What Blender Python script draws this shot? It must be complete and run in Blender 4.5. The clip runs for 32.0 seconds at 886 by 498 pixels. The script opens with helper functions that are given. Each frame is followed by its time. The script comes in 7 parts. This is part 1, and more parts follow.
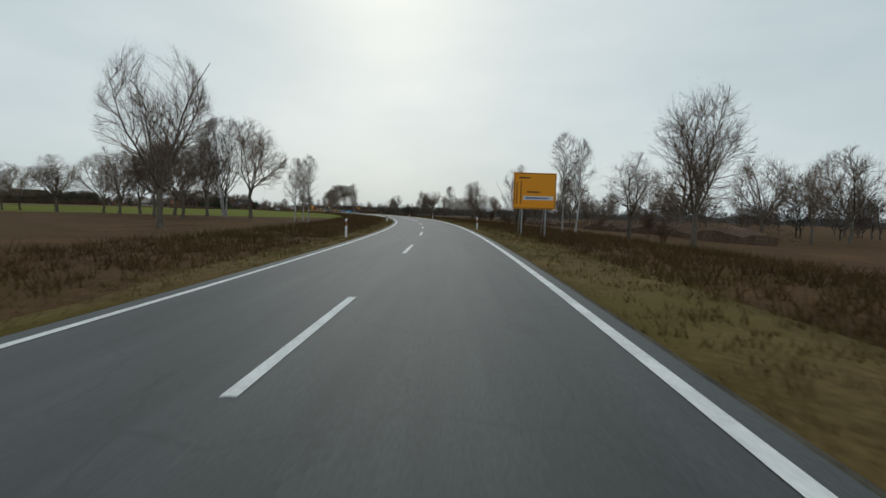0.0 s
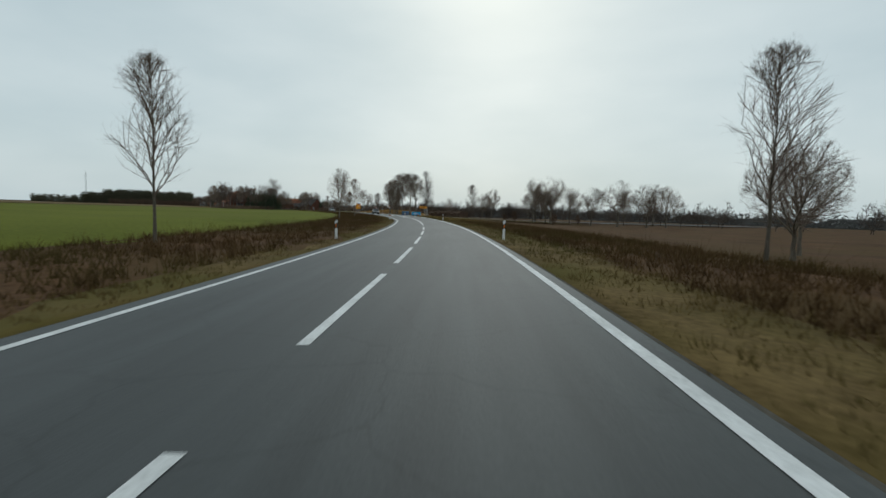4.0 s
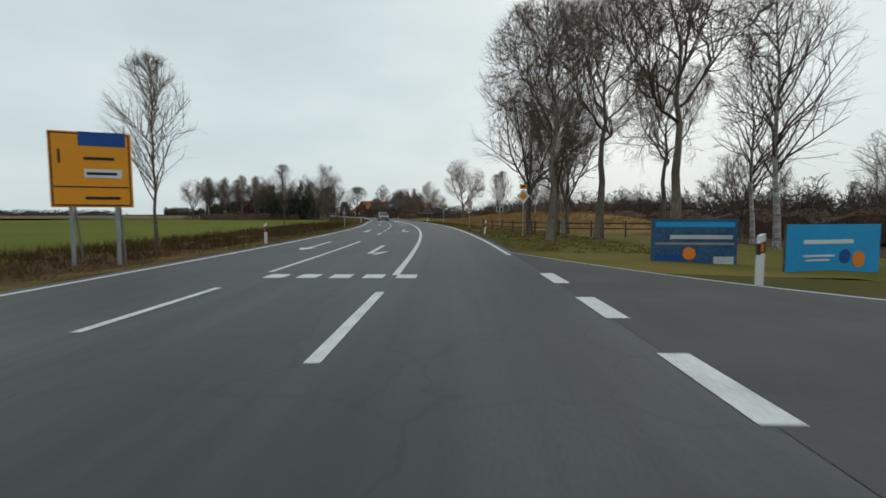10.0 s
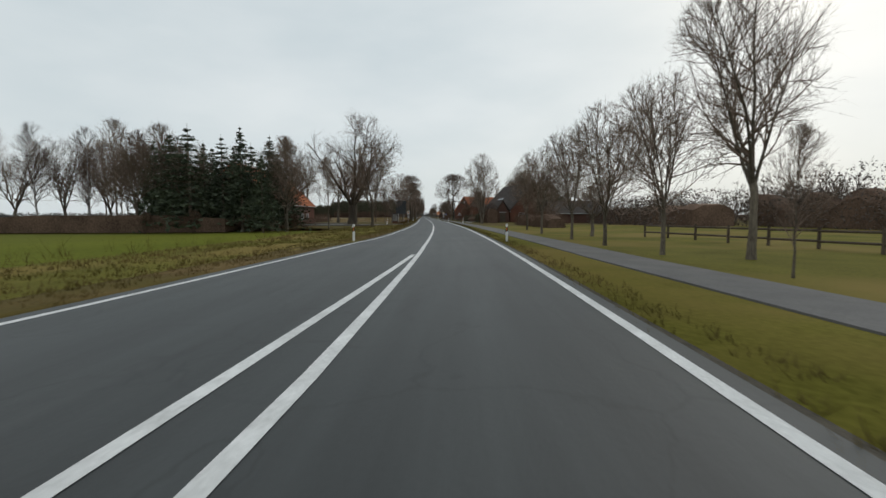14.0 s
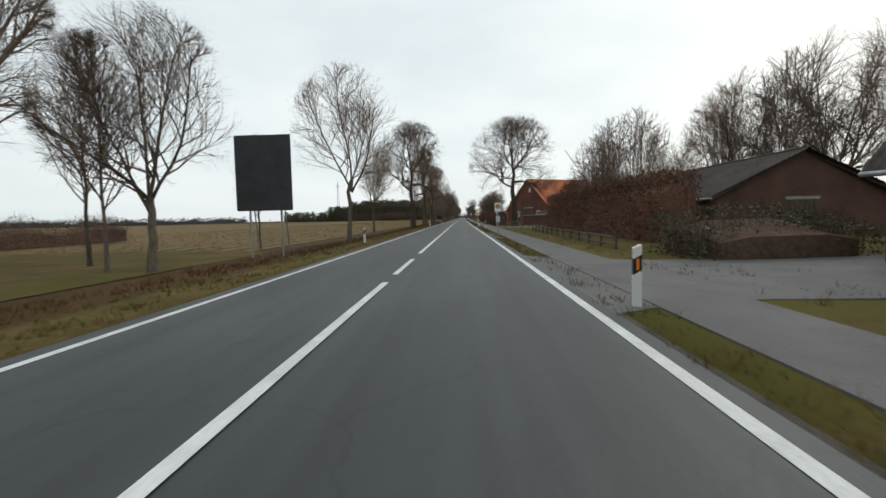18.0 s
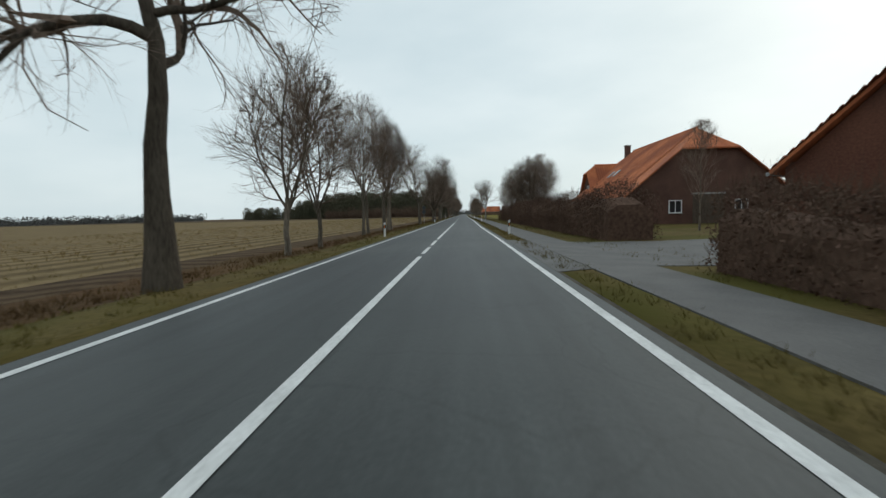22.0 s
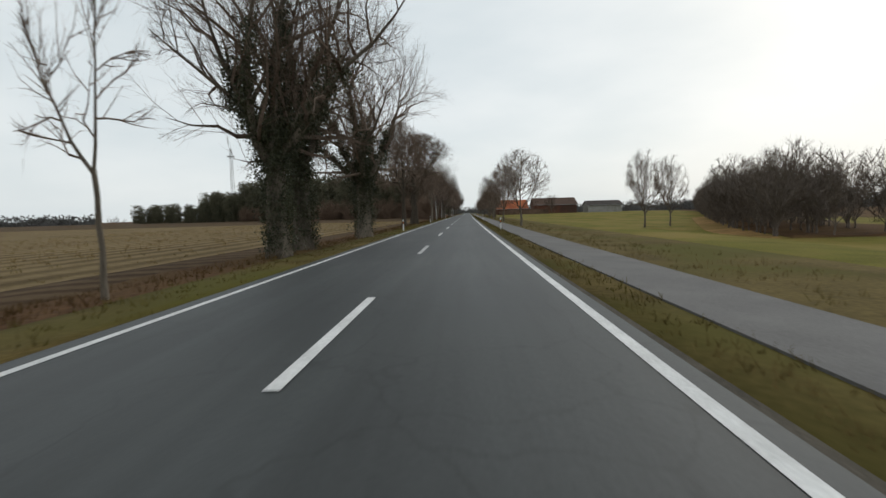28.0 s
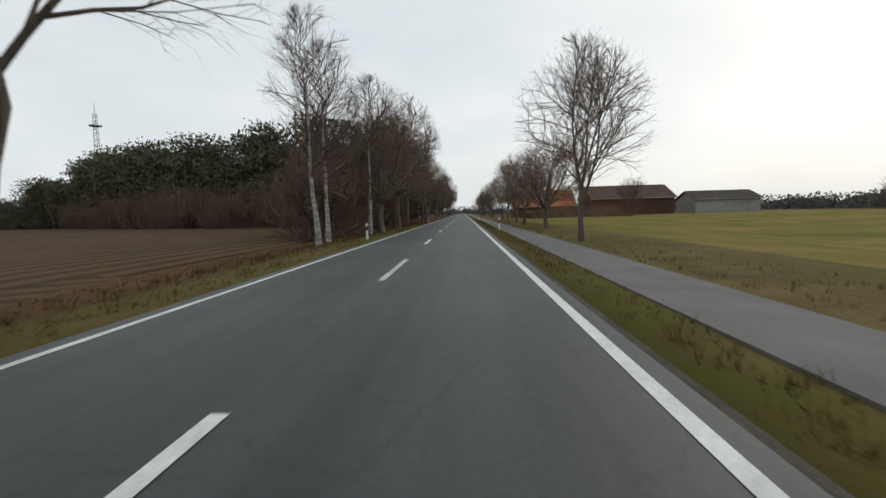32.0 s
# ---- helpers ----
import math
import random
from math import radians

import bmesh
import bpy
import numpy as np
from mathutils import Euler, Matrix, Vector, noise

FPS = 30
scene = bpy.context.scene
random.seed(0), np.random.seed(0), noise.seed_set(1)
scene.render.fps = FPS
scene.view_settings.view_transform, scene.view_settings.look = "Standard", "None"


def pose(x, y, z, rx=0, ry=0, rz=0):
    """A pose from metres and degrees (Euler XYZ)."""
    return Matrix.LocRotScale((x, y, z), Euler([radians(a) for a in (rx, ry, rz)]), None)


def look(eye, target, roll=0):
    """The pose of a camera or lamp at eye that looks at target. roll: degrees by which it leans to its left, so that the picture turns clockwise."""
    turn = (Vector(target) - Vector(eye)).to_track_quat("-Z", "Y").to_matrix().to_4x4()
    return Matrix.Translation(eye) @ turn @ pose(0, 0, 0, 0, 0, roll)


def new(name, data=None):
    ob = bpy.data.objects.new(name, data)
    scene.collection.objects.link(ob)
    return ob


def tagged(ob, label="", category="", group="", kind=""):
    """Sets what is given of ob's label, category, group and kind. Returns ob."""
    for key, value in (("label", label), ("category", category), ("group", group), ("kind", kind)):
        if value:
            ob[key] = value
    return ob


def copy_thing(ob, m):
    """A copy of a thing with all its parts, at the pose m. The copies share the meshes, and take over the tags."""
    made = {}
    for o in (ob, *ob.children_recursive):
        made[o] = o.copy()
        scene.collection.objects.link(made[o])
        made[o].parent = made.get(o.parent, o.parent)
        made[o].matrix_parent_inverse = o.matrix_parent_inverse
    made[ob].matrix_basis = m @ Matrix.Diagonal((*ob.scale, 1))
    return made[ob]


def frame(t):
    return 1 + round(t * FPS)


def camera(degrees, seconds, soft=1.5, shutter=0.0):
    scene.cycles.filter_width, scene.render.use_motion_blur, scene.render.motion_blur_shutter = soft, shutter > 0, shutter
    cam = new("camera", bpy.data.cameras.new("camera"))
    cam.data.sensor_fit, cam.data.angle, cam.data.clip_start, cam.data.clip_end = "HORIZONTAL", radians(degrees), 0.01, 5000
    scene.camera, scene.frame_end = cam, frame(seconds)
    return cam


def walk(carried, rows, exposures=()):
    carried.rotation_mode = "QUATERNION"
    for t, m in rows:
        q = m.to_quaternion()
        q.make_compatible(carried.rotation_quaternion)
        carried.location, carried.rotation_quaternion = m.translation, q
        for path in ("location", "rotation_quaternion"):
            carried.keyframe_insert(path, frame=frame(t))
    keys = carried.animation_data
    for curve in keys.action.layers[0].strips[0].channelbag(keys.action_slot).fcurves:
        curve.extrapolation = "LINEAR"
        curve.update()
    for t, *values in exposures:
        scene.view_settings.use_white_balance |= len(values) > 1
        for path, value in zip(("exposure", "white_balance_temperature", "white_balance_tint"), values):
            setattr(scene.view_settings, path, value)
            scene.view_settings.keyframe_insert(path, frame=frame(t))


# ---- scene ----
# The road's axis is the driven lane: s metres along it, d metres to its right.
# heading: (s, degrees to the left of the first heading)
HEADING = [(0, 0.0), (25, 3.07), (49, 6.16), (74, 9.13), (99, 12.24), (125, 15.53), (150, 18.56), (176, 20.95), (202, 23.13),
           (227, 26.05), (251, 29.69), (275, 33.43), (298, 37.15), (322, 40.86), (345, 44.04), (369, 46.23), (394, 47.5),
           (419, 48.31), (444, 48.87), (469, 49.11), (493, 49.17), (541, 48.97), (588, 48.78), (634, 49.02), (682, 49.24),
           (730, 48.87), (776, 48.63)]
S0, STEP = -260, 1.0
_s = np.arange(S0, 2600, STEP)
_h = np.radians(np.interp(_s, [h[0] for h in HEADING], [h[1] for h in HEADING]))
_x, _y = np.cumsum(-np.sin(_h)) * STEP, np.cumsum(np.cos(_h)) * STEP
_x, _y = _x - _x[-S0], _y - _y[-S0]


def heading(s):
    return float(np.interp(s, _s, _h))


# the road is banked in the bend and crowned on the straight: (s, degrees by which the driven lane's right side lies higher)
BANK = [(-50, 1.3), (0, 1.4), (50, 1.6), (88, 1.8), (120, 1.5), (150, 1.0), (190, 0.5), (227, 0.1), (300, -0.2), (345, -0.3), (400, -0.7), (430, -1.1), (460, -1.3), (540, -1.3), (590, -1.6), (800, -1.5)]


def bank(s):
    return radians(float(np.interp(s, [b[0] for b in BANK], [b[1] for b in BANK])))


def at(s, d=0.0, z=0.0):
    """The place s metres along the road and d to its right, z above the banked road or the land beside it."""
    a = heading(s)
    b = math.tan(bank(s))
    # on the straight the other lane falls away from the crown at its middle line
    rise = (b * d if b > 0 or d > -1.5 or s < 370 else -b * (d + 3.0)) * min(1.0, max(0.0, (15.0 - abs(d)) / 9.0))
    return Vector((float(np.interp(s, _s, _x)) + d * math.cos(a), float(np.interp(s, _s, _y)) + d * math.sin(a), z + rise))


def ease(a, b, x):
    k = min(1.0, max(0.0, (x - a) / (b - a)))
    return k * k * (3 - 2 * k)


def fall(s, d):
    """How far the land at the outer side of the bend lies under the road's level."""
    return (0.25 * ease(4, 14, d) + 0.8 * ease(14, 42, d)) * (1 - ease(262, 300, s))


def put(s, d=0.0, z=0.0, turn=0.0):
    """A pose there: its y runs along the road, its x to the right; turn: degrees to the left."""
    return Matrix.Translation(at(s, d, z)) @ Matrix.Rotation(heading(s) + radians(turn), 4, "Z")


# camera: seconds, metres along the road, degrees up, degrees to the left
EYE, TILT, ASIDE = 1.3, -4.30, 2.45
DRIVE = [(0, 0, -0.06, 0), (1, 24.9, -0.36, 0), (2, 49.4, -0.29, 0), (3, 74.2, -0.12, 0), (4, 99.5, -0.10, 0), (5, 124.8, -0.04, 0),
         (6, 150.3, -0.04, 0), (7, 175.9, -0.02, 0), (8, 201.7, 0.06, 0), (9, 227.1, 0.21, 0), (10, 251.5, 0.09, 0), (11, 275.0, 0.07, 0),
         (12, 298.3, 0.12, 0), (13, 321.7, 0.37, 0), (14, 345.3, 0.26, 0), (15, 369.4, 0.21, 0), (16, 394.2, 0.61, 0), (17, 419.4, 0.28, 0),
         (18, 444.2, 0.45, 0), (19, 468.8, 0.30, 0), (20, 493.3, 0.23, 0), (21, 517.2, -0.14, 0), (22, 540.8, 0.02, 0), (23, 564.6, -0.25, 0),
         (24, 588.0, -0.09, 0), (25, 610.8, -0.30, 0), (26, 633.8, -0.34, 0), (27, 657.5, -0.17, 0), (28, 681.7, -0.13, 0), (29, 705.9, -0.09, 0),
         (30, 729.8, -0.21, 0), (31, 753.1, -0.32, 0), (32, 776.1, -0.11, 0)]
cam = camera(86.2, 32.0, shutter=0.08)
LIGHTNESS = [(0, -0.20, 6300, 6), (2, -0.22, 6150, 3), (8, -0.20, 6150, 3), (10, -0.03, 6330, 6), (12, 0.0, 6500, 9), (16.5, 0.12, 6550, 10), (17, 0.25, 6600, 10), (17.5, 0.33, 6600, 10), (18, 0.31, 6600, 10), (19, 0.07, 6600, 10), (20, 0.05, 6550, 10), (21, 0.06, 6450, 9), (22, 0.10, 6250, 5), (24, 0.15, 6350, 7), (25, 0.23, 6500, 10), (28, 0.15, 6600, 11), (30, 0.17, 6600, 11), (31, 0.22, 6600, 11), (32, 0.18, 6650, 12)]
# how far to the right of the lane's axis the car drives: (seconds, metres)
SWAY = [(0, 0.13), (1, 0.11), (2, 0.11), (3, 0.06), (6, -0.05), (7, -0.09), (8, -0.21), (9, -0.14), (10, -0.04), (11, 0.03), (12, -0.06), (13, 0.04), (14, -0.10),
        (16.5, -0.09), (17, -0.04), (18, 0.08), (19, 0.10), (20, 0.02), (21, -0.13), (22, -0.14), (23, -0.10), (24, -0.04), (25, 0.08), (28, -0.05), (29, 0.02), (30, 0.08), (31, 0.11), (32, 0.12)]
walk(cam, [(t, put(s, float(np.interp(t, [w[0] for w in SWAY], [w[1] for w in SWAY])), EYE) @ Matrix.Rotation(-bank(s), 4, "Y") @ pose(0, 0, 0, 90 + TILT + up, 0, ASIDE + left)) for t, s, up, left in DRIVE], LIGHTNESS)

# ---- light: a closed overcast with a veiled low sun ahead ----
SUN_AZ, SUN_EL = 9.0, 30.0
world = bpy.data.worlds.new("world")
scene.world = world
world.use_nodes = True
wn, wl = world.node_tree.nodes, world.node_tree.links
wn.clear()
sky = wn.new("ShaderNodeTexSky")
sky.sky_type, sky.sun_disc = "NISHITA", False
sky.sun_elevation, sky.sun_rotation = radians(SUN_EL), radians(-SUN_AZ)
sky.dust_density, sky.air_density = 3.0, 1.0
sky_dim = wn.new("ShaderNodeVectorMath")
sky_dim.operation = "SCALE"
sky_dim.inputs["Scale"].default_value = 0.10
wl.new(sky.outputs[0], sky_dim.inputs[0])
gen = wn.new("ShaderNodeTexCoord")
flat = wn.new("ShaderNodeMapping")
flat.inputs["Scale"].default_value = (1.6, 1.6, 4.5)
wl.new(gen.outputs["Generated"], flat.inputs["Vector"])
cloud = wn.new("ShaderNodeTexNoise")
cloud.inputs["Scale"].default_value, cloud.inputs["Detail"].default_value = 1.3, 5
wl.new(flat.outputs[0], cloud.inputs["Vector"])
tone = wn.new("ShaderNodeValToRGB")
tone.color_ramp.elements[0].position, tone.color_ramp.elements[1].position = 0.3, 0.72
tone.color_ramp.elements[0].color, tone.color_ramp.elements[1].color = (0.60, 0.68, 0.71, 1), (0.78, 0.83, 0.84, 1)
wl.new(cloud.outputs["Fac"], tone.inputs["Fac"])
veil = wn.new("ShaderNodeMixRGB")
veil.inputs["Fac"].default_value = 0.90
wl.new(sky_dim.outputs[0], veil.inputs[1]), wl.new(tone.outputs["Color"], veil.inputs[2])
back = wn.new("ShaderNodeBackground")
back.inputs["Strength"].default_value = 1.0
wl.new(veil.outputs[0], back.inputs["Color"])
wl.new(back.outputs[0], wn.new("ShaderNodeOutputWorld").inputs["Surface"])
sun = new("sun", bpy.data.lights.new("sun", "SUN"))
sun.data.energy, sun.data.angle, sun.data.color = 0.4, radians(25), (1.0, 0.96, 0.9)
sun.matrix_world = look((0, 0, 50), (50 * math.sin(radians(SUN_AZ)), -50 * math.cos(radians(SUN_AZ)), 50 - 50 * math.tan(radians(SUN_EL))))


# ---- materials ----
def material(name, c1, c2, scale=3.0, rough=0.9, fine=40.0, bump=0.3, metal=0.0, stretch=(1, 1, 1), c3=None, by_object=0.0, spec=0.3, coords="Object"):
    """Two tones mixed by a broad and a fine noise, with a relief; c3: a third, patchy tone."""
    m = bpy.data.materials.new(name)
    m.use_nodes = True
    n, l = m.node_tree.nodes, m.node_tree.links
    bsdf = n["Principled BSDF"]
    tc, mp = n.new("ShaderNodeTexCoord"), n.new("ShaderNodeMapping")
    mp.inputs["Scale"].default_value = stretch
    l.new(tc.outputs[coords], mp.inputs["Vector"])
    broad, small = n.new("ShaderNodeTexNoise"), n.new("ShaderNodeTexNoise")
    broad.inputs["Scale"].default_value, broad.inputs["Detail"].default_value = scale, 4
    small.inputs["Scale"].default_value, small.inputs["Detail"].default_value = fine, 3
    l.new(mp.outputs[0], broad.inputs["Vector"]), l.new(mp.outputs[0], small.inputs["Vector"])
    add = n.new("ShaderNodeMath")
    add.operation = "MULTIPLY_ADD"
    l.new(small.outputs["Fac"], add.inputs[0])
    add.inputs[1].default_value = 0.5
    half = n.new("ShaderNodeMath")
    half.operation = "MULTIPLY"
    l.new(broad.outputs["Fac"], half.inputs[0])
    half.inputs[1].default_value = 0.5
    l.new(half.outputs[0], add.inputs[2])
    ramp = n.new("ShaderNodeValToRGB")
    ramp.color_ramp.elements[0].position, ramp.color_ramp.elements[1].position = 0.34, 0.66
    ramp.color_ramp.elements[0].color, ramp.color_ramp.elements[1].color = (*c1, 1), (*c2, 1)
    l.new(add.outputs[0], ramp.inputs["Fac"])
    out = ramp.outputs["Color"]
    if c3:
        patch = n.new("ShaderNodeTexNoise")
        patch.inputs["Scale"].default_value, patch.inputs["Detail"].default_value = scale * 0.35, 6
        l.new(mp.outputs[0], patch.inputs["Vector"])
        pr = n.new("ShaderNodeValToRGB")
        pr.color_ramp.elements[0].position, pr.color_ramp.elements[1].position = 0.45, 0.62
        l.new(patch.outputs["Fac"], pr.inputs["Fac"])
        mix = n.new("ShaderNodeMixRGB")
        l.new(pr.outputs["Color"], mix.inputs["Fac"]), l.new(out, mix.inputs[1])
        mix.inputs[2].default_value = (*c3, 1)
        out = mix.outputs[0]
    if by_object:
        info, hsv = n.new("ShaderNodeObjectInfo"), n.new("ShaderNodeHueSaturation")
        val = n.new("ShaderNodeMapRange")
        val.inputs["To Min"].default_value, val.inputs["To Max"].default_value = 1 - by_object, 1 + by_object
        l.new(info.outputs["Random"], val.inputs["Value"]), l.new(val.outputs[0], hsv.inputs["Value"])
        l.new(out, hsv.inputs["Color"])
        out = hsv.outputs["Color"]
    l.new(out, bsdf.inputs["Base Color"])
    bsdf.inputs["Roughness"].default_value, bsdf.inputs["Metallic"].default_value = rough, metal
    bsdf.inputs["Specular IOR Level"].default_value = spec
    if bump:
        b = n.new("ShaderNodeBump")
        b.inputs["Strength"].default_value, b.inputs["Distance"].default_value = bump, 0.02
        l.new(add.outputs[0], b.inputs["Height"]), l.new(b.outputs[0], bsdf.inputs["Normal"])
    return m


def rows_material(name, c1, c2, c_row, width, rough=0.95):
    """Earth with sown or cut rows that run along the object's y."""
    m = material(name, c1, c2, 0.15, rough, 6.0, 0.5, spec=0.04)
    n, l = m.node_tree.nodes, m.node_tree.links
    bsdf = n["Principled BSDF"]
    old = bsdf.inputs["Base Color"].links[0].from_socket
    tc, wave = n.new("ShaderNodeTexCoord"), n.new("ShaderNodeTexWave")
    wave.bands_direction = "X"
    wave.inputs["Scale"].default_value, wave.inputs["Distortion"].default_value = 0.314 / width, 1.2
    wave.inputs["Detail"].default_value, wave.inputs["Detail Scale"].default_value = 3, 2
    l.new(tc.outputs["Object"], wave.inputs["Vector"])
    grain = n.new("ShaderNodeTexNoise")
    grain.inputs["Scale"].default_value, grain.inputs["Detail"].default_value = 2.5, 5
    l.new(tc.outputs["Object"], grain.inputs["Vector"])
    mul = n.new("ShaderNodeMath")
    mul.operation = "MULTIPLY"
    l.new(wave.outputs["Fac"], mul.inputs[0]), l.new(grain.outputs["Fac"], mul.inputs[1])
    mix = n.new("ShaderNodeMixRGB")
    l.new(mul.outputs[0], mix.inputs["Fac"]), l.new(old, mix.inputs[1])
    mix.inputs[2].default_value = (*c_row, 1)
    l.new(mix.outputs[0], bsdf.inputs["Base Color"])
    return m


ASPHALT = material("asphalt", (0.029, 0.034, 0.034), (0.062, 0.067, 0.066), 0.30, 0.60, 45, 0.3, stretch=(1, 0.35, 1), c3=(0.036, 0.040, 0.041), spec=0.4)
def add_tracks(m):
    """Smoother, slightly darker wheel tracks and a paler strip between them, by u: metres from the lane's axis, v: metres along."""
    n, l = m.node_tree.nodes, m.node_tree.links
    bsdf = n["Principled BSDF"]
    old = bsdf.inputs["Base Color"].links[0].from_socket
    uv, sep = n.new("ShaderNodeUVMap"), n.new("ShaderNodeSeparateXYZ")
    l.new(uv.outputs[0], sep.inputs[0])
    ramp = n.new("ShaderNodeValToRGB")
    span = n.new("ShaderNodeMapRange")
    span.inputs["From Min"].default_value, span.inputs["From Max"].default_value = -7.0, 3.0
    wob = n.new("ShaderNodeTexNoise")
    wob.inputs["Scale"].default_value, wob.inputs["Detail"].default_value = 0.10, 3
    l.new(uv.outputs[0], wob.inputs["Vector"])
    shift = n.new("ShaderNodeMath")
    shift.operation = "MULTIPLY_ADD"
    l.new(wob.outputs["Fac"], shift.inputs[0])
    shift.inputs[1].default_value = 0.35
    l.new(sep.outputs["X"], shift.inputs[2])
    l.new(shift.outputs[0], span.inputs["Value"])
    l.new(span.outputs[0], ramp.inputs["Fac"])
    tones = [(-6.0, 0.95), (-4.1, 1.10), (-3.6, 0.88), (-3.0, 1.08), (-2.2, 0.90), (-1.4, 1.12), (-0.75, 0.88), (0.2, 1.10), (0.95, 0.88), (1.8, 1.12)]
    while len(ramp.color_ramp.elements) < len(tones):
        ramp.color_ramp.elements.new(0.5)
    for e, (d, v) in zip(ramp.color_ramp.elements, tones):
        e.position, e.color = (d + 0.17 + 7.0) / 10.0, (v / 1.2, v / 1.2, v / 1.2, 1)
    # long streaks and darker mended patches
    stretch = n.new("ShaderNodeMapping")
    stretch.inputs["Scale"].default_value = (2.2, 0.12, 1)
    l.new(uv.outputs[0], stretch.inputs["Vector"])
    streak = n.new("ShaderNodeTexNoise")
    streak.inputs["Scale"].default_value, streak.inputs["Detail"].default_value = 1.6, 6
    l.new(stretch.outputs[0], streak.inputs["Vector"])
    sr = n.new("ShaderNodeMapRange")
    sr.inputs["From Min"].default_value, sr.inputs["From Max"].default_value, sr.inputs["To Min"].default_value, sr.inputs["To Max"].default_value = 0.3, 0.7, 0.98, 1.42
    l.new(streak.outputs["Fac"], sr.inputs["Value"])
    a, b = n.new("ShaderNodeMixRGB"), n.new("ShaderNodeVectorMath")
    a.blend_type, b.operation = "MULTIPLY", "SCALE"
    a.inputs["Fac"].default_value = 1.0
    l.new(old, a.inputs[1]), l.new(ramp.outputs["Color"], a.inputs[2])
    l.new(a.outputs[0], b.inputs[0]), l.new(sr.outputs[0], b.inputs["Scale"])
    l.new(b.outputs[0], bsdf.inputs["Base Color"])
    # fine cracks
    crack, cr = n.new("ShaderNodeTexVoronoi"), n.new("ShaderNodeValToRGB")
    crack.feature = "DISTANCE_TO_EDGE"
    crack.inputs["Scale"].default_value = 0.55
    warp = n.new("ShaderNodeTexNoise")
    warp.inputs["Scale"].default_value, warp.inputs["Detail"].default_value = 0.9, 5
    add = n.new("ShaderNodeVectorMath")
    l.new(uv.outputs[0], warp.inputs["Vector"]), l.new(uv.outputs[0], add.inputs[0]), l.new(warp.outputs["Color"], add.inputs[1])
    l.new(add.outputs[0], crack.inputs["Vector"])
    cr.color_ramp.elements[0].position, cr.color_ramp.elements[1].position = 0.004, 0.012
    cr.color_ramp.elements[0].color = (0.62, 0.62, 0.62, 1)
    l.new(crack.outputs["Distance"], cr.inputs["Fac"])
    c = n.new("ShaderNodeMixRGB")
    c.blend_type = "MULTIPLY"
    c.inputs["Fac"].default_value = 0.6
    l.new(b.outputs[0], c.inputs[1]), l.new(cr.outputs["Color"], c.inputs[2])
    l.new(c.outputs[0], bsdf.inputs["Base Color"])
    return m


add_tracks(ASPHALT)
ASPHALT_OLD = material("old_asphalt", (0.055, 0.055, 0.055), (0.099, 0.096, 0.094), 0.6, 0.8, 50, 0.3)
PAINT = material("road_paint", (0.5, 0.5, 0.49), (0.78, 0.78, 0.77), 2.0, 0.7, 25, 0.15)
PAINT_WORN = material("worn_road_paint", (0.25, 0.25, 0.25), (0.7, 0.7, 0.69), 1.5, 0.75, 14, 0.15)
GRIT = material("gravel_edge", (0.042, 0.038, 0.032), (0.119, 0.105, 0.084), 1.5, 0.95, 30, 0.5, spec=0.04)
SCRUB = material("dead_grass_scrub", (0.042, 0.024, 0.013), (0.130, 0.072, 0.036), 0.25, 0.95, 5, 0.6, c3=(0.085, 0.053, 0.023), spec=0.04)
DRY_VERGE = material("dry_verge_grass", (0.070, 0.047, 0.019), (0.175, 0.122, 0.052), 0.45, 0.95, 9, 0.6, c3=(0.098, 0.080, 0.024), spec=0.04)
BLADE_DRY = material("yellowed_grass_blades", (0.085, 0.058, 0.022), (0.19, 0.135, 0.056), 0.3, 0.95, 4, 0.0, c3=(0.11, 0.09, 0.03), spec=0.04)
VERGE = material("winter_verge_grass", (0.066, 0.050, 0.020), (0.150, 0.112, 0.044), 0.5, 0.95, 9, 0.6, c3=(0.088, 0.080, 0.022), spec=0.04)
LAWN = material("short_green_grass", (0.080, 0.076, 0.014), (0.165, 0.148, 0.030), 0.4, 0.95, 12, 0.5, c3=(0.185, 0.140, 0.042), spec=0.04)
CROP = material("young_green_crop", (0.078, 0.092, 0.010), (0.150, 0.160, 0.020), 0.05, 0.95, 3, 0.4, c3=(0.125, 0.130, 0.026), spec=0.04)
STRAW = material("dry_straw_grass", (0.17, 0.095, 0.036), (0.38, 0.235, 0.10), 0.6, 0.95, 8, 0.6, c3=(0.19, 0.125, 0.042), spec=0.04)
OCHRE = material("ochre_dry_grass", (0.10, 0.066, 0.024), (0.25, 0.165, 0.066), 0.5, 0.95, 8, 0.6, c3=(0.115, 0.092, 0.028), spec=0.04)
STUBBLE = rows_material("stubble_field", (0.068, 0.046, 0.021), (0.150, 0.106, 0.052), (0.29, 0.215, 0.115), 1.6)
SOIL = rows_material("ploughed_soil", (0.036, 0.022, 0.012), (0.078, 0.050, 0.029), (0.15, 0.105, 0.062), 1.3)
PAVING = material("path_asphalt", (0.088, 0.085, 0.083), (0.150, 0.145, 0.140), 0.8, 0.85, 30, 0.3)
BARK = material("bark", (0.065, 0.054, 0.042), (0.20, 0.17, 0.135), 1.6, 0.95, 16, 0.9, stretch=(1, 1, 0.25), by_object=0.3, spec=0.04)
TWIG = material("twigs", (0.105, 0.078, 0.060), (0.22, 0.165, 0.130), 1.0, 0.95, 8, 0.0, by_object=0.3, spec=0.04)
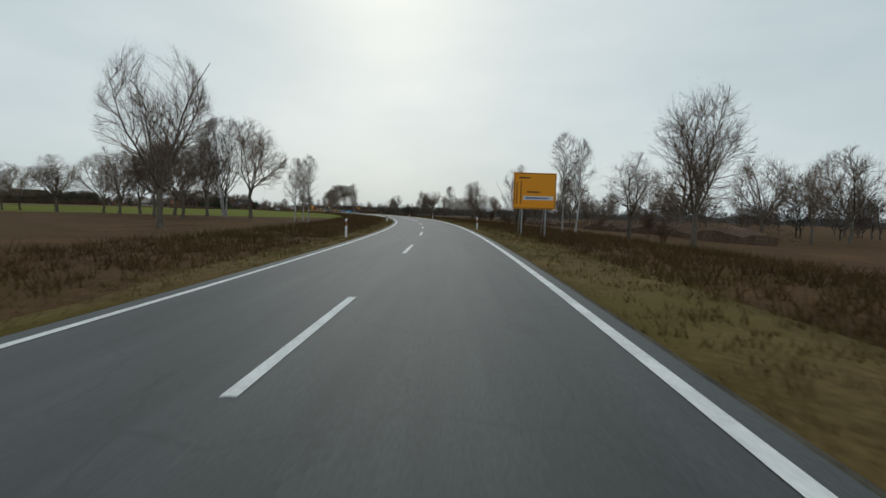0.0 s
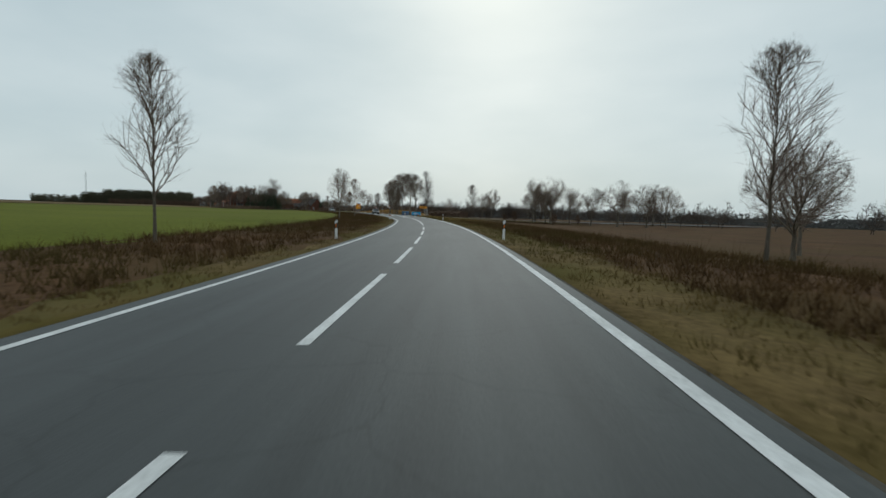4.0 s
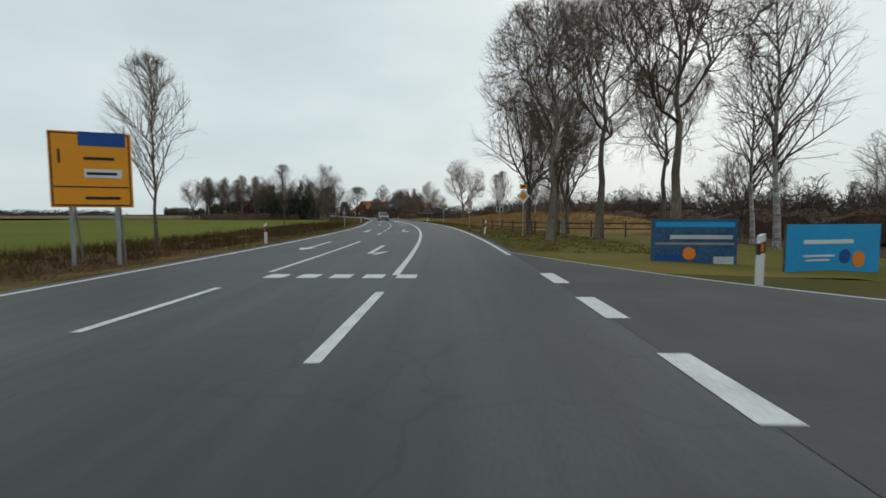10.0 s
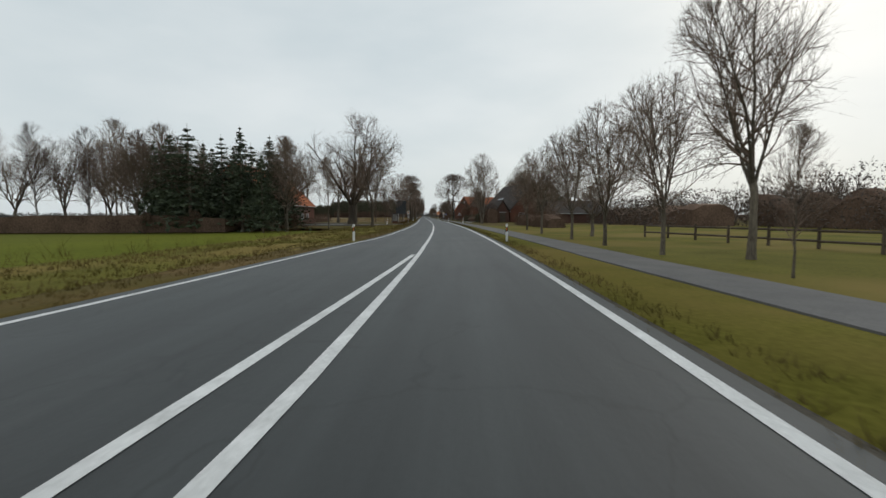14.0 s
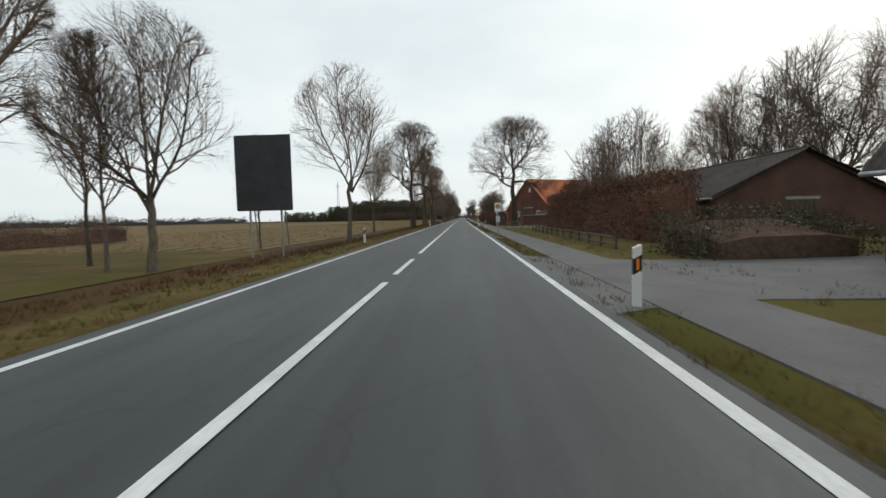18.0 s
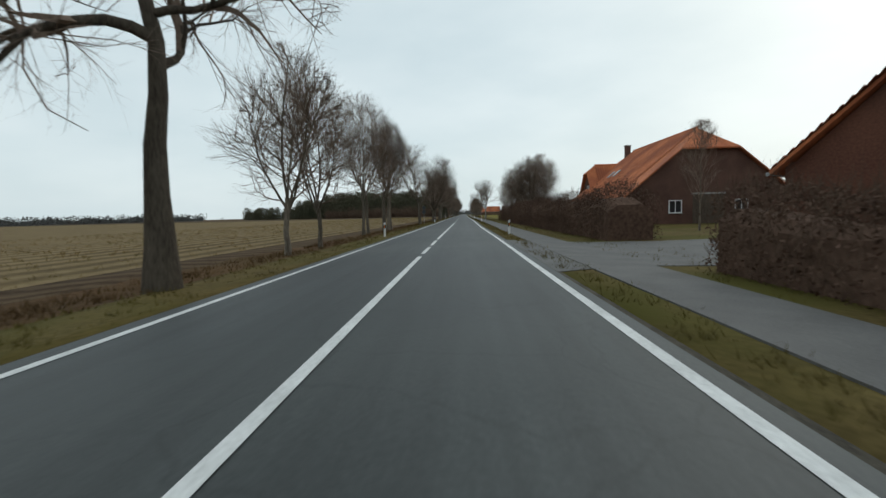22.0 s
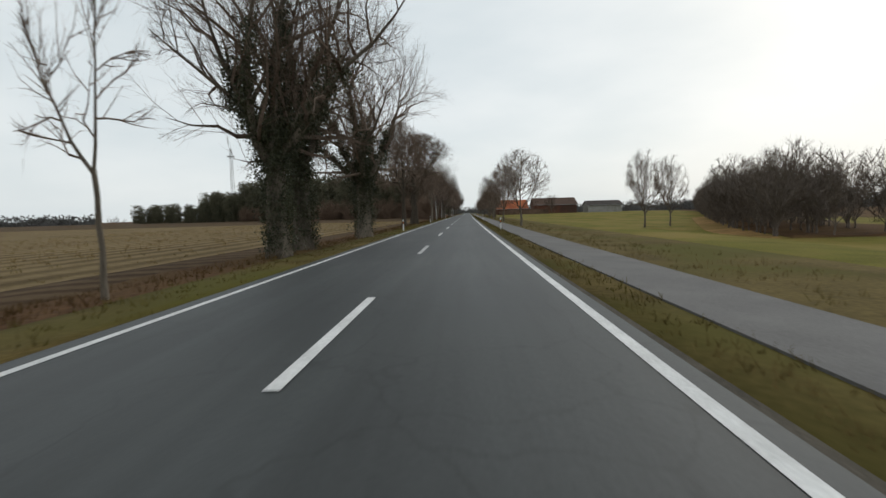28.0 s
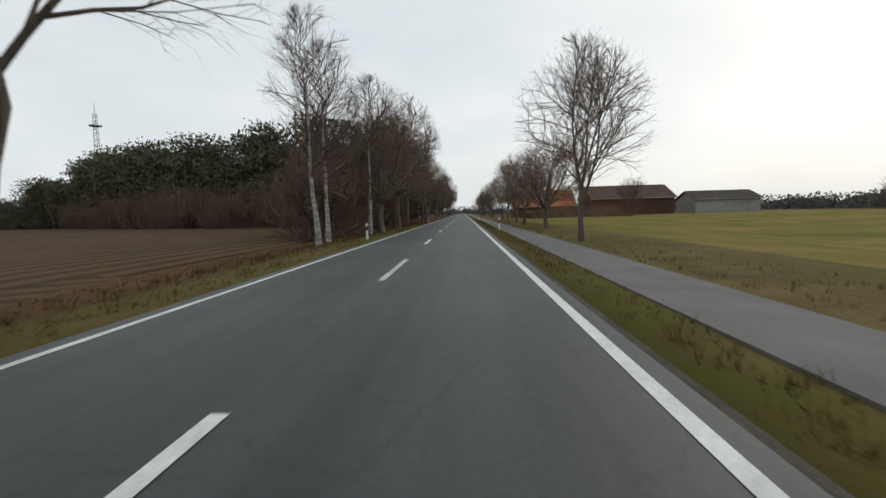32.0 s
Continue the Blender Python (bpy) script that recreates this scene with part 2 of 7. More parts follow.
BIRCH = material("birch_bark", (0.06, 0.05, 0.045), (0.55, 0.53, 0.5), 1.4, 0.85, 9, 0.4, stretch=(1, 1, 2.5), by_object=0.15)
BIRCH_TWIG = material("birch_twigs", (0.06, 0.04, 0.033), (0.13, 0.095, 0.08), 1.0, 0.95, 8, 0.0, by_object=0.2)
NEEDLES = material("conifer_needles", (0.028, 0.040, 0.025), (0.090, 0.108, 0.062), 0.8, 0.9, 6, 0.0, by_object=0.3)
IVY = material("ivy_leaves", (0.015, 0.021, 0.009), (0.075, 0.075, 0.0375), 1.0, 0.6, 8, 0.0)
EVERGREEN = material("evergreen_leaves", (0.024, 0.0336, 0.0144), (0.096, 0.114, 0.06), 1.2, 0.55, 8, 0.0)
BRUSH = material("brushwood", (0.060, 0.040, 0.030), (0.165, 0.110, 0.080), 0.5, 0.95, 6, 0.0, by_object=0.3, spec=0.04)
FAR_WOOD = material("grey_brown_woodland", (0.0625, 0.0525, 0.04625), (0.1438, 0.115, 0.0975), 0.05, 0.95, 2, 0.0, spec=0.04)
WOOD_GREY = material("grey_bare_wood", (0.085, 0.070, 0.060), (0.19, 0.155, 0.130), 0.3, 0.95, 3, 0.0, spec=0.04)
# distance haze is painted into this pale grey of the horizon's woods
HAZED_WOOD = material("hazed_hill_woodland", (0.10, 0.10, 0.098), (0.19, 0.185, 0.175), 0.02, 0.95, 0.6, 0.0, spec=0.04)
PINE_NEEDLES = material("pine_needles", (0.050, 0.053, 0.033), (0.145, 0.132, 0.082), 0.5, 0.9, 5, 0.0)
BLADE = material("dry_grass_blades", (0.05, 0.030, 0.014), (0.14, 0.085, 0.040), 0.3, 0.95, 4, 0.0, c3=(0.075, 0.055, 0.02), spec=0.04)
BLADE_OCHRE = material("ochre_grass_blades", (0.13, 0.085, 0.032), (0.29, 0.195, 0.082), 0.3, 0.95, 4, 0.0, c3=(0.14, 0.11, 0.036), spec=0.04)
FOREST_BRUSH = material("brown_forest_brushwood", (0.10, 0.068, 0.050), (0.21, 0.145, 0.105), 0.25, 0.95, 2, 0.0, spec=0.04)
BLADE_GREEN = material("green_grass_blades", (0.066, 0.054, 0.016), (0.140, 0.116, 0.036), 0.3, 0.95, 4, 0.0, c3=(0.150, 0.106, 0.044), spec=0.04)
BLADE_STRAW = material("straw_grass_blades", (0.20, 0.115, 0.042), (0.42, 0.27, 0.115), 0.3, 0.95, 4, 0.0, spec=0.04)
TILE = material("red_clay_tiles", (0.30, 0.085, 0.035), (0.56, 0.19, 0.08), 0.6, 0.75, 5, 0.3, c3=(0.27, 0.085, 0.042), spec=0.2)
TILE_DARK = material("dark_roof_tiles", (0.0286, 0.0234, 0.0208), (0.078, 0.0624, 0.0546), 0.5, 0.8, 6, 0.3)
TILE_BROWN = material("weathered_brown_tiles", (0.05, 0.03, 0.022), (0.12, 0.07, 0.05), 0.5, 0.8, 6, 0.3)
BRICK = material("red_brick", (0.085, 0.033, 0.022), (0.17, 0.072, 0.045), 0.6, 0.9, 14, 0.3, c3=(0.07, 0.038, 0.028))
BRICK_DARK = material("dark_brick", (0.06, 0.0312, 0.024), (0.132, 0.072, 0.054), 0.6, 0.9, 14, 0.3)
CONCRETE = material("concrete", (0.2, 0.19, 0.175), (0.36, 0.35, 0.33), 0.8, 0.9, 20, 0.3)
TIMBER = material("weathered_timber", (0.045, 0.034, 0.026), (0.13, 0.10, 0.075), 1.0, 0.9, 18, 0.5, stretch=(1, 1, 0.2))
STEEL = material("galvanised_steel", (0.25, 0.26, 0.26), (0.42, 0.43, 0.43), 2.0, 0.5, 30, 0.05, metal=0.6)
SIGN_BACK = material("sign_back", (0.035, 0.037, 0.04), (0.07, 0.075, 0.08), 1.0, 0.6, 20, 0.05)
YELLOW = material("yellow_sign_sheet", (0.78, 0.29, 0.01), (0.85, 0.34, 0.015), 1.0, 0.5, 30, 0.0)
WHITE = material("white_sign_sheet", (0.62, 0.62, 0.62), (0.74, 0.74, 0.74), 1.0, 0.55, 30, 0.0)
PALE = material("greyed_white_paint", (0.42, 0.42, 0.42), (0.6, 0.6, 0.6), 1.5, 0.6, 30, 0.0)
BLACK = material("black_plastic", (0.012, 0.012, 0.012), (0.03, 0.03, 0.03), 2.0, 0.6, 30, 0.0)
RED = material("red_sign_sheet", (0.42, 0.02, 0.015), (0.52, 0.03, 0.02), 1.0, 0.5, 30, 0.0)
ORANGE = material("orange_reflector", (0.75, 0.2, 0.02), (0.85, 0.25, 0.03), 1.0, 0.4, 30, 0.0)
BLUE = material("blue_poster", (0.02, 0.27, 0.55), (0.03, 0.34, 0.66), 0.6, 0.6, 20, 0.0)
BLUE_DARK = material("dark_blue_poster", (0.015, 0.05, 0.12), (0.06, 0.13, 0.24), 1.5, 0.6, 14, 0.0)
SIGN_BLUE = material("blue_sign_sheet", (0.01, 0.06, 0.24), (0.015, 0.08, 0.30), 1.0, 0.5, 30, 0.0)
GREEN = material("green_sign_sheet", (0.0, 0.11, 0.07), (0.005, 0.14, 0.09), 1.0, 0.5, 30, 0.0)
GLASS = material("window_glass", (0.02, 0.022, 0.024), (0.035, 0.037, 0.04), 0.5, 0.08, 5, 0.0, spec=0.8)
CAR_BLACK = material("black_car_paint", (0.008, 0.009, 0.010), (0.014, 0.015, 0.017), 1.0, 0.3, 30, 0.0, spec=0.4)
CAR_SILVER = material("silver_car_paint", (0.22, 0.23, 0.24), (0.30, 0.31, 0.32), 1.0, 0.3, 30, 0.0, metal=0.5, spec=0.6)
LAMP_GLASS = material("headlight_glass", (0.5, 0.52, 0.54), (0.7, 0.72, 0.74), 2.0, 0.1, 30, 0.0, spec=0.8)
RUBBER = material("rubber", (0.012, 0.012, 0.012), (0.025, 0.024, 0.023), 3.0, 0.9, 30, 0.1)
DOOR_BLUE = material("blue_barn_door", (0.03, 0.12, 0.22), (0.05, 0.17, 0.29), 1.0, 0.6, 20, 0.1)
DOOR_GREEN = material("green_barn_door", (0.03, 0.07, 0.045), (0.05, 0.10, 0.065), 1.0, 0.6, 20, 0.1)


# ---- building helpers ----
class Geo:
    """Collects vertices and faces for one mesh."""

    def __init__(self):
        self.v, self.f = [], []

    def add(self, verts, faces):
        k = len(self.v)
        self.v.extend(tuple(p) for p in verts)
        self.f.extend(tuple(i + k for i in f) for f in faces)
        return self

    def box(self, x0, y0, z0, x1, y1, z1, m=None):
        p = [(x, y, z) for z in (z0, z1) for x, y in ((x0, y0), (x1, y0), (x1, y1), (x0, y1))]
        if m:
            p = [m @ Vector(q) for q in p]
        return self.add(p, [(3, 2, 1, 0), (4, 5, 6, 7), (0, 1, 5, 4), (1, 2, 6, 5), (2, 3, 7, 6), (3, 0, 4, 7)])

    def tube(self, pts, radii, n=6, cap=True):
        pts = [Vector(p) for p in pts]
        rings = []
        for i, p in enumerate(pts):
            t = (pts[min(i + 1, len(pts) - 1)] - pts[max(i - 1, 0)]).normalized()
            a = t.orthogonal().normalized() if i == 0 else (a - t * a.dot(t)).normalized()
            b = t.cross(a)
            rings.append([p + (a * math.cos(6.28318 * k / n) + b * math.sin(6.28318 * k / n)) * radii[i] for k in range(n)])
        faces = [(i * n + k, i * n + (k + 1) % n, (i + 1) * n + (k + 1) % n, (i + 1) * n + k) for i in range(len(pts) - 1) for k in range(n)]
        if cap:
            faces += [tuple(range(n))[::-1], tuple(range((len(pts) - 1) * n, len(pts) * n))]
        return self.add([q for r in rings for q in r], faces)

    def prism(self, outline, y0, y1):
        """An outline in x and z, drawn out along y."""
        n = len(outline)
        p = [(x, y0, z) for x, z in outline] + [(x, y1, z) for x, z in outline]
        return self.add(p, [tuple(range(n)), tuple(range(2 * n - 1, n - 1, -1))] + [(i, n + i, n + (i + 1) % n, (i + 1) % n) for i in range(n)])

    def disc(self, x, y, z, r, depth, n=20):
        """A round plate that faces along -y."""
        return self.prism([(x + r * math.cos(6.28318 * k / n), z + r * math.sin(6.28318 * k / n)) for k in range(n)], y - depth / 2, y + depth / 2)

    def arrays(self, verts, faces):
        """Many faces at once, from arrays."""
        k = len(self.v)
        self.v.extend(map(tuple, verts.tolist()))
        self.f.extend(map(tuple, (faces + k).tolist()))
        return self

    def mesh(self, name, mat, smooth=False):
        me = bpy.data.meshes.new(name)
        me.from_pydata(self.v, [], self.f)
        for m in mat if isinstance(mat, (list, tuple)) else (mat,):
            me.materials.append(m)
        if smooth:
            me.polygons.foreach_set("use_smooth", [True] * len(me.polygons))
        me.update()
        return me


def part(name, geo, mat, parent, label="", smooth=False, m=None):
    ob = new(name, geo if isinstance(geo, bpy.types.Mesh) else geo.mesh(name, mat, smooth))
    ob.parent = parent
    if m is not None:
        ob.matrix_basis = m
    return tagged(ob, label)


def thing(name, m, label, category, group="", kind=""):
    ob = new(name)
    ob.empty_display_size = 0.3
    ob.matrix_basis = m
    return tagged(ob, label, category, group, kind)


def solid(name, geo, mat, label, category, m=None, group="", kind="", smooth=False):
    ob = new(name, geo.mesh(name, mat, smooth))
    if m is not None:
        ob.matrix_basis = m
    return tagged(ob, label, category, group, kind)


def bevelled(geo, name, mat, width, segments=2):
    """The mesh of geo with rounded edges."""
    bm = bmesh.new()
    vs = [bm.verts.new(p) for p in geo.v]
    for f in geo.f:
        bm.faces.new([vs[i] for i in f])
    bmesh.ops.recalc_face_normals(bm, faces=bm.faces)
    bmesh.ops.bevel(bm, geom=bm.edges[:], offset=width, segments=segments, profile=0.5, affect="EDGES")
    me = bpy.data.meshes.new(name)
    bm.to_mesh(me)
    bm.free()
    me.materials.append(mat)
    return me


def needles(base, tip, radius):
    """Three-sided tapered spikes from base to tip, as arrays."""
    d = tip - base
    ref = np.where(np.abs(d[:, 2:3]) > 0.8 * np.linalg.norm(d, axis=1, keepdims=True), [[1.0, 0, 0]], [[0, 0, 1.0]])
    a = np.cross(d, ref)
    a /= np.linalg.norm(a, axis=1, keepdims=True) + 1e-9
    b = np.cross(d, a)
    b /= np.linalg.norm(b, axis=1, keepdims=True) + 1e-9
    r = np.asarray(radius, float).reshape(-1, 1)
    v = np.stack([base + r * a, base + r * (-0.5 * a + 0.866 * b), base + r * (-0.5 * a - 0.866 * b), tip], 1).reshape(-1, 3)
    k = np.arange(len(base))[:, None, None] * 4
    f = (k + np.array([[0, 1, 3], [1, 2, 3], [2, 0, 3]])[None]).reshape(-1, 3)
    return v, f


def flakes(centre, size, rng):
    """Small leaf-like triangles turned at random."""
    n = len(centre)
    a = rng.normal(size=(n, 3))
    a /= np.linalg.norm(a, axis=1, keepdims=True)
    b = np.cross(a, rng.normal(size=(n, 3)))
    b /= np.linalg.norm(b, axis=1, keepdims=True)
    s = (size * rng.uniform(0.6, 1.4, n))[:, None]
    v = np.stack([centre - a * s, centre + a * s, centre + b * s * 0.9], 1).reshape(-1, 3)
    return v, np.arange(3 * n).reshape(-1, 3)


def grid(rows, cols, place):
    """A sheet over two lists of numbers."""
    g = Geo()
    nc = len(cols)
    g.v = [tuple(place(r, c)) for r in rows for c in cols]
    g.f = [(i * nc + j, i * nc + j + 1, (i + 1) * nc + j + 1, (i + 1) * nc + j) for i in range(len(rows) - 1) for j in range(nc - 1)]
    return g


def steps(a, b, d):
    n = max(1, int(round((b - a) / d)))
    return [a + (b - a) * i / n for i in range(n + 1)]


def rough(p, size, amount):
    return noise.noise(Vector((p[0] / size, p[1] / size, 3.7))) * amount


# ---- the ground, the road and the fields ----
LEFT = [(-260, -4.3), (165, -4.3), (190, -5.2), (235, -7.3), (325, -7.3), (350, -5.6), (376, -4.4), (400, -4.2), (2600, -4.2)]
LANE = -1.58      # the middle line
EDGE = 1.70       # the line at the right edge, where the lane has its usual width
EDGES = [(-260, 0.10), (0, 0.11), (75, 0.08), (150, 0.02), (180, 0.10), (202, 0.30), (214, 0.20), (227, 0.0), (262, 0.06), (300, 0.06), (322, -0.03), (345, 0.16), (420, 0.18), (444, 0.17), (470, 0.12), (495, 0.06),
         (517, -0.02), (565, -0.06), (590, -0.25), (612, -0.16), (682, -0.12), (706, -0.13), (730, -0.15), (753, -0.14), (776, -0.20), (2600, -0.20)]


def edge(s, off=0.0):
    """Where the line at the right edge runs."""
    return EDGE + off + float(np.interp(s, [e[0] for e in EDGES], [e[1] for e in EDGES]))


def left_edge(s):
    return float(np.interp(s, [p[0] for p in LEFT], [p[1] for p in LEFT]))


GROUND_Z = -1.9
gx = [-3500, -1800, -900, -500, -300] + steps(-200, 200, 40)[0:] + [300, 500, 900, 1800, 3500]


def ground_place(r, c):
    far = max(abs(r - 300), abs(c + 200))
    return (c, r, GROUND_Z + (rough((r, c), 60, 0.12) if far < 900 else 0))


solid("ground", grid(gx + [], gx, lambda r, c: ground_place(r + 350, c - 250)), SCRUB, "rough brown winter grassland that reaches the horizon", "ground", kind="structure")


def strip(name, s0, s1, d0, d1, mat, label, category, z0=0.0, z1=0.0, ds=4.0, nd=1, bumps=0.0, kind="structure", size=1.5, m=None):
    """A sheet along the road from d0 to d1 (numbers or functions of s), level z0 to z1."""
    e0 = d0 if callable(d0) else (lambda s: d0)
    e1 = d1 if callable(d1) else (lambda s: d1)
    def place(s, k):
        d = e0(s) + (e1(s) - e0(s)) * k
        p = at(s, d)
        if k < -0.5 or k > 1.5:
            p = at(s, e0(s) if k < 0 else e1(s))
            return (p.x, p.y, p.z + (z0 if k < 0 else z1) - 0.5)
        z = z0 + (z1 - z0) * k + (rough(p, size, bumps) * min(1, 4 * k, 4 * (1 - k)) if bumps else 0)
        return (p.x, p.y, p.z + z)
    return solid(name, grid(steps(s0, s1, ds), [-1] + [i / nd for i in range(nd + 1)] + [2], place), mat, label, category, kind=kind, smooth=bumps > 0)


def hollow(s, d):
    """How deep the pasture at the right dips towards the brown wood."""
    return 1.6 * ease(9, 28, d) * ease(650, 705, s) * (1 - ease(800, 862, s))


def field(name, s0, s1, d0, d1, mat, label, z, bumps=0.05, dip=None):
    """A field whose rows run along the road, as an object turned to it; dip: how deep it lies under its level."""
    m = put((s0 + s1) / 2, 0)
    inv = m.inverted()
    def place(s, d):
        p = at(s, d, z)
        p.z += rough(p, 9, bumps) * min(1, abs(d - d0) / 8) - (dip(s, d) if dip else 0)
        return inv @ p
    cols = [d0 + (d1 - d0) * (i / 14) ** 1.6 for i in range(15)]
    return solid(name, grid(steps(s0, s1, 8), cols, place), mat, label, "field", m, kind="structure", smooth=True)


road = strip("road", -200, 2300, lambda s: left_edge(s) - 0.35, lambda s: edge(s, 0.28), ASPHALT, "grey worn asphalt country road, slightly damp", "road", ds=5, nd=4)
uvs = road.data.uv_layers.new(name="along")
_rows, _cols = steps(-200, 2300, 5), [0, 0, 0.25, 0.5, 0.75, 1, 1]
for corner in road.data.loops:
    su, ku = _rows[corner.vertex_index // 7], _cols[corner.vertex_index % 7]
    da, db = left_edge(su) - 0.35, edge(su, 0.28)
    uvs.data[corner.index].uv = (da + (db - da) * ku, su)
strip("road_edge_left", -200, 1500, lambda s: left_edge(s) - 0.34, lambda s: left_edge(s) - 0.75, GRIT, "gritty broken edge of the road", "road edge", -0.006, -0.05, 5)
strip("road_edge_right", -200, 1500, lambda s: edge(s, 0.27), lambda s: edge(s, 0.65), GRIT, "gritty broken edge of the road", "road edge", -0.006, -0.04, 5)
# verges
field("meadow_3", -80, 90, -13.8, -140, SCRUB, "brown fallow land with dead grass", -0.27, 0.15)
field("meadow_4", 405, 470, -10.2, -90, VERGE, "rough grass round the hamlet", -0.27, 0.1)
field("meadow_5", 405, 645, 13.8, 70, VERGE, "rough grass behind the farms", -0.12, 0.03)
strip("verge_left_1", -200, 325, lambda s: left_edge(s) - 0.5, lambda s: left_edge(s) - 10, SCRUB, "rough verge of brown dead grass", "verge", -0.03, -0.30, 2.0, 10, 0.22)
strip("verge_left_3", 325, 430, lambda s: left_edge(s) - 0.5, lambda s: left_edge(s) - 10, LAWN, "green grass between road and field", "verge", -0.03, -0.30, 2.0, 10, 0.10)
strip("verge_left_2", 430, 1500, lambda s: left_edge(s) - 0.5, -10.5, SCRUB, "brown grassy verge with bare earth", "verge", -0.03, -0.30, 2.5, 8, 0.12)
strip("mown_edge_left_2", 430, 1500, lambda s: left_edge(s) - 0.42, lambda s: left_edge(s) - 2.3, VERGE, "narrow strip of short grass beside the road", "verge", -0.012, -0.07, 2.5, 4, 0.04)
strip("mown_edge_left", -200, 430, lambda s: left_edge(s) - 0.42, lambda s: left_edge(s) - 2.0, DRY_VERGE, "narrow strip of short grass beside the road", "verge", -0.012, -0.06, 2.0, 4, 0.04)
def corner_1(s):
    return edge(227, 0.38) + (0 if s < 227 else 8.0 * (1 - math.sqrt(max(0, 1 - ((s - 227) / 16.0) ** 2))))
def corner_2(s):
    return EDGE + 0.4 + (0 if s > 263 else 10.0 * (1 - math.sqrt(max(0, 1 - ((263 - s) / 11.5) ** 2))))
strip("verge_right_1", -200, 168, lambda s: edge(s, 0.4), 14, SCRUB, "rough verge of brown dead grass", "verge", -0.03, -0.55, 2.0, 12, 0.22)
strip("verge_right_6", 168, 227, lambda s: edge(s, 0.4), 14, OCHRE, "verge of pale ochre dry grass before the junction", "verge", -0.03, -0.55, 2.0, 12, 0.20)
strip("mown_edge_right", -200, 227, lambda s: edge(s, 0.36), lambda s: edge(s, 2.6), DRY_VERGE, "narrow strip of short yellowed grass beside the road", "verge", -0.012, -0.06, 2.0, 4, 0.04)
strip("junction_corner", 227, 243, corner_1, 60, DRY_VERGE, "grassy corner between the two roads", "verge", -0.03, -1.35, 0.75, 20, 0.10)
strip("junction_bank", 251.6, 263, corner_2, 60, VERGE, "grassy corner beyond the side road", "verge", -0.04, -1.9, 0.75, 20, 0.10)
strip("verge_right_2", 263, 345, lambda s: edge(s, 0.4), 20, LAWN, "short green grass beside the road", "verge", -0.03, -0.70, 2.0, 12, 0.14)
strip("verge_right_3", 345, 408, lambda s: edge(s, 0.4), 40, LAWN, "green meadow grass beside the road", "verge", -0.018, -0.10, 2.5, 14, 0.06)
strip("verge_right_4", 408, 640, lambda s: edge(s, 0.4), 14, VERGE, "grassy verge with bare earth", "verge", -0.018, -0.04, 2.5, 10, 0.02)
strip("verge_right_5", 640, 1500, lambda s: edge(s, 0.4), 9.5, VERGE, "grassy verge with dry patches", "verge", -0.018, -0.06, 2.5, 8, 0.04)
# fields
field("field_1", 88, 398, -13.5, -330, CROP, "wide field of young green winter crop", -0.29)
field("field_2", 460, 785, -10.4, -300, STUBBLE, "harvested field with pale stubble rows", -0.29)
field("field_3", 785, 1150, -10.4, -300, SOIL, "dark ploughed field beside the road", -0.28)
strip("ditch_edge_left", 470, 790, -8.6, -11.4, SOIL, "strip of bare dark earth at the field's edge", "earth strip", -0.26, -0.24, 3, 4, 0.1)
field("meadow", 642, 900, 9.0, 75, LAWN, "green pasture behind the cycle path", -0.07, 0.03, hollow)
field("meadow_2", -60, 243, 13.8, 160, SCRUB, "brown fallow land with dead grass", -0.52, 0.2, lambda s, d: 0.8 * ease(14, 42, d))
field("meadow_6", 252, 340, 19.5, 160, SCRUB, "brown fallow land beyond the junction", -0.68, 0.2, lambda s, d: 0.65 * ease(20, 50, d))
# the cycle path at the right
def path_in(s):
    return float(np.interp(s, [340, 360, 380, 410, 440, 470, 500, 2000], [5.2, 4.0, 3.6, 3.2, 2.9, 2.9, 2.9, 2.9]))
strip("cycle_path", 340, 1200, path_in, lambda s: path_in(s) + 1.75, PAVING, "narrow grey asphalt cycle path", "path", 0.010, 0.008, 2.5, 2)

# ---- the side road at the junction ----
def side_far(k):
    """The far edge of the side road's mouth."""
    return 257.5 + 10.5 * max(0.0, 1 - k / 9.0) ** 2.2 + 0.05 * k


def side_place(k, w):
    # k: metres from the road's edge; w: 0 to 1 across
    s0 = 227 + 16 * math.sqrt(max(0.0, 1 - (1 - max(0.0, k - 0.15) / 8.0) ** 2)) if k < 8.0 else 243 + 0.05 * (k - 8.0)
    s1 = side_far(k)
    return at(s0 + (s1 - s0) * w, EDGE + 0.2 + k, 0.004 - 0.018 * min(k, 60))
solid("side_road", grid([0, 0.2, 0.4, 0.7, 1.1, 1.5, 2, 2.5, 3, 3.5, 4.2, 5, 6, 7, 8, 9, 14, 20, 30, 45, 70, 110, 160], [i / 6 for i in range(7)], side_place), ASPHALT_OLD, "grey asphalt side road that joins at the junction", "road", kind="structure")


def line(name, s0, s1, d0, d1, w=0.13, mat=PAINT, z=0.006, ds=4.0):
    """A painted line from (s0, d0) to (s1, d1), a part of the road."""
    rows = steps(s0, s1, ds)
    f = d0 if callable(d0) else (lambda s: d0 + (d1 - d0) * (s - s0) / (s1 - s0))
    g = grid(rows, [-w / 2, w / 2], lambda s, k: at(s, f(s) + k, z))
    return part(name, g, mat, road)


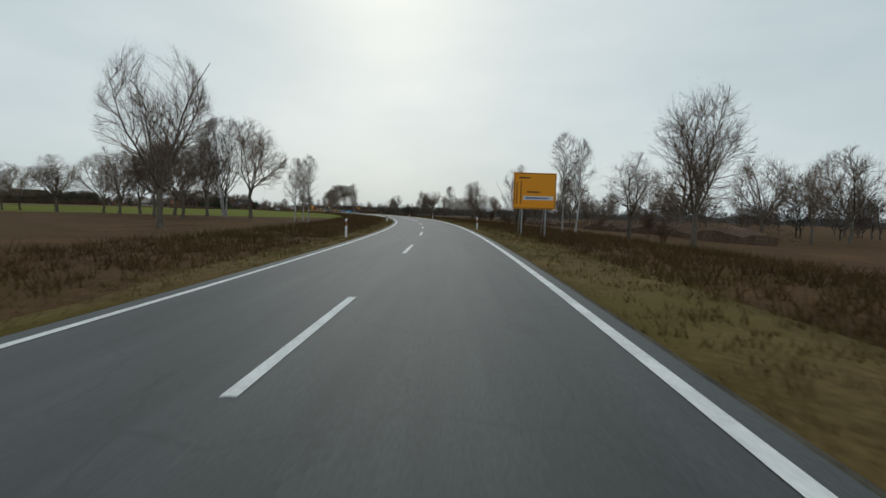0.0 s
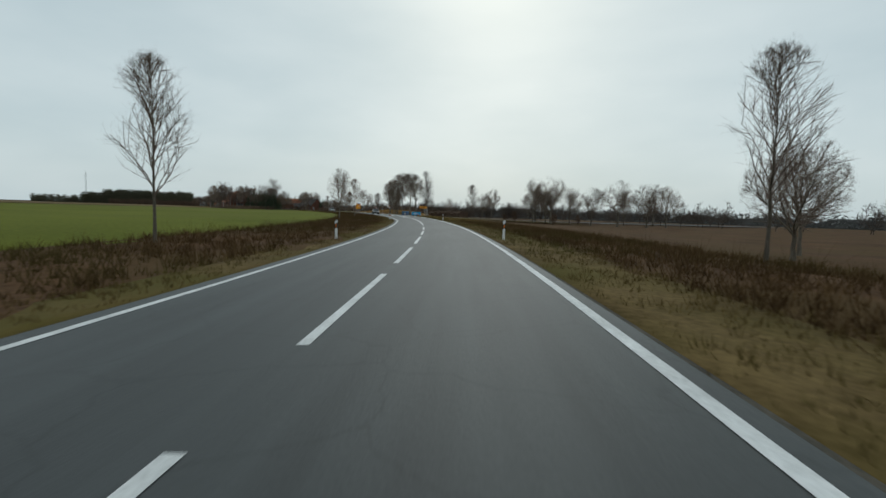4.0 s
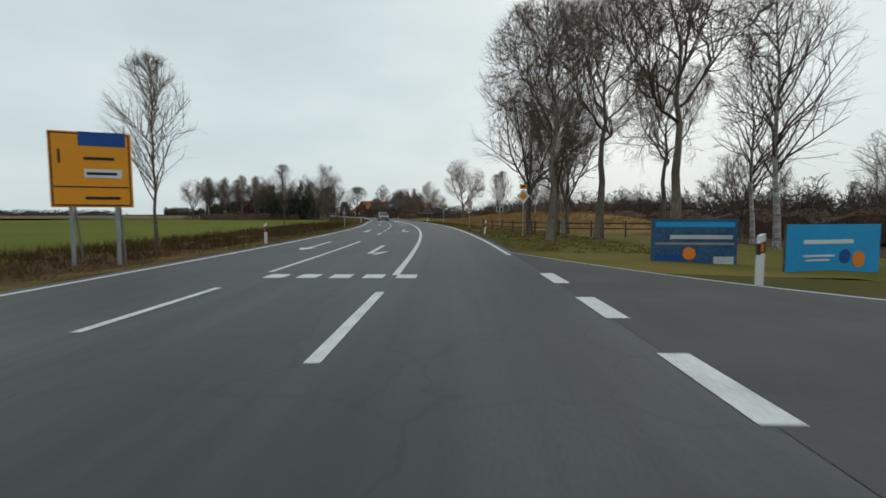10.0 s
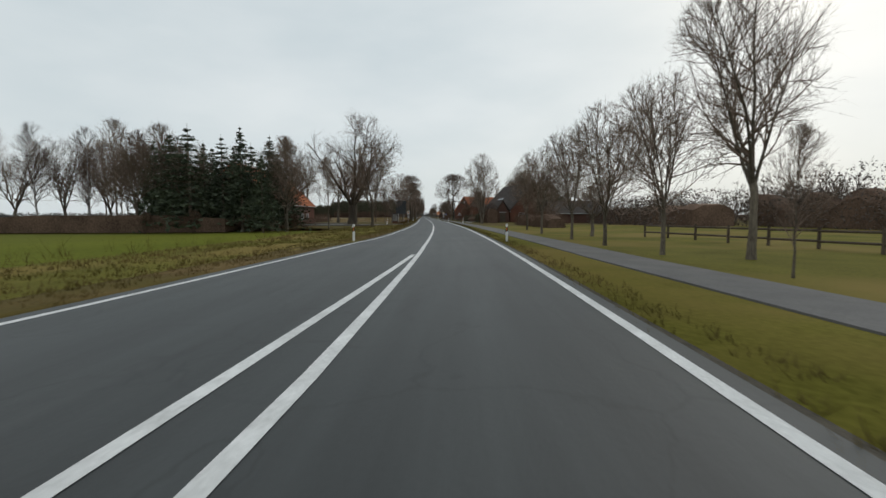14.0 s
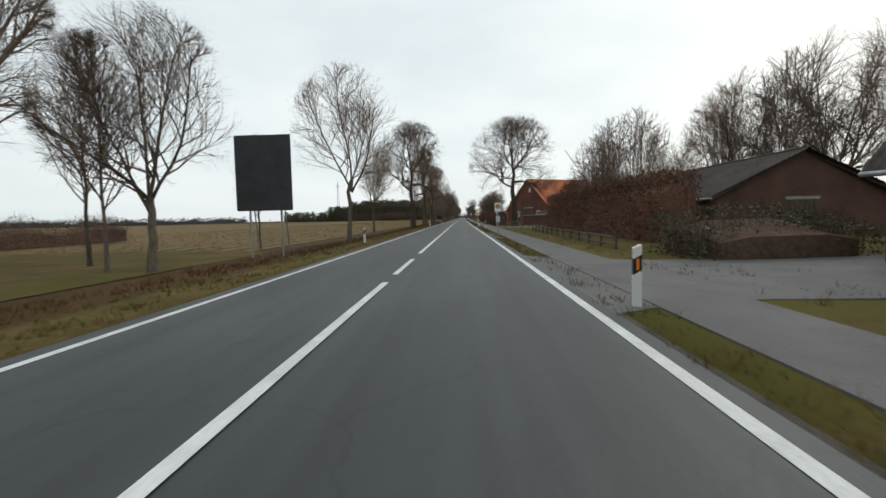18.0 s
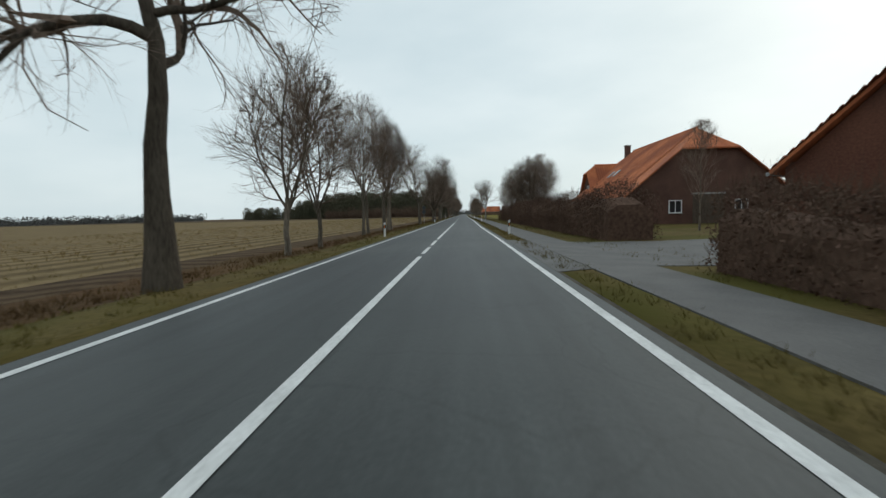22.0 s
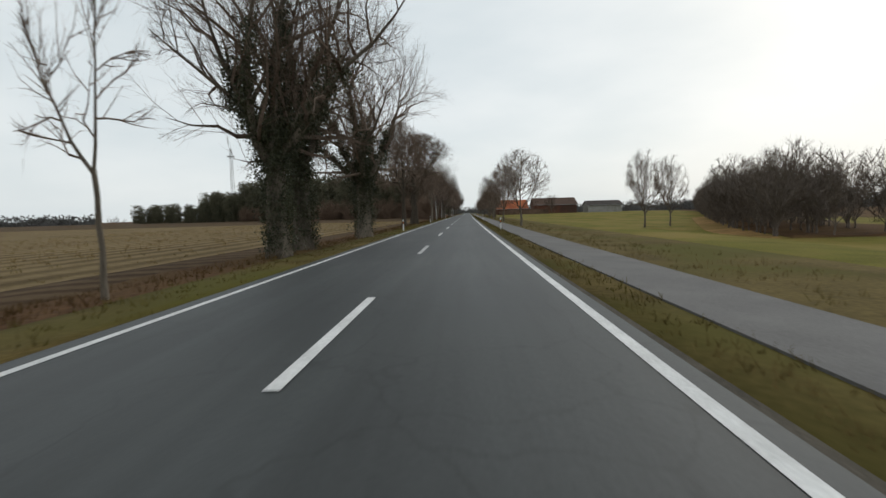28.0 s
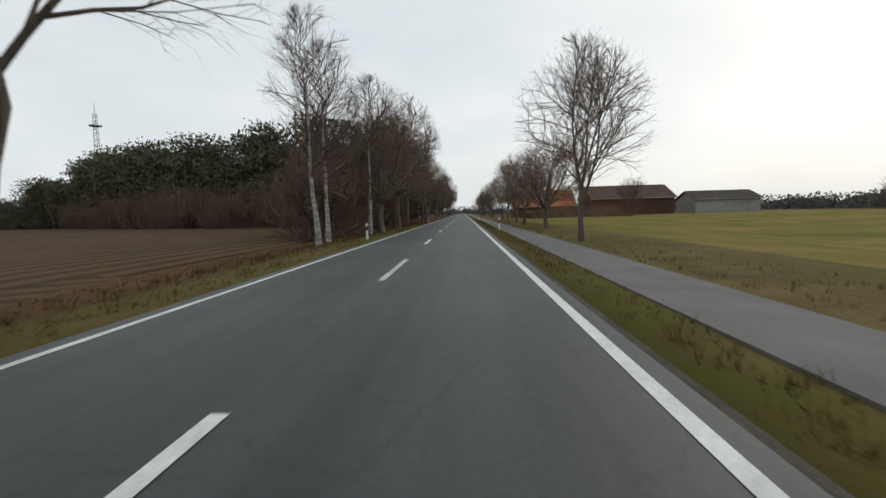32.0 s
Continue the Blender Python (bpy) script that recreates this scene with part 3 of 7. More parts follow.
line("edge_line", -100, 1400, lambda s: left_edge(s), None, 0.13)
line("edge_line", -100, 227, edge, None, 0.15)
line("edge_line", 266.5, 1400, edge, None, 0.15)
g = Geo()
for k in range(18):
    q = [at(227 + (16 - w) * math.sin(a), edge(227, 8.0) - (8.0 - w) * math.cos(a), 0.013) for a in (radians(k * 5), radians(k * 5 + 5)) for w in (-0.075, 0.075)]
    g.add(q, [(0, 1, 3, 2)])
part("edge_line", g, PAINT, road)
g = Geo()
for k in range(24):
    q = [at(side_far(a) + w, EDGE + 0.2 + a, 0.012 - 0.018 * a) for a in (k * 0.6, k * 0.6 + 0.6) for w in (-0.42, -0.26)]
    g.add(q, [(0, 2, 3, 1)])
part("edge_line", g, PAINT, road)
# middle line: dashes, warning dashes, solid stretches
MID = -1.48
for s in [3.2 + 11.9 * i for i in range(5)]:
    line("dash", s, s + 4, MID, MID)
for s in [66.5 + 7.5 * i for i in range(10)]:
    line("dash", s, s + 5.4, MID, MID)
line("middle_line", 145.5, 186, MID, MID, 0.15)
line("middle_line", 186, 250, MID, -1.32, 0.15)
line("dash", 255.5, 259.3, -1.33, -1.33, 0.15)
line("middle_line", 261.5, 318, -1.33, -1.7, 0.15)
line("middle_line", 318, 349, -1.75, -1.33, 0.15)
line("middle_line", 349, 364, -1.33, -1.40, 0.15)
line("middle_line", 364, 409, -1.42, MID, 0.15)
for s, e in ((410.6, 415.4), (417.5, 422), (423.8, 428.4), (430.3, 453.5), (454.8, 458.7), (461, 505.5), (507.5, 555), (556, 559), (560, 563.5), (564.6, 606), (611, 614.9)):
    line("middle_line", s, e, MID, MID)
for i, (s, n) in enumerate([(616.8, 3.6), (627.7, 3.5), (637.6, 3.2), (649.5, 3.8), (661.3, 3.8), (673.2, 3.8), (685, 3.8), (696.4, 3.6), (708, 3.8), (719.4, 3.8), (730.9, 4.0), (742.4, 3.4), (753.2, 3.6), (766, 3.8), (775.6, 3.4), (785, 4.2), (795.5, 3.5)] + [(807 + 11.6 * k, 3.8) for k in range(34)]):
    line("dash", s, s + n, MID, MID, mat=PAINT_WORN if i % 5 in (0, 2) else PAINT)


def island(s0, s1, right, left, bars, back):
    """Slanting bars between a right and a left line, each running back to the left."""
    for s in bars:
        q = [at(s, right(s) - 0.04, 0.009), at(s + 1.05, right(s) - 0.04, 0.009)]
        for e in (s + 1.05 - back, s - back):
            q.append(at(e, left(e) + 0.04, 0.009))
        part("hatch_bar", Geo().add(q, [(0, 3, 2, 1)]), PAINT, road)
    line("island_line", s0, s1, left, None, 0.14)


# hatched island before the junction
island(178, 249, lambda s: MID + (s - 186) / 64 * 0.16, lambda s: float(np.interp(s, [178, 200, 219, 232, 240, 249], [-1.6, -2.3, -3.0, -3.4, -3.6, -3.65])), [201.5 + 4.25 * i for i in range(11)], 1.7)
# hatched island after it
island(318, 361, lambda s: float(np.interp(s, [318, 349, 361], [-1.75, -1.33, -1.4])), lambda s: float(np.interp(s, [318, 322, 326, 330, 334, 339, 349, 361], [-2.0, -2.45, -2.7, -2.8, -2.6, -2.35, -2.0, -1.55])), [321.5 + 4.6 * i for i in range(6)], 1.2)
# the turning lane
line("lane_line", 262, 274, -4.2, -4.2, 0.12)
for k in range(8):
    line("lane_dash", 281.4 + 5.75 * k, 284.1 + 5.75 * k, -4.2, -4.15, 0.12)
for s in (250.5, 256.5):
    line("lane_dash", s, s + 3.2, -4.25, -4.25, 0.13)
for k in range(5):
    d = -4.0 + k * 0.68
    part("yield_mark", Geo().add([at(261, d, 0.007), at(261, d + 0.42, 0.007), at(261.6, d + 0.42, 0.007), at(261.6, d, 0.007)], [(0, 1, 2, 3)]), PAINT, road)
# broad broken line across the mouth of the side road
for k in range(9):
    s = 236.4 + k * 3.0
    line("mouth_dash", s, s + 1.5, 1.95, 1.95, 0.30)


def arrow(s, d):
    """A turn arrow for the oncoming lane: a shaft, and a head at its near end, turned to the right."""
    pts = [(0, 0.7), (0.16, 0.7), (0.16, 4.7), (0, 4.7), (0.38, 0.7), (0.38, 1.1), (0.16, 1.1), (0.30, -0.1), (0.62, 1.6), (0.36, 1.3)]
    q = [at(s + y, d + x, 0.008) for x, y in pts]
    part("turn_arrow", Geo().add(q, [(0, 1, 2, 3), (1, 4, 5, 6), (7, 8, 9)]), PAINT, road)


for s in (266.3, 286.0, 305.5):
    arrow(s, -2.86)
for s, d in ((269.5, -5.5), (287, -5.5), (306.5, -5.5), (329.0, -5.1)):
    line("straight_arrow", s, s + 4.2, d, d, 0.14)
    part("arrow_head", Geo().add([at(s + 0.2, d - 0.35, 0.007), at(s - 1.0, d, 0.007), at(s + 0.2, d + 0.35, 0.007)], [(0, 2, 1)]), PAINT, road)


# ---- trees ----
class Crown:
    """The rounded outline that a tree's shoots grow to."""

    def __init__(self, low, high, wide):
        self.c = np.array((0, 0, (low + high) / 2))
        self.s = np.array((wide, wide, (high - low) / 2))

    def reach(self, p, d):
        """How far it is from p along d to the outline."""
        a, b = (p - self.c) / self.s, d / self.s
        qa, qb, qc = (b * b).sum(-1), (a * b).sum(-1), (a * a).sum(-1) - 1
        disc = np.maximum(qb * qb - qa * qc, 0)
        return np.maximum((-qb + np.sqrt(disc)) / qa, 0.0)


def unit(v):
    return v / (np.linalg.norm(v, axis=-1, keepdims=True) + 1e-9)


def side_ways(d, angle, up, out, rng):
    """Directions at an angle to d, bent up and outwards."""
    p = rng.normal(size=d.shape)
    p -= d * (p * d).sum(1, keepdims=True)
    a = np.radians(angle) * rng.uniform(0.7, 1.25, (len(d), 1))
    q = d * np.cos(a) + unit(p) * np.sin(a)
    q[:, 2] += up
    return unit(q + out)


def shoots(c, b, d, ln, r0, r1, rng, seg, bend, up):
    """Crooked shoots drawn into c as three-sided rods; gives their pieces."""
    bs, vs, p, q = [], [], b, d
    for i in range(seg):
        q = unit(q + rng.normal(size=q.shape) * bend + np.array((0, 0, up)))
        v = q * (ln / seg)[:, None]
        ra, rb = r0 + (r1 - r0) * i / seg, r0 + (r1 - r0) * (i + 1) / seg
        x = unit(np.cross(q, rng.normal(size=q.shape)))
        y = np.cross(q, x)
        ring = [x, -0.5 * x + 0.866 * y, -0.5 * x - 0.866 * y]
        co = np.stack([p + w * ra for w in ring] + [p + v * 1.02 + w * rb for w in ring], 1).reshape(-1, 3)
        k = np.arange(len(p))[:, None, None] * 6
        c.arrays(co, (k + np.array([[0, 1, 4, 3], [1, 2, 5, 4], [2, 0, 3, 5]])[None]).reshape(-1, 4))
        bs.append(p), vs.append(v)
        p = p + v
    return np.stack(bs, 1), np.stack(vs, 1)


def pick(bs, vs, n, lo, rng):
    """n starting points along each of the shoots."""
    m, seg = bs.shape[:2]
    t = lo + (0.999 - lo) * (np.arange(n)[None] + rng.uniform(0, 1, (m, n))) / n
    i = (t * seg).astype(int)
    j = np.arange(m)[:, None]
    return (bs[j, i] + vs[j, i] * (t * seg - i)[..., None]).reshape(-1, 3), unit(vs[j, i]).reshape(-1, 3), t.reshape(-1)


def limb(start, way, length, r0, r1, rng, up, bend, n=6, seg=7):
    g, pts, p, d = Geo(), [np.array(start, float)], np.array(start, float), unit(np.array(way, float))
    for i in range(seg):
        d = unit(d + rng.normal(size=3) * bend + np.array((0, 0, up)))
        p = p + d * length / seg
        pts.append(p)
    g.tube(pts, [r0 + (r1 - r0) * (i / seg) ** 0.8 for i in range(seg + 1)], n, False)
    pts = np.array(pts)
    return g, pts[:-1], np.diff(pts, axis=0)


def tree_meshes(name, seed, height, bole, radius, wide, leaders=4, spread=30, up=0.08, bend=0.10, limbs=12, fine=6, finer=6, finest=3, droop=0.0,
                excurrent=False, bark=None, twigs=None, stems=1, thick=1.0, low=None, joined=False, ivy=0, gnarled=False):
    """The meshes of a bare tree: trunk, crown of branches, limbs, ivy."""
    rng = np.random.default_rng(seed)
    bark, twigs = bark or BARK, twigs or TWIG
    trunk, c, big = Geo(), Geo(), []
    env = Crown(bole * 0.62 if low is None else low, height, wide)
    axes = []
    for k in range(stems):
        lean = rng.normal(size=2) * (0.02 if stems == 1 else 0.12)
        top, n = (height * 0.98 * (1 - 0.10 * (k > 0)), 9) if excurrent else (height * 0.72, 9) if gnarled else (bole, 5)
        foot = lean * 1.2 if stems > 1 else np.zeros(2)
        pts = [np.array((foot[0], foot[1], -0.3))]
        for i in range(1, n + 1):
            z = top * i / n
            pts.append(np.array((foot[0] + lean[0] * z + rng.normal() * 0.004 * height * (i > 1), foot[1] + lean[1] * z + rng.normal() * 0.004 * height * (i > 1), z)))
        if gnarled:
            for i in range(3, n + 1):
                pts[i][:2] += np.cumsum(rng.normal(size=(i, 2)), 0)[-1] * 0.0028 * height
        rr = [radius * 1.45, radius * 1.02] + [max(0.012, radius * (1 - (0.97 if excurrent else 0.85 if gnarled else 0.2) * i / n)) for i in range(2, n + 1)]
        trunk.tube(pts, rr, 10 if radius > 0.2 else 7, False)
        pts = np.array(pts)
        if excurrent:
            axes.append((pts[:-1], np.diff(pts, axis=0), radius * 0.5, bole / height))
        elif gnarled:
            # crooked heavy limbs all the way up the trunk, the lower ones level, each with side limbs
            for j in range(leaders):
                q = j / (leaders - 1)
                z = bole + (top * 0.97 - bole) * q ** 0.9
                a = 2.4 * j + seed + rng.uniform(-0.4, 0.4)
                e = np.radians(74 - 50 * q) * rng.uniform(0.8, 1.1)
                w = np.array((math.sin(e) * math.cos(a), math.sin(e) * math.sin(a), math.cos(e)))
                start = np.array([np.interp(z, pts[1:, 2], pts[1:, i]) for i in range(3)])
                r0 = float(np.interp(z, pts[1:, 2], rr[1:])) * rng.uniform(0.55, 0.75)
                ln = float(env.reach(start, w)) * rng.uniform(0.85, 1.0)
                g, b, v = limb(start, w, ln, r0, 0.025, rng, up, bend, 7, 10)
                big.append(g)
                axes.append((b, v, r0 * 0.8, 0.22))
                for m in (3, 5, 7) if q < 0.6 else (4,):
                    w2 = side_ways(unit(v[m])[None], 48, 0.12, 0.0, rng)[0]
                    ln2 = float(env.reach(b[m], w2)) * rng.uniform(0.7, 0.98)
                    if ln2 > 0.06 * height:
                        g, b2, v2 = limb(b[m], w2, min(ln2, ln * 0.75), r0 * (1 - m / 11) * 0.8, 0.02, rng, up, bend * 1.1, 6, 7)
                        big[-1].add(g.v, g.f)
                        axes.append((b2, v2, r0 * 0.4, 0.12))
        else:
            for j in range(leaders):
                a = 6.283 * (j + rng.uniform(-0.3, 0.3)) / leaders + seed
                e = np.radians(spread) * (rng.uniform(0.75, 1.2) if j else 0.2)
                w = np.array((math.sin(e) * math.cos(a), math.sin(e) * math.sin(a), math.cos(e)))
                start = pts[-1] - np.array((0, 0, rng.uniform(0.0, 0.28) * bole if j else 0.05))
                ln = float(env.reach(start, unit(w + np.array((0, 0, up * 3))))) * rng.uniform(0.86, 0.98)
                g, b, v = limb(start, w, ln, radius * 0.68 / leaders ** 0.25, 0.02, rng, up, bend, 7)
                big.append(g)
                axes.append((b, v, radius * 0.3, 0.10))
    L = [[], [], [], []]
    for b, v, r, lo in axes:
        n = max(3, round(limbs * min(1.0, float(np.linalg.norm(v.sum(0))) / (0.42 * height)))) if gnarled else limbs
        p, d, t = pick(b[None], v[None], n, lo, rng)
        q = side_ways(d, 52 if not excurrent else spread, 0.10, 0.0, rng)
        rest = 1.12 - t
        far = env.reach(p, q)
        ln = np.minimum(far * rng.uniform(0.75, 1.0, n), height * 0.34) if excurrent else np.minimum(far * rng.uniform(0.7, 0.98, n), height * (0.09 + 0.23 * rest))
        ok = far > 0.03 * height
        L[0].append(p[ok]), L[1].append(q[ok]), L[2].append(ln[ok]), L[3].append(np.clip(r * rest * 1.05, 0.026, 0.14)[ok])
    p, q, ln, r = (np.concatenate(x) for x in L)
    # limbs of the second order
    bs, vs = shoots(c, p, q, ln, r[:, None] * thick ** 0.5, 0.012 * thick, rng, 4, bend * 1.5 + 0.04, up - droop * 0.4)
    # the leaders' ends carry shoots of their own
    ends = [(x[0][-4:], x[1][-4:]) for x in axes]
    bs, vs = np.concatenate([bs, np.stack([e[0] for e in ends])]), np.concatenate([vs, np.stack([e[1] for e in ends])])
    p, d, t = pick(bs, vs, fine, 0.12, rng)
    q = side_ways(d, 40, 0.12 - droop, 0.0, rng)
    far = env.reach(p, q)
    ok = far > 0.018 * height
    p, q, far = p[ok], q[ok], far[ok]
    ln = np.minimum(far * rng.uniform(0.7, 1.02, len(p)), height * 0.17 * rng.uniform(0.6, 1.1, len(p)))
    bs, vs = shoots(c, p, q, ln, 0.017 * thick, 0.007 * thick, rng, 2, bend * 0.9, up * 0.6 - droop * 0.6)
    if finer:
        p, d, t = pick(bs, vs, finer, 0.10, rng)
        q = side_ways(d, 34, 0.10 - droop, 0.0, rng)
        far = env.reach(p, q)
        ok = far > 0.004 * height
        p, q = p[ok], q[ok]
        ln = np.minimum(far[ok] * 1.1 + 0.12, height * 0.085) * rng.uniform(0.6, 1.15, len(p))
        v = q * ln[:, None]
        c.arrays(*needles(p, p + v, 0.0065 * thick))
        if finest:
            p, d, t = pick(p[:, None], v[:, None], finest, 0.15, rng)
            q = side_ways(d, 32, 0.06 - droop, 0.0, rng)
            v = q * (np.repeat(ln, finest) * rng.uniform(0.4, 0.8, len(p)))[:, None]
            w = unit(np.cross(v, rng.normal(size=v.shape))) * 0.0038 * thick
            c.arrays(np.stack([p - w, p + w, p + v], 1).reshape(-1, 3), np.arange(3 * len(p)).reshape(-1, 3))
    leaf = None
    if ivy:
        leaf = Geo()
        spots = [np.column_stack([rng.normal(size=(ivy // 2, 2)) * radius * 0.7, rng.uniform(0.2, bole * 1.2, ivy // 2)])]
        for b, v, r, lo in axes:
            i = rng.integers(0, 4, ivy // 8)
            spots.append(b[i] + v[i] * rng.uniform(0, 1, (len(i), 1)) + rng.normal(size=(len(i), 3)) * 0.22)
        spots = np.concatenate(spots)
        pts = np.repeat(spots, 44, 0) + rng.normal(size=(len(spots) * 44, 3)) * (0.16, 0.16, 0.28)
        leaf.arrays(*flakes(pts, 0.075, rng))
        leaf = leaf.mesh(name + "_ivy", IVY)
    if joined:
        for g in big:
            trunk.add(g.v, g.f)
        big = []
    return trunk.mesh(name + "_trunk", bark, True), c.mesh(name + "_crown", twigs), [g.mesh(name + "_limb", bark, True) for g in big], leaf


OAK_BARK = material("dark_oak_bark", (0.038, 0.031, 0.024), (0.115, 0.095, 0.074), 1.6, 0.95, 16, 0.9, stretch=(1, 1, 0.25), by_object=0.2, spec=0.04)
KINDS = {
    "oak": tree_meshes("oak", 1, 13.5, 3.4, 0.46, 6.0, 6, 56, 0.06, 0.22, 12, 7, 6, 2),
    "oak_b": tree_meshes("oak_b", 2, 13.5, 4.0, 0.30, 5.0, 5, 44, 0.06, 0.18, 13, 7, 6, 2),
    "lime": tree_meshes("lime", 3, 14.0, 4.8, 0.17, 4.0, 4, 32, 0.06, 0.09, 15, 7, 6, 2),
    "lime_b": tree_meshes("lime_b", 4, 11.5, 3.2, 0.20, 4.0, 5, 36, 0.06, 0.08, 14, 7, 6, 2),
    "ash": tree_meshes("ash", 5, 14.0, 2.8, 0.24, 4.0, 5, 26, 0.05, 0.10, 14, 7, 6, 2),
    "birch": tree_meshes("birch", 6, 14.0, 3.0, 0.14, 2.6, 1, 42, 0.06, 0.10, 42, 6, 5, 2, 0.05, True, BIRCH, BIRCH_TWIG),
    "twin_birch": tree_meshes("twin_birch", 16, 14.0, 2.6, 0.15, 4.4, 1, 46, 0.08, 0.10, 30, 7, 5, 2, 0.0, True, BIRCH, BIRCH_TWIG, 3),
    "slim": tree_meshes("slim", 7, 10.0, 2.4, 0.09, 2.2, 1, 38, 0.10, 0.08, 36, 6, 5, 2, 0.0, True),
    "young": tree_meshes("young", 19, 9.5, 2.7, 0.13, 3.1, 5, 24, 0.05, 0.07, 13, 6, 6, 2),
    "round": tree_meshes("round", 8, 10.0, 2.2, 0.20, 4.2, 6, 42, 0.05, 0.10, 12, 7, 6, 2),
    "thicket": tree_meshes("thicket", 9, 6.0, 0.5, 0.05, 2.4, 3, 28, 0.05, 0.12, 8, 5, 5, 1, 0.0, False, BRUSH, BRUSH, 4, 1.0, 0.0, True),
    "pollard": tree_meshes("pollard", 10, 14.5, 3.6, 0.36, 5.0, 7, 34, 0.05, 0.12, 12, 7, 6, 2),
    "tall": tree_meshes("tall", 20, 15.0, 4.2, 0.28, 3.3, 3, 20, 0.03, 0.08, 20, 7, 6, 2),
    "ivy_oak": tree_meshes("ivy_oak", 17, 17.0, 5.0, 0.58, 7.5, 6, 44, 0.07, 0.16, 13, 7, 6, 2, ivy=560),
    "high_oak": tree_meshes("high_oak", 21, 15.5, 5.6, 0.46, 6.2, 11, 58, 0.06, 0.20, 7, 6, 5, 2, 0.0, bark=OAK_BARK, low=3.2, gnarled=True),
    "gnarled_oak": tree_meshes("gnarled_oak", 23, 12.5, 4.4, 0.48, 5.8, 10, 58, 0.09, 0.22, 7, 6, 5, 2, -0.02, bark=OAK_BARK, low=3.4, gnarled=True),
    "steep": tree_meshes("steep", 24, 13.0, 2.0, 0.15, 3.8, 3, 17, 0.03, 0.06, 8, 6, 5, 2, stems=4),
    "coppice": tree_meshes("coppice", 25, 10.0, 1.2, 0.075, 3.0, 2, 15, 0.03, 0.10, 8, 5, 4, 1, stems=5),
    "forked": tree_meshes("forked", 26, 14.5, 2.5, 0.52, 7.0, 7, 36, 0.05, 0.15, 12, 7, 6, 2, bark=OAK_BARK),
    "park_oak": tree_meshes("park_oak", 27, 15.5, 6.2, 0.27, 4.8, 9, 56, 0.07, 0.17, 6, 6, 5, 2, low=4.6, gnarled=True),
    "stub": tree_meshes("stub", 18, 6.5, 2.6, 0.10, 1.9, 2, 34, 0.08, 0.16, 8, 5, 4, 1),
}
TREE_LABELS = {
    "oak": ("bare spreading oak with a gnarled brown crown", "oak"), "oak_b": ("bare oak with crooked dark limbs", "oak"),
    "lime": ("tall bare roadside tree with a forked slender trunk", "tree"), "lime_b": ("bare roadside tree with upswept limbs", "tree"),
    "ash": ("bare tree with several steep dark limbs", "tree"), "birch": ("bare birch with pale bark and fine twigs", "birch"),
    "twin_birch": ("tall bare birch with several pale stems", "birch"),
    "slim": ("slim young bare tree with fine twigs", "tree"), "round": ("bare tree with a dense rounded crown", "tree"),
    "young": ("young bare tree with an oval crown", "tree"), "tall": ("tall bare tree with a narrow crown", "tree"),
    "thicket": ("bare many-stemmed brown bush", "bush"), "pollard": ("old bare tree with many upright limbs", "tree"),
    "ivy_oak": ("huge old oak overgrown with dark ivy", "oak"), "gnarled_oak": ("bare gnarled oak with crooked level limbs", "oak"), "high_oak": ("tall bare oak with a straight high trunk", "oak"), "steep": ("bare tree with several slim steep stems", "tree"), "coppice": ("bare coppiced tree with many thin upright stems", "tree"), "forked": ("huge old bare tree that forks low into thick limbs", "tree"), "park_oak": ("bare oak with a slender high grey trunk", "oak"), "stub": ("small pruned bare tree with a broken stub", "tree"),
}
_made = {}


def tree(kind, s, d, height, turn=None, z=-0.2, wide=1.0, group="trees", lean=0.0):
    """A tree of a kind at a place, scaled to its height in metres."""
    if kind not in _made:
        _made[kind] = max(v.co.z for v in KINDS[kind][1].vertices)
    k = height / _made[kind]
    m = put(s, d, z) @ Matrix.Rotation(radians(lean), 4, "Y") @ Matrix.Rotation(radians((s * 37.0 + d * 91.0) % 360 if turn is None else turn), 4, "Z") @ Matrix.Diagonal((k * wide, k * wide, k, 1))
    t = thing("birch" if "birch" in kind else "oak" if "oak" in kind else "bush" if kind == "thicket" else "tree", m, *TREE_LABELS[kind], group)
    trunk, crown, big, leaf = KINDS[kind]
    part("trunk", trunk, None, t)
    part("crown", crown, None, t)
    for me in big:
        part("limb", me, None, t)
    if leaf:
        part("ivy", leaf, None, t, "dark green ivy")
    return t


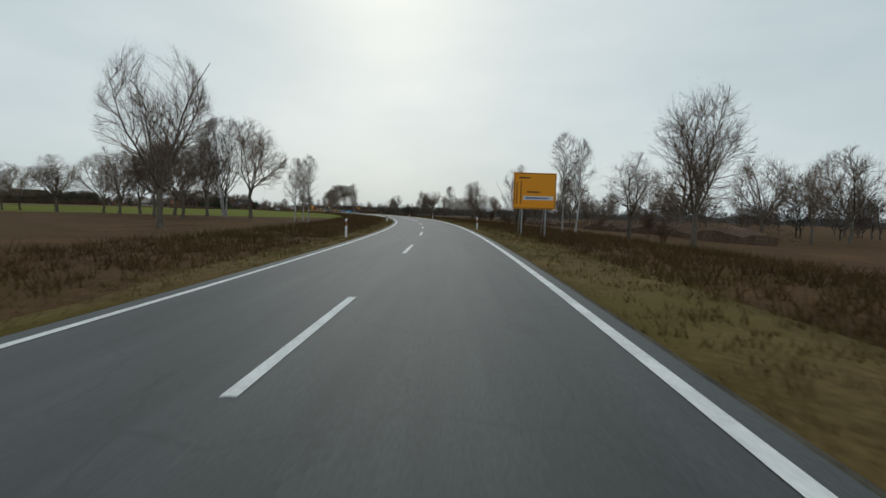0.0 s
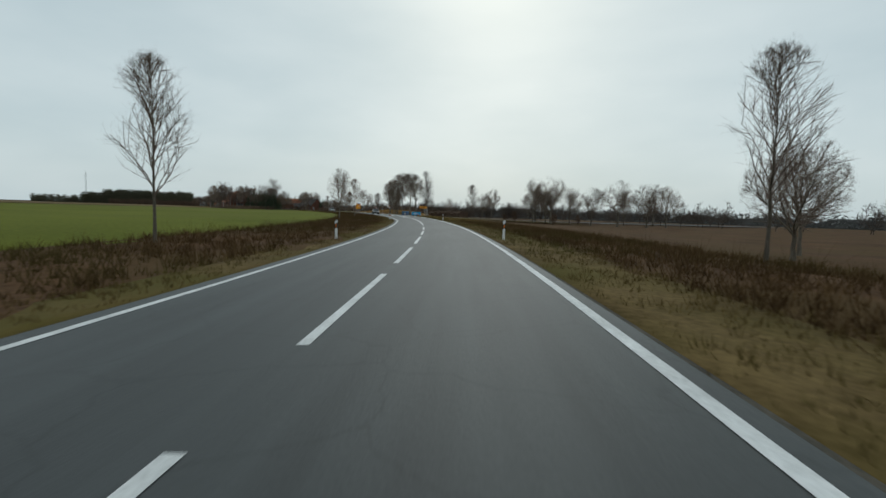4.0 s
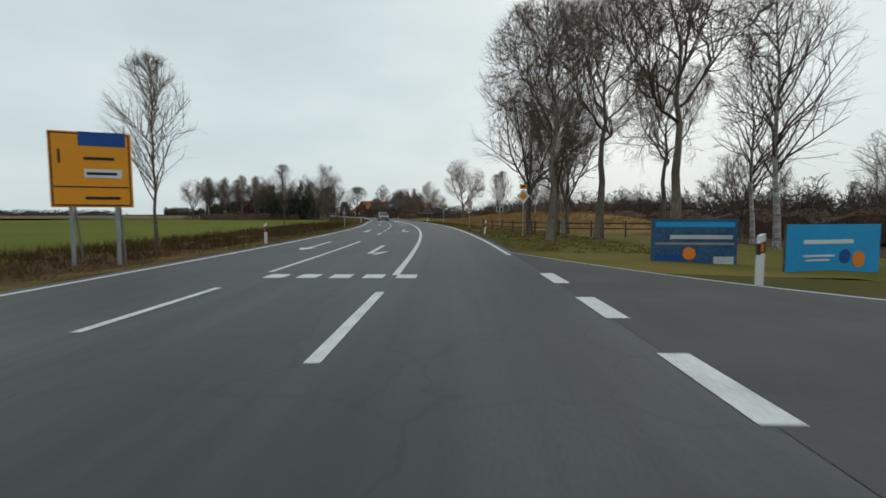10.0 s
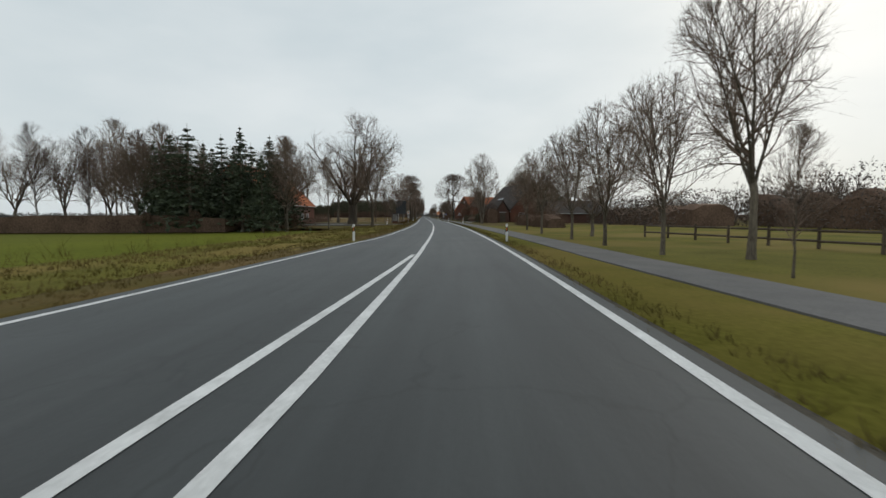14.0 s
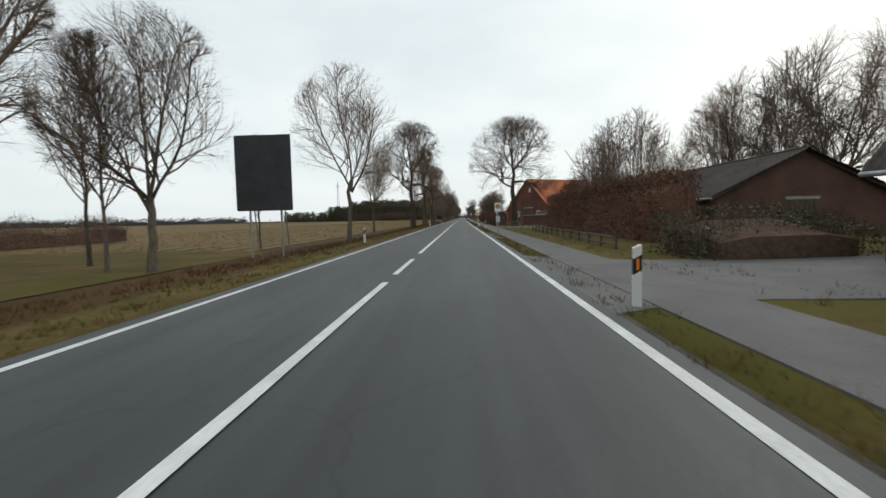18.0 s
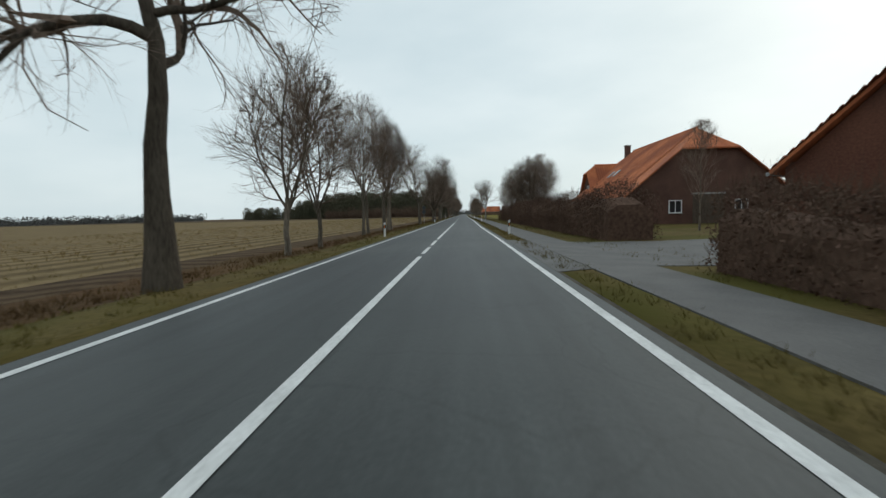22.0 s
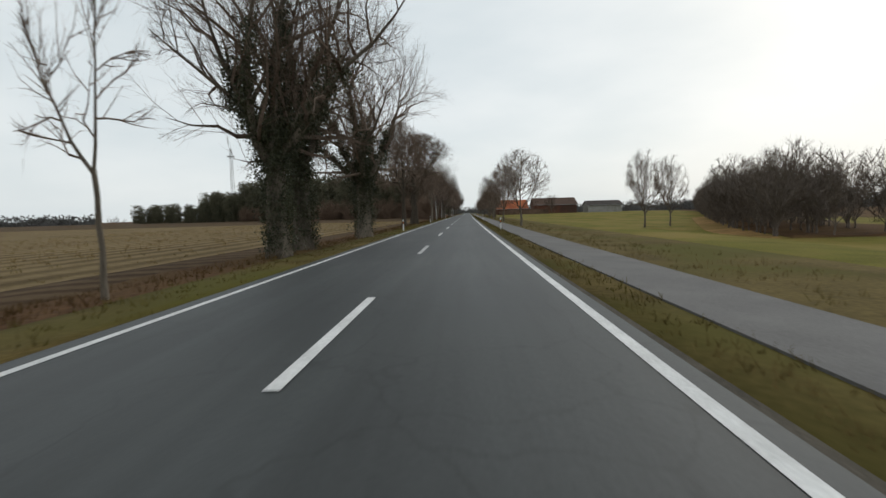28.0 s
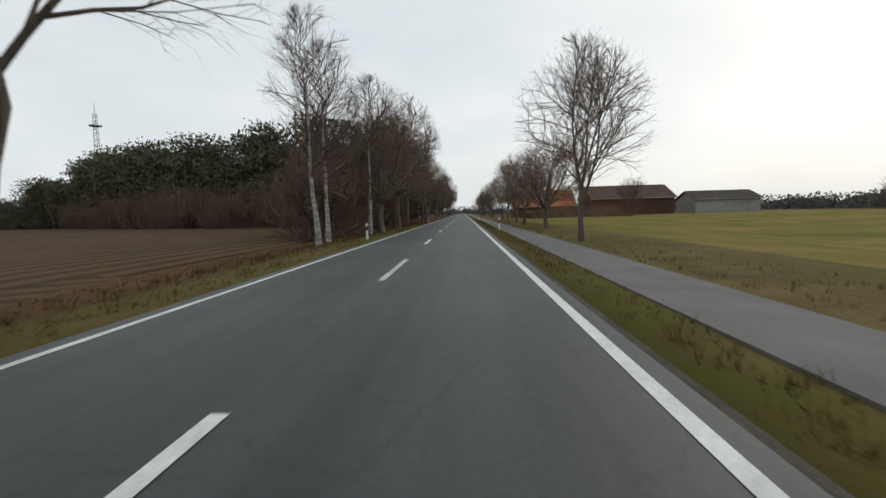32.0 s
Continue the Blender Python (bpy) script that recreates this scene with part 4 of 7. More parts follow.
# by the road at the start
for k, s, d, h in (("lime_b", 71.8, -25.3, 15), ("twin_birch", 74, -29.5, 15.5), ("round", 84.5, -40.5, 14), ("ash", 80, -34, 13.5), ("round", 90, -48, 12), ("birch", 55, -14.2, 8), ("birch", 57, -15.2, 7.5), ("birch", 59, -16.6, 8), ("ash", 35, -20.5, 13),
                   ("round", 60, -30, 10), ("lime_b", 66, -36, 11), ("round", 95, -56, 11), ("oak_b", 100, -66, 11), ("round", 110, -80, 10), ("ash", 88, -44, 13), ("round", 104, -74, 9), ("slim", 119, -12.2, 8.0), ("round", 78, -46, 11), ("oak_b", 92, -62, 10),
                   ("birch", 38.6, 10.0, 8.6), ("birch", 38.9, 11.2, 8.2), ("coppice", 65.0, 12.6, 8.8), ("young", 89, 11.0, 8.2), ("oak_b", 39.5, 16.0, 7.6), ("round", 65.5, 15.0, 6.0), ("round", 68, 16.5, 5.6), ("oak", 55.5, 30.5, 12.5), ("round", 56.5, 41.5, 11.5), ("round", 54, 51, 12.5), ("ash", 27.6, 14.6, 9.8), ("lime_b", 80.5, 26.5, 9.6), ("ash", 52, 44, 10), ("young", 70, 38, 8), ("round", 80, 44, 8.5), ("young", 92, 40, 8),
                   ("slim", 117.5, 12.0, 8.6), ("round", 122, 16.5, 6.0), ("lime_b", 126, 20, 6.5), ("round", 125, 33, 8.5), ("young", 124, 39, 8.0), ("young", 125, 42, 9.0), ("young", 124, 45.5, 9.2), ("lime_b", 124, 49, 7.0), ("oak_b", 123, 55, 8.8), ("oak_b", 123, 60, 8.8), ("young", 122, 67, 7.5), ("young", 121, 74, 8), ("round", 132, 50, 8), ("young", 133, 38, 8.5), ("round", 140, 64, 9),
                   ("slim", 197, -12.3, 8.0), ("slim", 224, -14.1, 6.3), ("slim", 182, 8.8, 6.8), ("tall", 247, 46.5, 15.5), ("tall", 250, 49, 14.5), ("pollard", 234.4, 45.8, 15.5), ("ash", 232, 43, 13), ("lime_b", 236.5, 53.4, 12), ("young", 256.7, 50, 11), ("round", 273, 39.6, 10.5),
                   ("lime_b", 221, 51, 11), ("oak_b", 218, 57, 13), ("round", 217, 65, 12.5), ("lime_b", 216, 70, 12), ("young", 228, 41, 10), ("oak_b", 249, 95, 13), ("ash", 236, 72, 12)):
    tree(k, s, d, h, z=-0.2 - fall(s, d), group="trees by the bend")
for s, d, h in ((96, 15, 1.8), (62.2, 10.2, 1.3), (64.6, 10.6, 1.6), (66, 12.5, 1.9), (88, 10.4, 1.3), (28, 13, 1.6), (75, 14, 1.7), (82, 15, 1.8), (66, 13.5, 2.0), (92, 13, 2.2), (90, 14.5, 2.4), (44, 20, 2.4), (208, 34, 3), (215, 44, 3), (108, 20, 2.4), (66, 25, 2.6), (243, 38, 4.0), (246, 36, 3.0)):
    tree("thicket", s, d, h, z=-0.2 - fall(s, d), group="bushes by the bend")
tree("young", 173, -13.1, 8.3, wide=0.78, z=-0.2 - fall(173, -13.1), group="trees by the bend")
# the group at the junction
for k, s, d, h in (("park_oak", 276.9, 5.6, 13.5), ("park_oak", 275.3, 11.6, 16.5), ("park_oak", 283.2, 10.6, 17.0), ("park_oak", 287, 17, 14.0), ("coppice", 282, 29.5, 8.0), ("birch", 277.3, 18.4, 18.0), ("birch", 282, 20.5, 14.5),
                   ("round", 285, 22, 7.5), ("ash", 287, 51, 13.0), ("slim", 322, 75, 8.0), ("lime_b", 285.5, 6.4, 13.0), ("lime", 287.5, 9.0, 13), ("ash", 291, 11, 12), ("round", 303, 14, 6.5), ("birch", 312, 14.5, 11.5), ("birch", 309, 17, 10.5),
                   ("slim", 302.5, -15.2, 7.0), ("slim", 270, -11.5, 8.0), ("birch", 316, 15.5, 11.0)):
    tree(k, s, d, h, z=-0.2 - (0.03 * max(0, min(d, 20) - 5)), group="trees at the junction")
# between the junction and the hamlet
for k, s, d, h in (("lime_b", 335.6, 10.0, 12.0), ("slim", 346, 21, 11.0), ("slim", 344, 19, 10), ("young", 361.5, 6.9, 6.8), ("young", 366.5, 6.6, 7.0), ("young", 372, 6.6, 7.0), ("oak_b", 376, 9.0, 5.5), ("young", 381, 6.8, 7.2), ("young", 390, 7.4, 7.0), ("slim", 355.5, 7.0, 3.6),
                   ("round", 408, 14, 7.0), ("slim", 402, -19, 11.5), ("ash", 414, -10.2, 12.5), ("slim", 396, -17, 10), ("slim", 407, -15, 9.5), 
                   ("round", 523, 25.5, 9.0), ("slim", 444, 32, 8), ("oak", 447, 34, 11.5)):
    tree(k, s, d, h, group="trees by the hamlet")
tree("steep", 428.6, 7.2, 13.0, wide=0.9, group="trees by the hamlet")
tree("forked", 432.0, -16.0, 21.0, wide=1.0, group="trees by the hamlet")
tree("lime_b", 359.8, 8.8, 9.6, wide=0.8, group="trees by the hamlet")
# trees round the bus stop and the yards
for k, s, d, h in (("tall", 471, -39.2, 19.0), ("tall", 469, -32.6, 19.0), ("tall", 463.4, -24.0, 17.5), ("tall", 461.4, -19.4, 17.0), ("slim", 462.3, -14.7, 9.5), ("slim", 460, -12.2, 8.5), ("lime_b", 460.0, -10.6, 9.2), ("round", 450, -36, 8), ("slim", 472, -12, 7), ("ash", 477, 25, 14), ("coppice", 482, 25.5, 14.5), ("ash", 487, 25, 14.5), ("steep", 492, 26, 14.5), ("ash", 472, 27, 14.5), ("tall", 477, 32, 15), ("ash", 496, 23, 11.5), ("round", 487, 31, 12), ("coppice", 479, 12.7, 9.5), ("coppice", 484.5, 12.6, 10.0), ("coppice", 493.5, 14, 10.0), ("coppice", 497.5, 16, 10.0)):
    tree(k, s, d, h, group="trees by the bus stop")
# the avenue, left side
for k, s, d, h, w in (("lime", 482, -9.0, 14.5, 1.1), ("lime_b", 500.5, -10.4, 11.0, 0.75), ("high_oak", 516.5, -7.3, 17.0, 0.85), ("high_oak", 532, -7.0, 15.5, 0.52), ("high_oak", 537.5, -7.0, 14.5, 0.76), ("high_oak", 550.4, -6.5, 13.8, 0.8), ("young", 560.2, -7.5, 9.2, 1.1),
                      ("young", 564.4, -7.4, 9.0, 1.05), ("lime", 578.4, -8.2, 11.8, 0.95), ("lime", 581.8, -8.5, 11.8, 0.9), ("tall", 588.3, -8.2, 12.5, 0.8), ("tall", 589.7, -8.0, 12.0, 0.8), ("lime", 591.4, -8.0, 11.5, 0.9), ("lime_b", 611, -6.7, 12.5, 1.1),
                      ("forked", 632, -6.0, 13.5, 0.85), ("lime_b", 648, -6.6, 12.5, 1.1), ("oak_b", 661, -6.2, 13.5, 1.0), ("oak_b", 669, -6.3, 12.5, 0.9), ("oak_b", 676, -6.6, 12.5, 1.0), ("young", 684.2, -7.0, 9.0, 1.0), ("birch", 686.2, -7.2, 15.0, 1.3), ("stub", 690.7, -7.2, 6.8, 0.6),
                      ("ivy_oak", 699.6, -7.2, 16.0, 0.8), ("ivy_oak", 703.2, -7.5, 16.5, 0.8), ("ivy_oak", 713.4, -6.8, 15.5, 0.95), ("lime", 719.5, -7.7, 10.5, 0.8), ("gnarled_oak", 738.0, -7.35, 13.5, 0.56), ("lime_b", 757, -8.3, 10.5, 0.95), ("gnarled_oak", 749.6, -7.4, 14.0, 1.1), ("lime", 768, -6.3, 12.5, 1.05), ("lime_b", 779, -7.0, 12.0, 1.0), ("birch", 801, -7.6, 13.0, 1.1), ("birch", 803.5, -7.8, 12, 1.1), ("birch", 812, -7.0, 12.5, 1.2), ("lime_b", 825, -6.6, 11.5, 1.0)):
    tree(k, s, d, h, wide=w, group="avenue trees")
tree("lime", 782, -6.3, 12.0, lean=12, group="avenue trees")
for i in range(16):
    tree(("round", "oak_b", "lime_b", "ash")[i % 4], 815 + i * 13, -6.6 - (i % 3) * 0.5, 12.6 + (i * 7 % 4) * 0.6, group="avenue trees")
# the avenue, right side
for k, s, d, h, w in (("high_oak", 517, 8.2, 17.5, 1.05), ("slim", 572, 15, 7.5, 1.0), ("round", 616, 10.0, 10.5, 1.15), ("lime_b", 653, 5.0, 10.0, 1.15), ("slim", 664, 12, 5.0, 1.3), ("slim", 668, 15, 5.0, 1.3), ("young", 728, 5.4, 8.2, 1.15), ("young", 751.5, 5.5, 9.0, 1.1),
                      ("young", 773, 5.3, 9.8, 1.02), ("young", 798.5, 5.6, 10.2, 1.05), ("round", 818, 7.4, 8.5, 1.2), ("round", 824, 8.4, 9, 1.2), ("round", 832, 7.2, 9, 1.1), ("round", 870, 33, 8, 1.0)):
    tree(k, s, d, h, wide=w, group="avenue trees")
for s, d, h in ((750.8, 25.5, 12.0), (756, 31.2, 11.6)):
    tree("round", s, d, h, z=-1.75, wide=0.62, group="trees on the pasture")
for i in range(10):
    tree(("round", "oak_b", "lime_b")[i % 3], 842 + i * 17, 7.4 + (i % 3) * 0.5, 9.5, group="avenue trees")


def shrubs(places, group):
    for s, d, h in places:
        tree("thicket", s, d, h, z=-0.1, group=group)


shrubs([(486 + i * 2.7, 12.5 + (i * 5 % 4), 5.6 + (i * 3 % 4) * 0.6) for i in range(2, 8, 2)], "bushes behind the hedge")
shrubs([(618 + i * 5.5, 8.6 + (i * 7 % 4), 3.6 + (i * 5 % 3) * 0.5) for i in range(4)], "bushes beside the cycle path")
for k, s, d, h in (("coppice", 637.5, 8.8, 8.8), ("coppice", 633.5, 10.6, 9.6), ("coppice", 630, 9.0, 10.0), ("coppice", 627, 11.6, 11.5), ("steep", 624.5, 13.5, 12.0), ("coppice", 623, 9.6, 10.5), ("coppice", 620, 12.2, 11.5), ("coppice", 617.5, 10.4, 11.0)):
    tree(k, s, d, h, z=-0.1, group="trees beside the cycle path")


# ---- conifers, woods and hedges ----
def spruce_mesh(seed, height, bare=0.05, width=0.19, n_whorl=42):
    rng = np.random.default_rng(seed)
    t, c = Geo(), Geo()
    t.tube([(0, 0, -0.2), (0, 0, height * 0.5), (0, 0, height)], [height * 0.013, height * 0.008, 0.01], 6, False)
    for i in range(n_whorl):
        k = (i + rng.uniform()) / n_whorl
        z = height * (bare + (0.97 - bare) * k)
        ln = height * width * 1.35 * (1.02 - k) ** 0.95 * rng.uniform(0.5, 1.2) + 0.04
        a = rng.uniform(0, 6.283, 7)
        b = np.stack([np.zeros(7), np.zeros(7), np.full(7, z)], 1)
        v = np.stack([np.cos(a) * ln, np.sin(a) * ln, np.full(7, -0.25 * ln + 0.1)], 1)
        c.arrays(*needles(b, b + v, 0.03))
        p = (b[:, None] + v[:, None] * rng.uniform(0.15, 1.0, (7, 9, 1))).reshape(-1, 3) + rng.normal(size=(63, 3)) * 0.12 * (1.2 - k)
        c.arrays(*flakes(p, 0.20 * (1.25 - 0.8 * k) * height / 12, rng))
    return t.mesh("spruce_trunk", BARK), c.mesh("spruce_crown", NEEDLES)


def pine_mesh(seed, height):
    rng = np.random.default_rng(seed)
    t, c = Geo(), Geo()
    t.tube([(0, 0, -0.2), (rng.normal() * 0.2, 0, height * 0.5), (rng.normal() * 0.3, 0, height * 0.93)], [0.2, 0.15, 0.04], 6, False)
    for i in range(40):
        k = rng.uniform(0.18, 1.0)
        a, r = rng.uniform(0, 6.283), height * 0.17 * max(0.3, math.sin(math.pi * min(1.0, max(0.0, (k - 0.3) * 1.25)))) ** 0.6 * rng.uniform(0.3, 1)
        p = np.array((math.cos(a) * r, math.sin(a) * r, height * k))
        c.arrays(*needles(np.array([(0, 0, height * k - 0.6)]), p[None], 0.04))
        c.arrays(*flakes(p + rng.normal(size=(46, 3)) * (0.75, 0.75, 0.38), 0.27, rng))
    return t.mesh("pine_trunk", BARK), c.mesh("pine_crown", PINE_NEEDLES)


SPRUCES = [spruce_mesh(21, 12), spruce_mesh(22, 12, 0.10, 0.16), spruce_mesh(23, 12, 0.04, 0.22, 32)]
PINES = [pine_mesh(31, 13), pine_mesh(32, 13)]
rng = random.Random(5)


def conifer(kind, i, s, d, h, base=12.0, group="conifers", wide=1.0):
    t = thing(kind, put(s, d, -0.2, (i * 77) % 360) @ Matrix.Diagonal((wide * h / base, wide * h / base, h / base, 1)), "dark green %s with a ragged crown" % kind, kind, group)
    src = (SPRUCES if kind == "spruce" else PINES)[i % (3 if kind == "spruce" else 2)]
    part("trunk", src[0], None, t)
    part("crown", src[1], None, t)


# the little wood before the hamlet: birches at its far side, spruces, then broadleaves
for i in range(20):
    tree(("birch", "slim", "birch", "ash")[i % 4], 398 + (i * 5.3) % 24, -33 - i * 0.95, 11.5 + (i * 3 % 4) * 0.6, group="trees of the little wood")
for i in range(22):
    conifer("spruce", i, 393 + (i * 4.7) % 17, -18.5 - (i * 0.68), 7.8 + (i * 5 % 7) * 0.5, group="spruces of the little wood", wide=1.3 + 0.12 * (i % 4))
for i, (k, s, d, h) in enumerate((("round", 397, -17.5, 10.2), ("lime", 402, -24, 10.5), ("ash", 395, -27, 10), ("lime_b", 393, -31, 10), ("thicket", 394, -20, 2.2), ("thicket", 398, -16.8, 2.0), ("thicket", 392, -25, 2.4), ("thicket", 391, -29, 2.2))):
    tree(k, s, d, h, group="trees of the little wood")
for i, (s, d, h) in enumerate(((407, 52, 5), (412, 49, 6), (418, 30, 4.5), (439, 22.5, 8.5), (440.5, 24, 8))):
    conifer("spruce", i, s, d, h, group="single spruces")
for i, (s, d, h) in enumerate(((434.0, 18.6, 8.2), (435.0, 19.8, 7.6), (433.2, 20.6, 6.4))):
    conifer("spruce", i, s, d, h, group="single spruces", wide=0.55)


def merged(pairs, places, rng, lo, hi, base):
    """Many copies of tree meshes in one mesh: trunks and crowns with two materials."""
    verts, faces, mats, k = [], [], [], 0
    cache = []
    for pair in pairs:
        for mi, me in enumerate(pair):
            co = np.empty(len(me.vertices) * 3)
            me.vertices.foreach_get("co", co)
            cache.append((co.reshape(-1, 3), [tuple(p.vertices) for p in me.polygons], mi))
    for n, (s, d) in enumerate(places):
        p, a, h = at(s, d, GROUND_Z), rng.uniform(0, 6.283), rng.uniform(lo, hi) / base
        rot = np.array(((math.cos(a), -math.sin(a), 0), (math.sin(a), math.cos(a), 0), (0, 0, 1))) * h
        for co, fs, mi in cache[(n % len(pairs)) * 2:(n % len(pairs)) * 2 + 2]:
            verts.append(co @ rot.T + np.array(p))
            faces.extend(tuple(i + k for i in f) for f in fs)
            mats.extend([mi] * len(fs))
            k += len(co)
    return np.concatenate(verts), faces, mats


def wood(name, pairs, places, lo, hi, base, label):
    v, f, mi = merged(pairs, places, random.Random(len(places)), lo, hi, base)
    me = bpy.data.meshes.new(name)
    me.from_pydata(v.tolist(), [], f)
    for p in pairs[0]:
        me.materials.append(p.materials[0])
    me.polygons.foreach_set("material_index", mi)
    return tagged(new(name, me), label, "woodland", kind="stuff")


THICKET_WOOD = [tree_meshes("brush_a", 45, 11, 1.0, 0.10, 3.6, 5, 36, 0.05, 0.12, 7, 5, 4, 0, thick=2.2, twigs=FOREST_BRUSH, bark=FOREST_BRUSH, joined=True)[:2],
                tree_meshes("brush_b", 46, 11, 1.4, 0.12, 3.2, 4, 30, 0.05, 0.12, 7, 5, 4, 0, thick=2.2, twigs=FOREST_BRUSH, bark=FOREST_BRUSH, joined=True)[:2]]
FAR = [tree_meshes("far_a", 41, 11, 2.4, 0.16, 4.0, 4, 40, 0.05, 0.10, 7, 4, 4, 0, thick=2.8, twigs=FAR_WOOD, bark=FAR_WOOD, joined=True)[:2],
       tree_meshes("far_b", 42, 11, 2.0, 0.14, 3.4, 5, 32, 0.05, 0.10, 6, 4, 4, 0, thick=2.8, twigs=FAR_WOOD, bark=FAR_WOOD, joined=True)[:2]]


def band(n, s0, s1, d0, d1, seed):
    r = random.Random(seed)
    return [(r.uniform(s0, s1), r.uniform(d0, d1)) for _ in range(n)]


def along(n, a, b, depth, seed):
    """Places strewn behind a line from a to b, to a depth."""
    r = random.Random(seed)
    out = []
    for _ in range(n):
        k = r.uniform(0, 1)
        out.append((a[0] + (b[0] - a[0]) * k + r.uniform(0, depth), a[1] + (b[1] - a[1]) * k))
    return out


wood("pine_forest", PINES, along(60, (848, -12), (872, -60), 9, 1) + along(90, (872, -60), (903, -108), 10, 14) + along(70, (860, -12), (890, -70), 60, 2) + along(60, (880, -60), (920, -112), 50, 15) + band(30, 870, 1100, -24, -13, 13), 12.5, 21.0, 13, "dark pine forest behind the ploughed field")
wood("forest_edge", PINES, along(50, (900, -104), (916, -136), 18, 3), 11.5, 16.5, 13, "dark pines at the forest's side")
wood("forest_edge", PINES, along(80, (914, -132), (940, -190), 18, 4), 7.0, 12.0, 13, "low dark pines at the far corner of the forest")
wood("forest_brush", THICKET_WOOD, along(120, (838, -11), (864, -62), 10, 21) + along(130, (862, -58), (897, -106), 9, 24) + band(60, 808, 860, -14, -9.5, 22), 5.5, 11.0, 11, "brown bare brushwood at the forest's edge")
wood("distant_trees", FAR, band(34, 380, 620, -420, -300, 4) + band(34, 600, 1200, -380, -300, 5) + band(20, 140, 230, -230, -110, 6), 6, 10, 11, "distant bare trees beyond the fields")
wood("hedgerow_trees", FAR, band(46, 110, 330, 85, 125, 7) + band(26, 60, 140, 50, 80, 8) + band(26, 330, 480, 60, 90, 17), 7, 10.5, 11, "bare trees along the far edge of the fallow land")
FRONT = [(722, 27), (740, 33), (768, 45), (830, 72), (900, 106)]
places = []
for n, (p, q) in enumerate(zip(FRONT, FRONT[1:])):
    m = int(math.hypot(q[0] - p[0], q[1] - p[1]) * 0.75)
    for k in (0, 4, 10):
        places += [(s, d + k) for s, d in along(m, p, q, 3, 30 + n * 5 + k)]
NEAR_WOOD = [tree_meshes("wood_a", 43, 11, 2.2, 0.13, 3.4, 4, 36, 0.05, 0.10, 8, 5, 5, 0, thick=1.6, twigs=WOOD_GREY, bark=WOOD_GREY, joined=True)[:2],
             tree_meshes("wood_b", 44, 11, 1.6, 0.11, 3.0, 5, 28, 0.05, 0.10, 7, 5, 5, 0, thick=1.6, twigs=WOOD_GREY, bark=WOOD_GREY, joined=True)[:2]]
wood("brown_wood", NEAR_WOOD, places, 6.2, 10.2, 11, "bare brown wood beyond the pasture")
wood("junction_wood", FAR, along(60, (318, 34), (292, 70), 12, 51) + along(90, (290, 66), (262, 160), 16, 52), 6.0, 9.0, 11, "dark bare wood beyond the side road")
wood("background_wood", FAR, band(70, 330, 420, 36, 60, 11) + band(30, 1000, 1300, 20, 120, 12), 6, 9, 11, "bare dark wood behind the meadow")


def far_ridge(name, pts, label):
    """A distant wooded rise: a low uneven bank of small clumps, coloured pale to stand in for haze."""
    r = np.random.default_rng(77)
    g = Geo()
    for (s0, d0, h0), (s1, d1, h1) in zip(pts, pts[1:]):
        n = int(math.hypot(s1 - s0, d1 - d0) / 3.0)
        k = r.uniform(0, 1, n * 60)
        h = (h0 + (h1 - h0) * k)
        c = np.array([at(s0 + (s1 - s0) * q, d0 + (d1 - d0) * q) for q in k])
        c[:, 2] = GROUND_Z + h * r.uniform(0, 1, len(k)) ** 0.8 * (0.85 + 0.15 * np.sin(k * 90))
        c[:, :2] += r.normal(size=(len(k), 2)) * 3
        g.arrays(*flakes(c, 1.0, r))
        rows = [i / 24 for i in range(25)]
        def bank(q, w):
            p = at(s0 + (s1 - s0) * q, d0 + (d1 - d0) * q)
            hh = (h0 + (h1 - h0) * q) * (0.62 + 0.16 * math.sin(q * 37 + d0) + 0.1 * math.sin(q * 91))
            return (p.x, p.y, GROUND_Z - 1 + (hh + 1) * w)
        b = grid(rows, [0, 1], bank)
        g.add(b.v, b.f)
    return solid(name, g, HAZED_WOOD, label, "woodland", kind="stuff")


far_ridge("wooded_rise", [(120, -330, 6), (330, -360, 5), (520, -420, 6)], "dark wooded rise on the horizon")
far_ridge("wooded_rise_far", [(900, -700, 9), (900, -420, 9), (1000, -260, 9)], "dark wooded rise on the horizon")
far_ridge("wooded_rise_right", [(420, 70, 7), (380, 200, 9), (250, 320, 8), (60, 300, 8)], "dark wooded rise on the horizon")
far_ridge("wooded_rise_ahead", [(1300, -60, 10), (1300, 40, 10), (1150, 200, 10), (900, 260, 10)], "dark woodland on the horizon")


# ---- farmhouses and barns ----
def tiled_slope(w, l, mat, parent, m, name="roof_tiles"):
    """A roof slope of pantiles: courses that step and roll; l along the ridge, w down the slope."""
    nc, nr = max(2, int(l / 0.30)), max(2, int(w / 0.34))
    xs = np.repeat(np.linspace(0, l, nc * 2 + 1), 1)
    g = Geo()
    rows = []
    for r in range(nr):
        rows += [(r * w / nr, 0.07), ((r + 1) * w / nr - 0.004, 0.0)]
    verts = [(x, -y, h + 0.03 * (i % 2)) for y, h in rows for i, x in enumerate(xs)]
    n = len(xs)
    g.v = verts
    g.f = [(j * n + i, (j + 1) * n + i, (j + 1) * n + i + 1, j * n + i + 1) for j in range(len(rows) - 1) for i in range(n - 1)]
    return part(name, g, mat, parent, m=m)


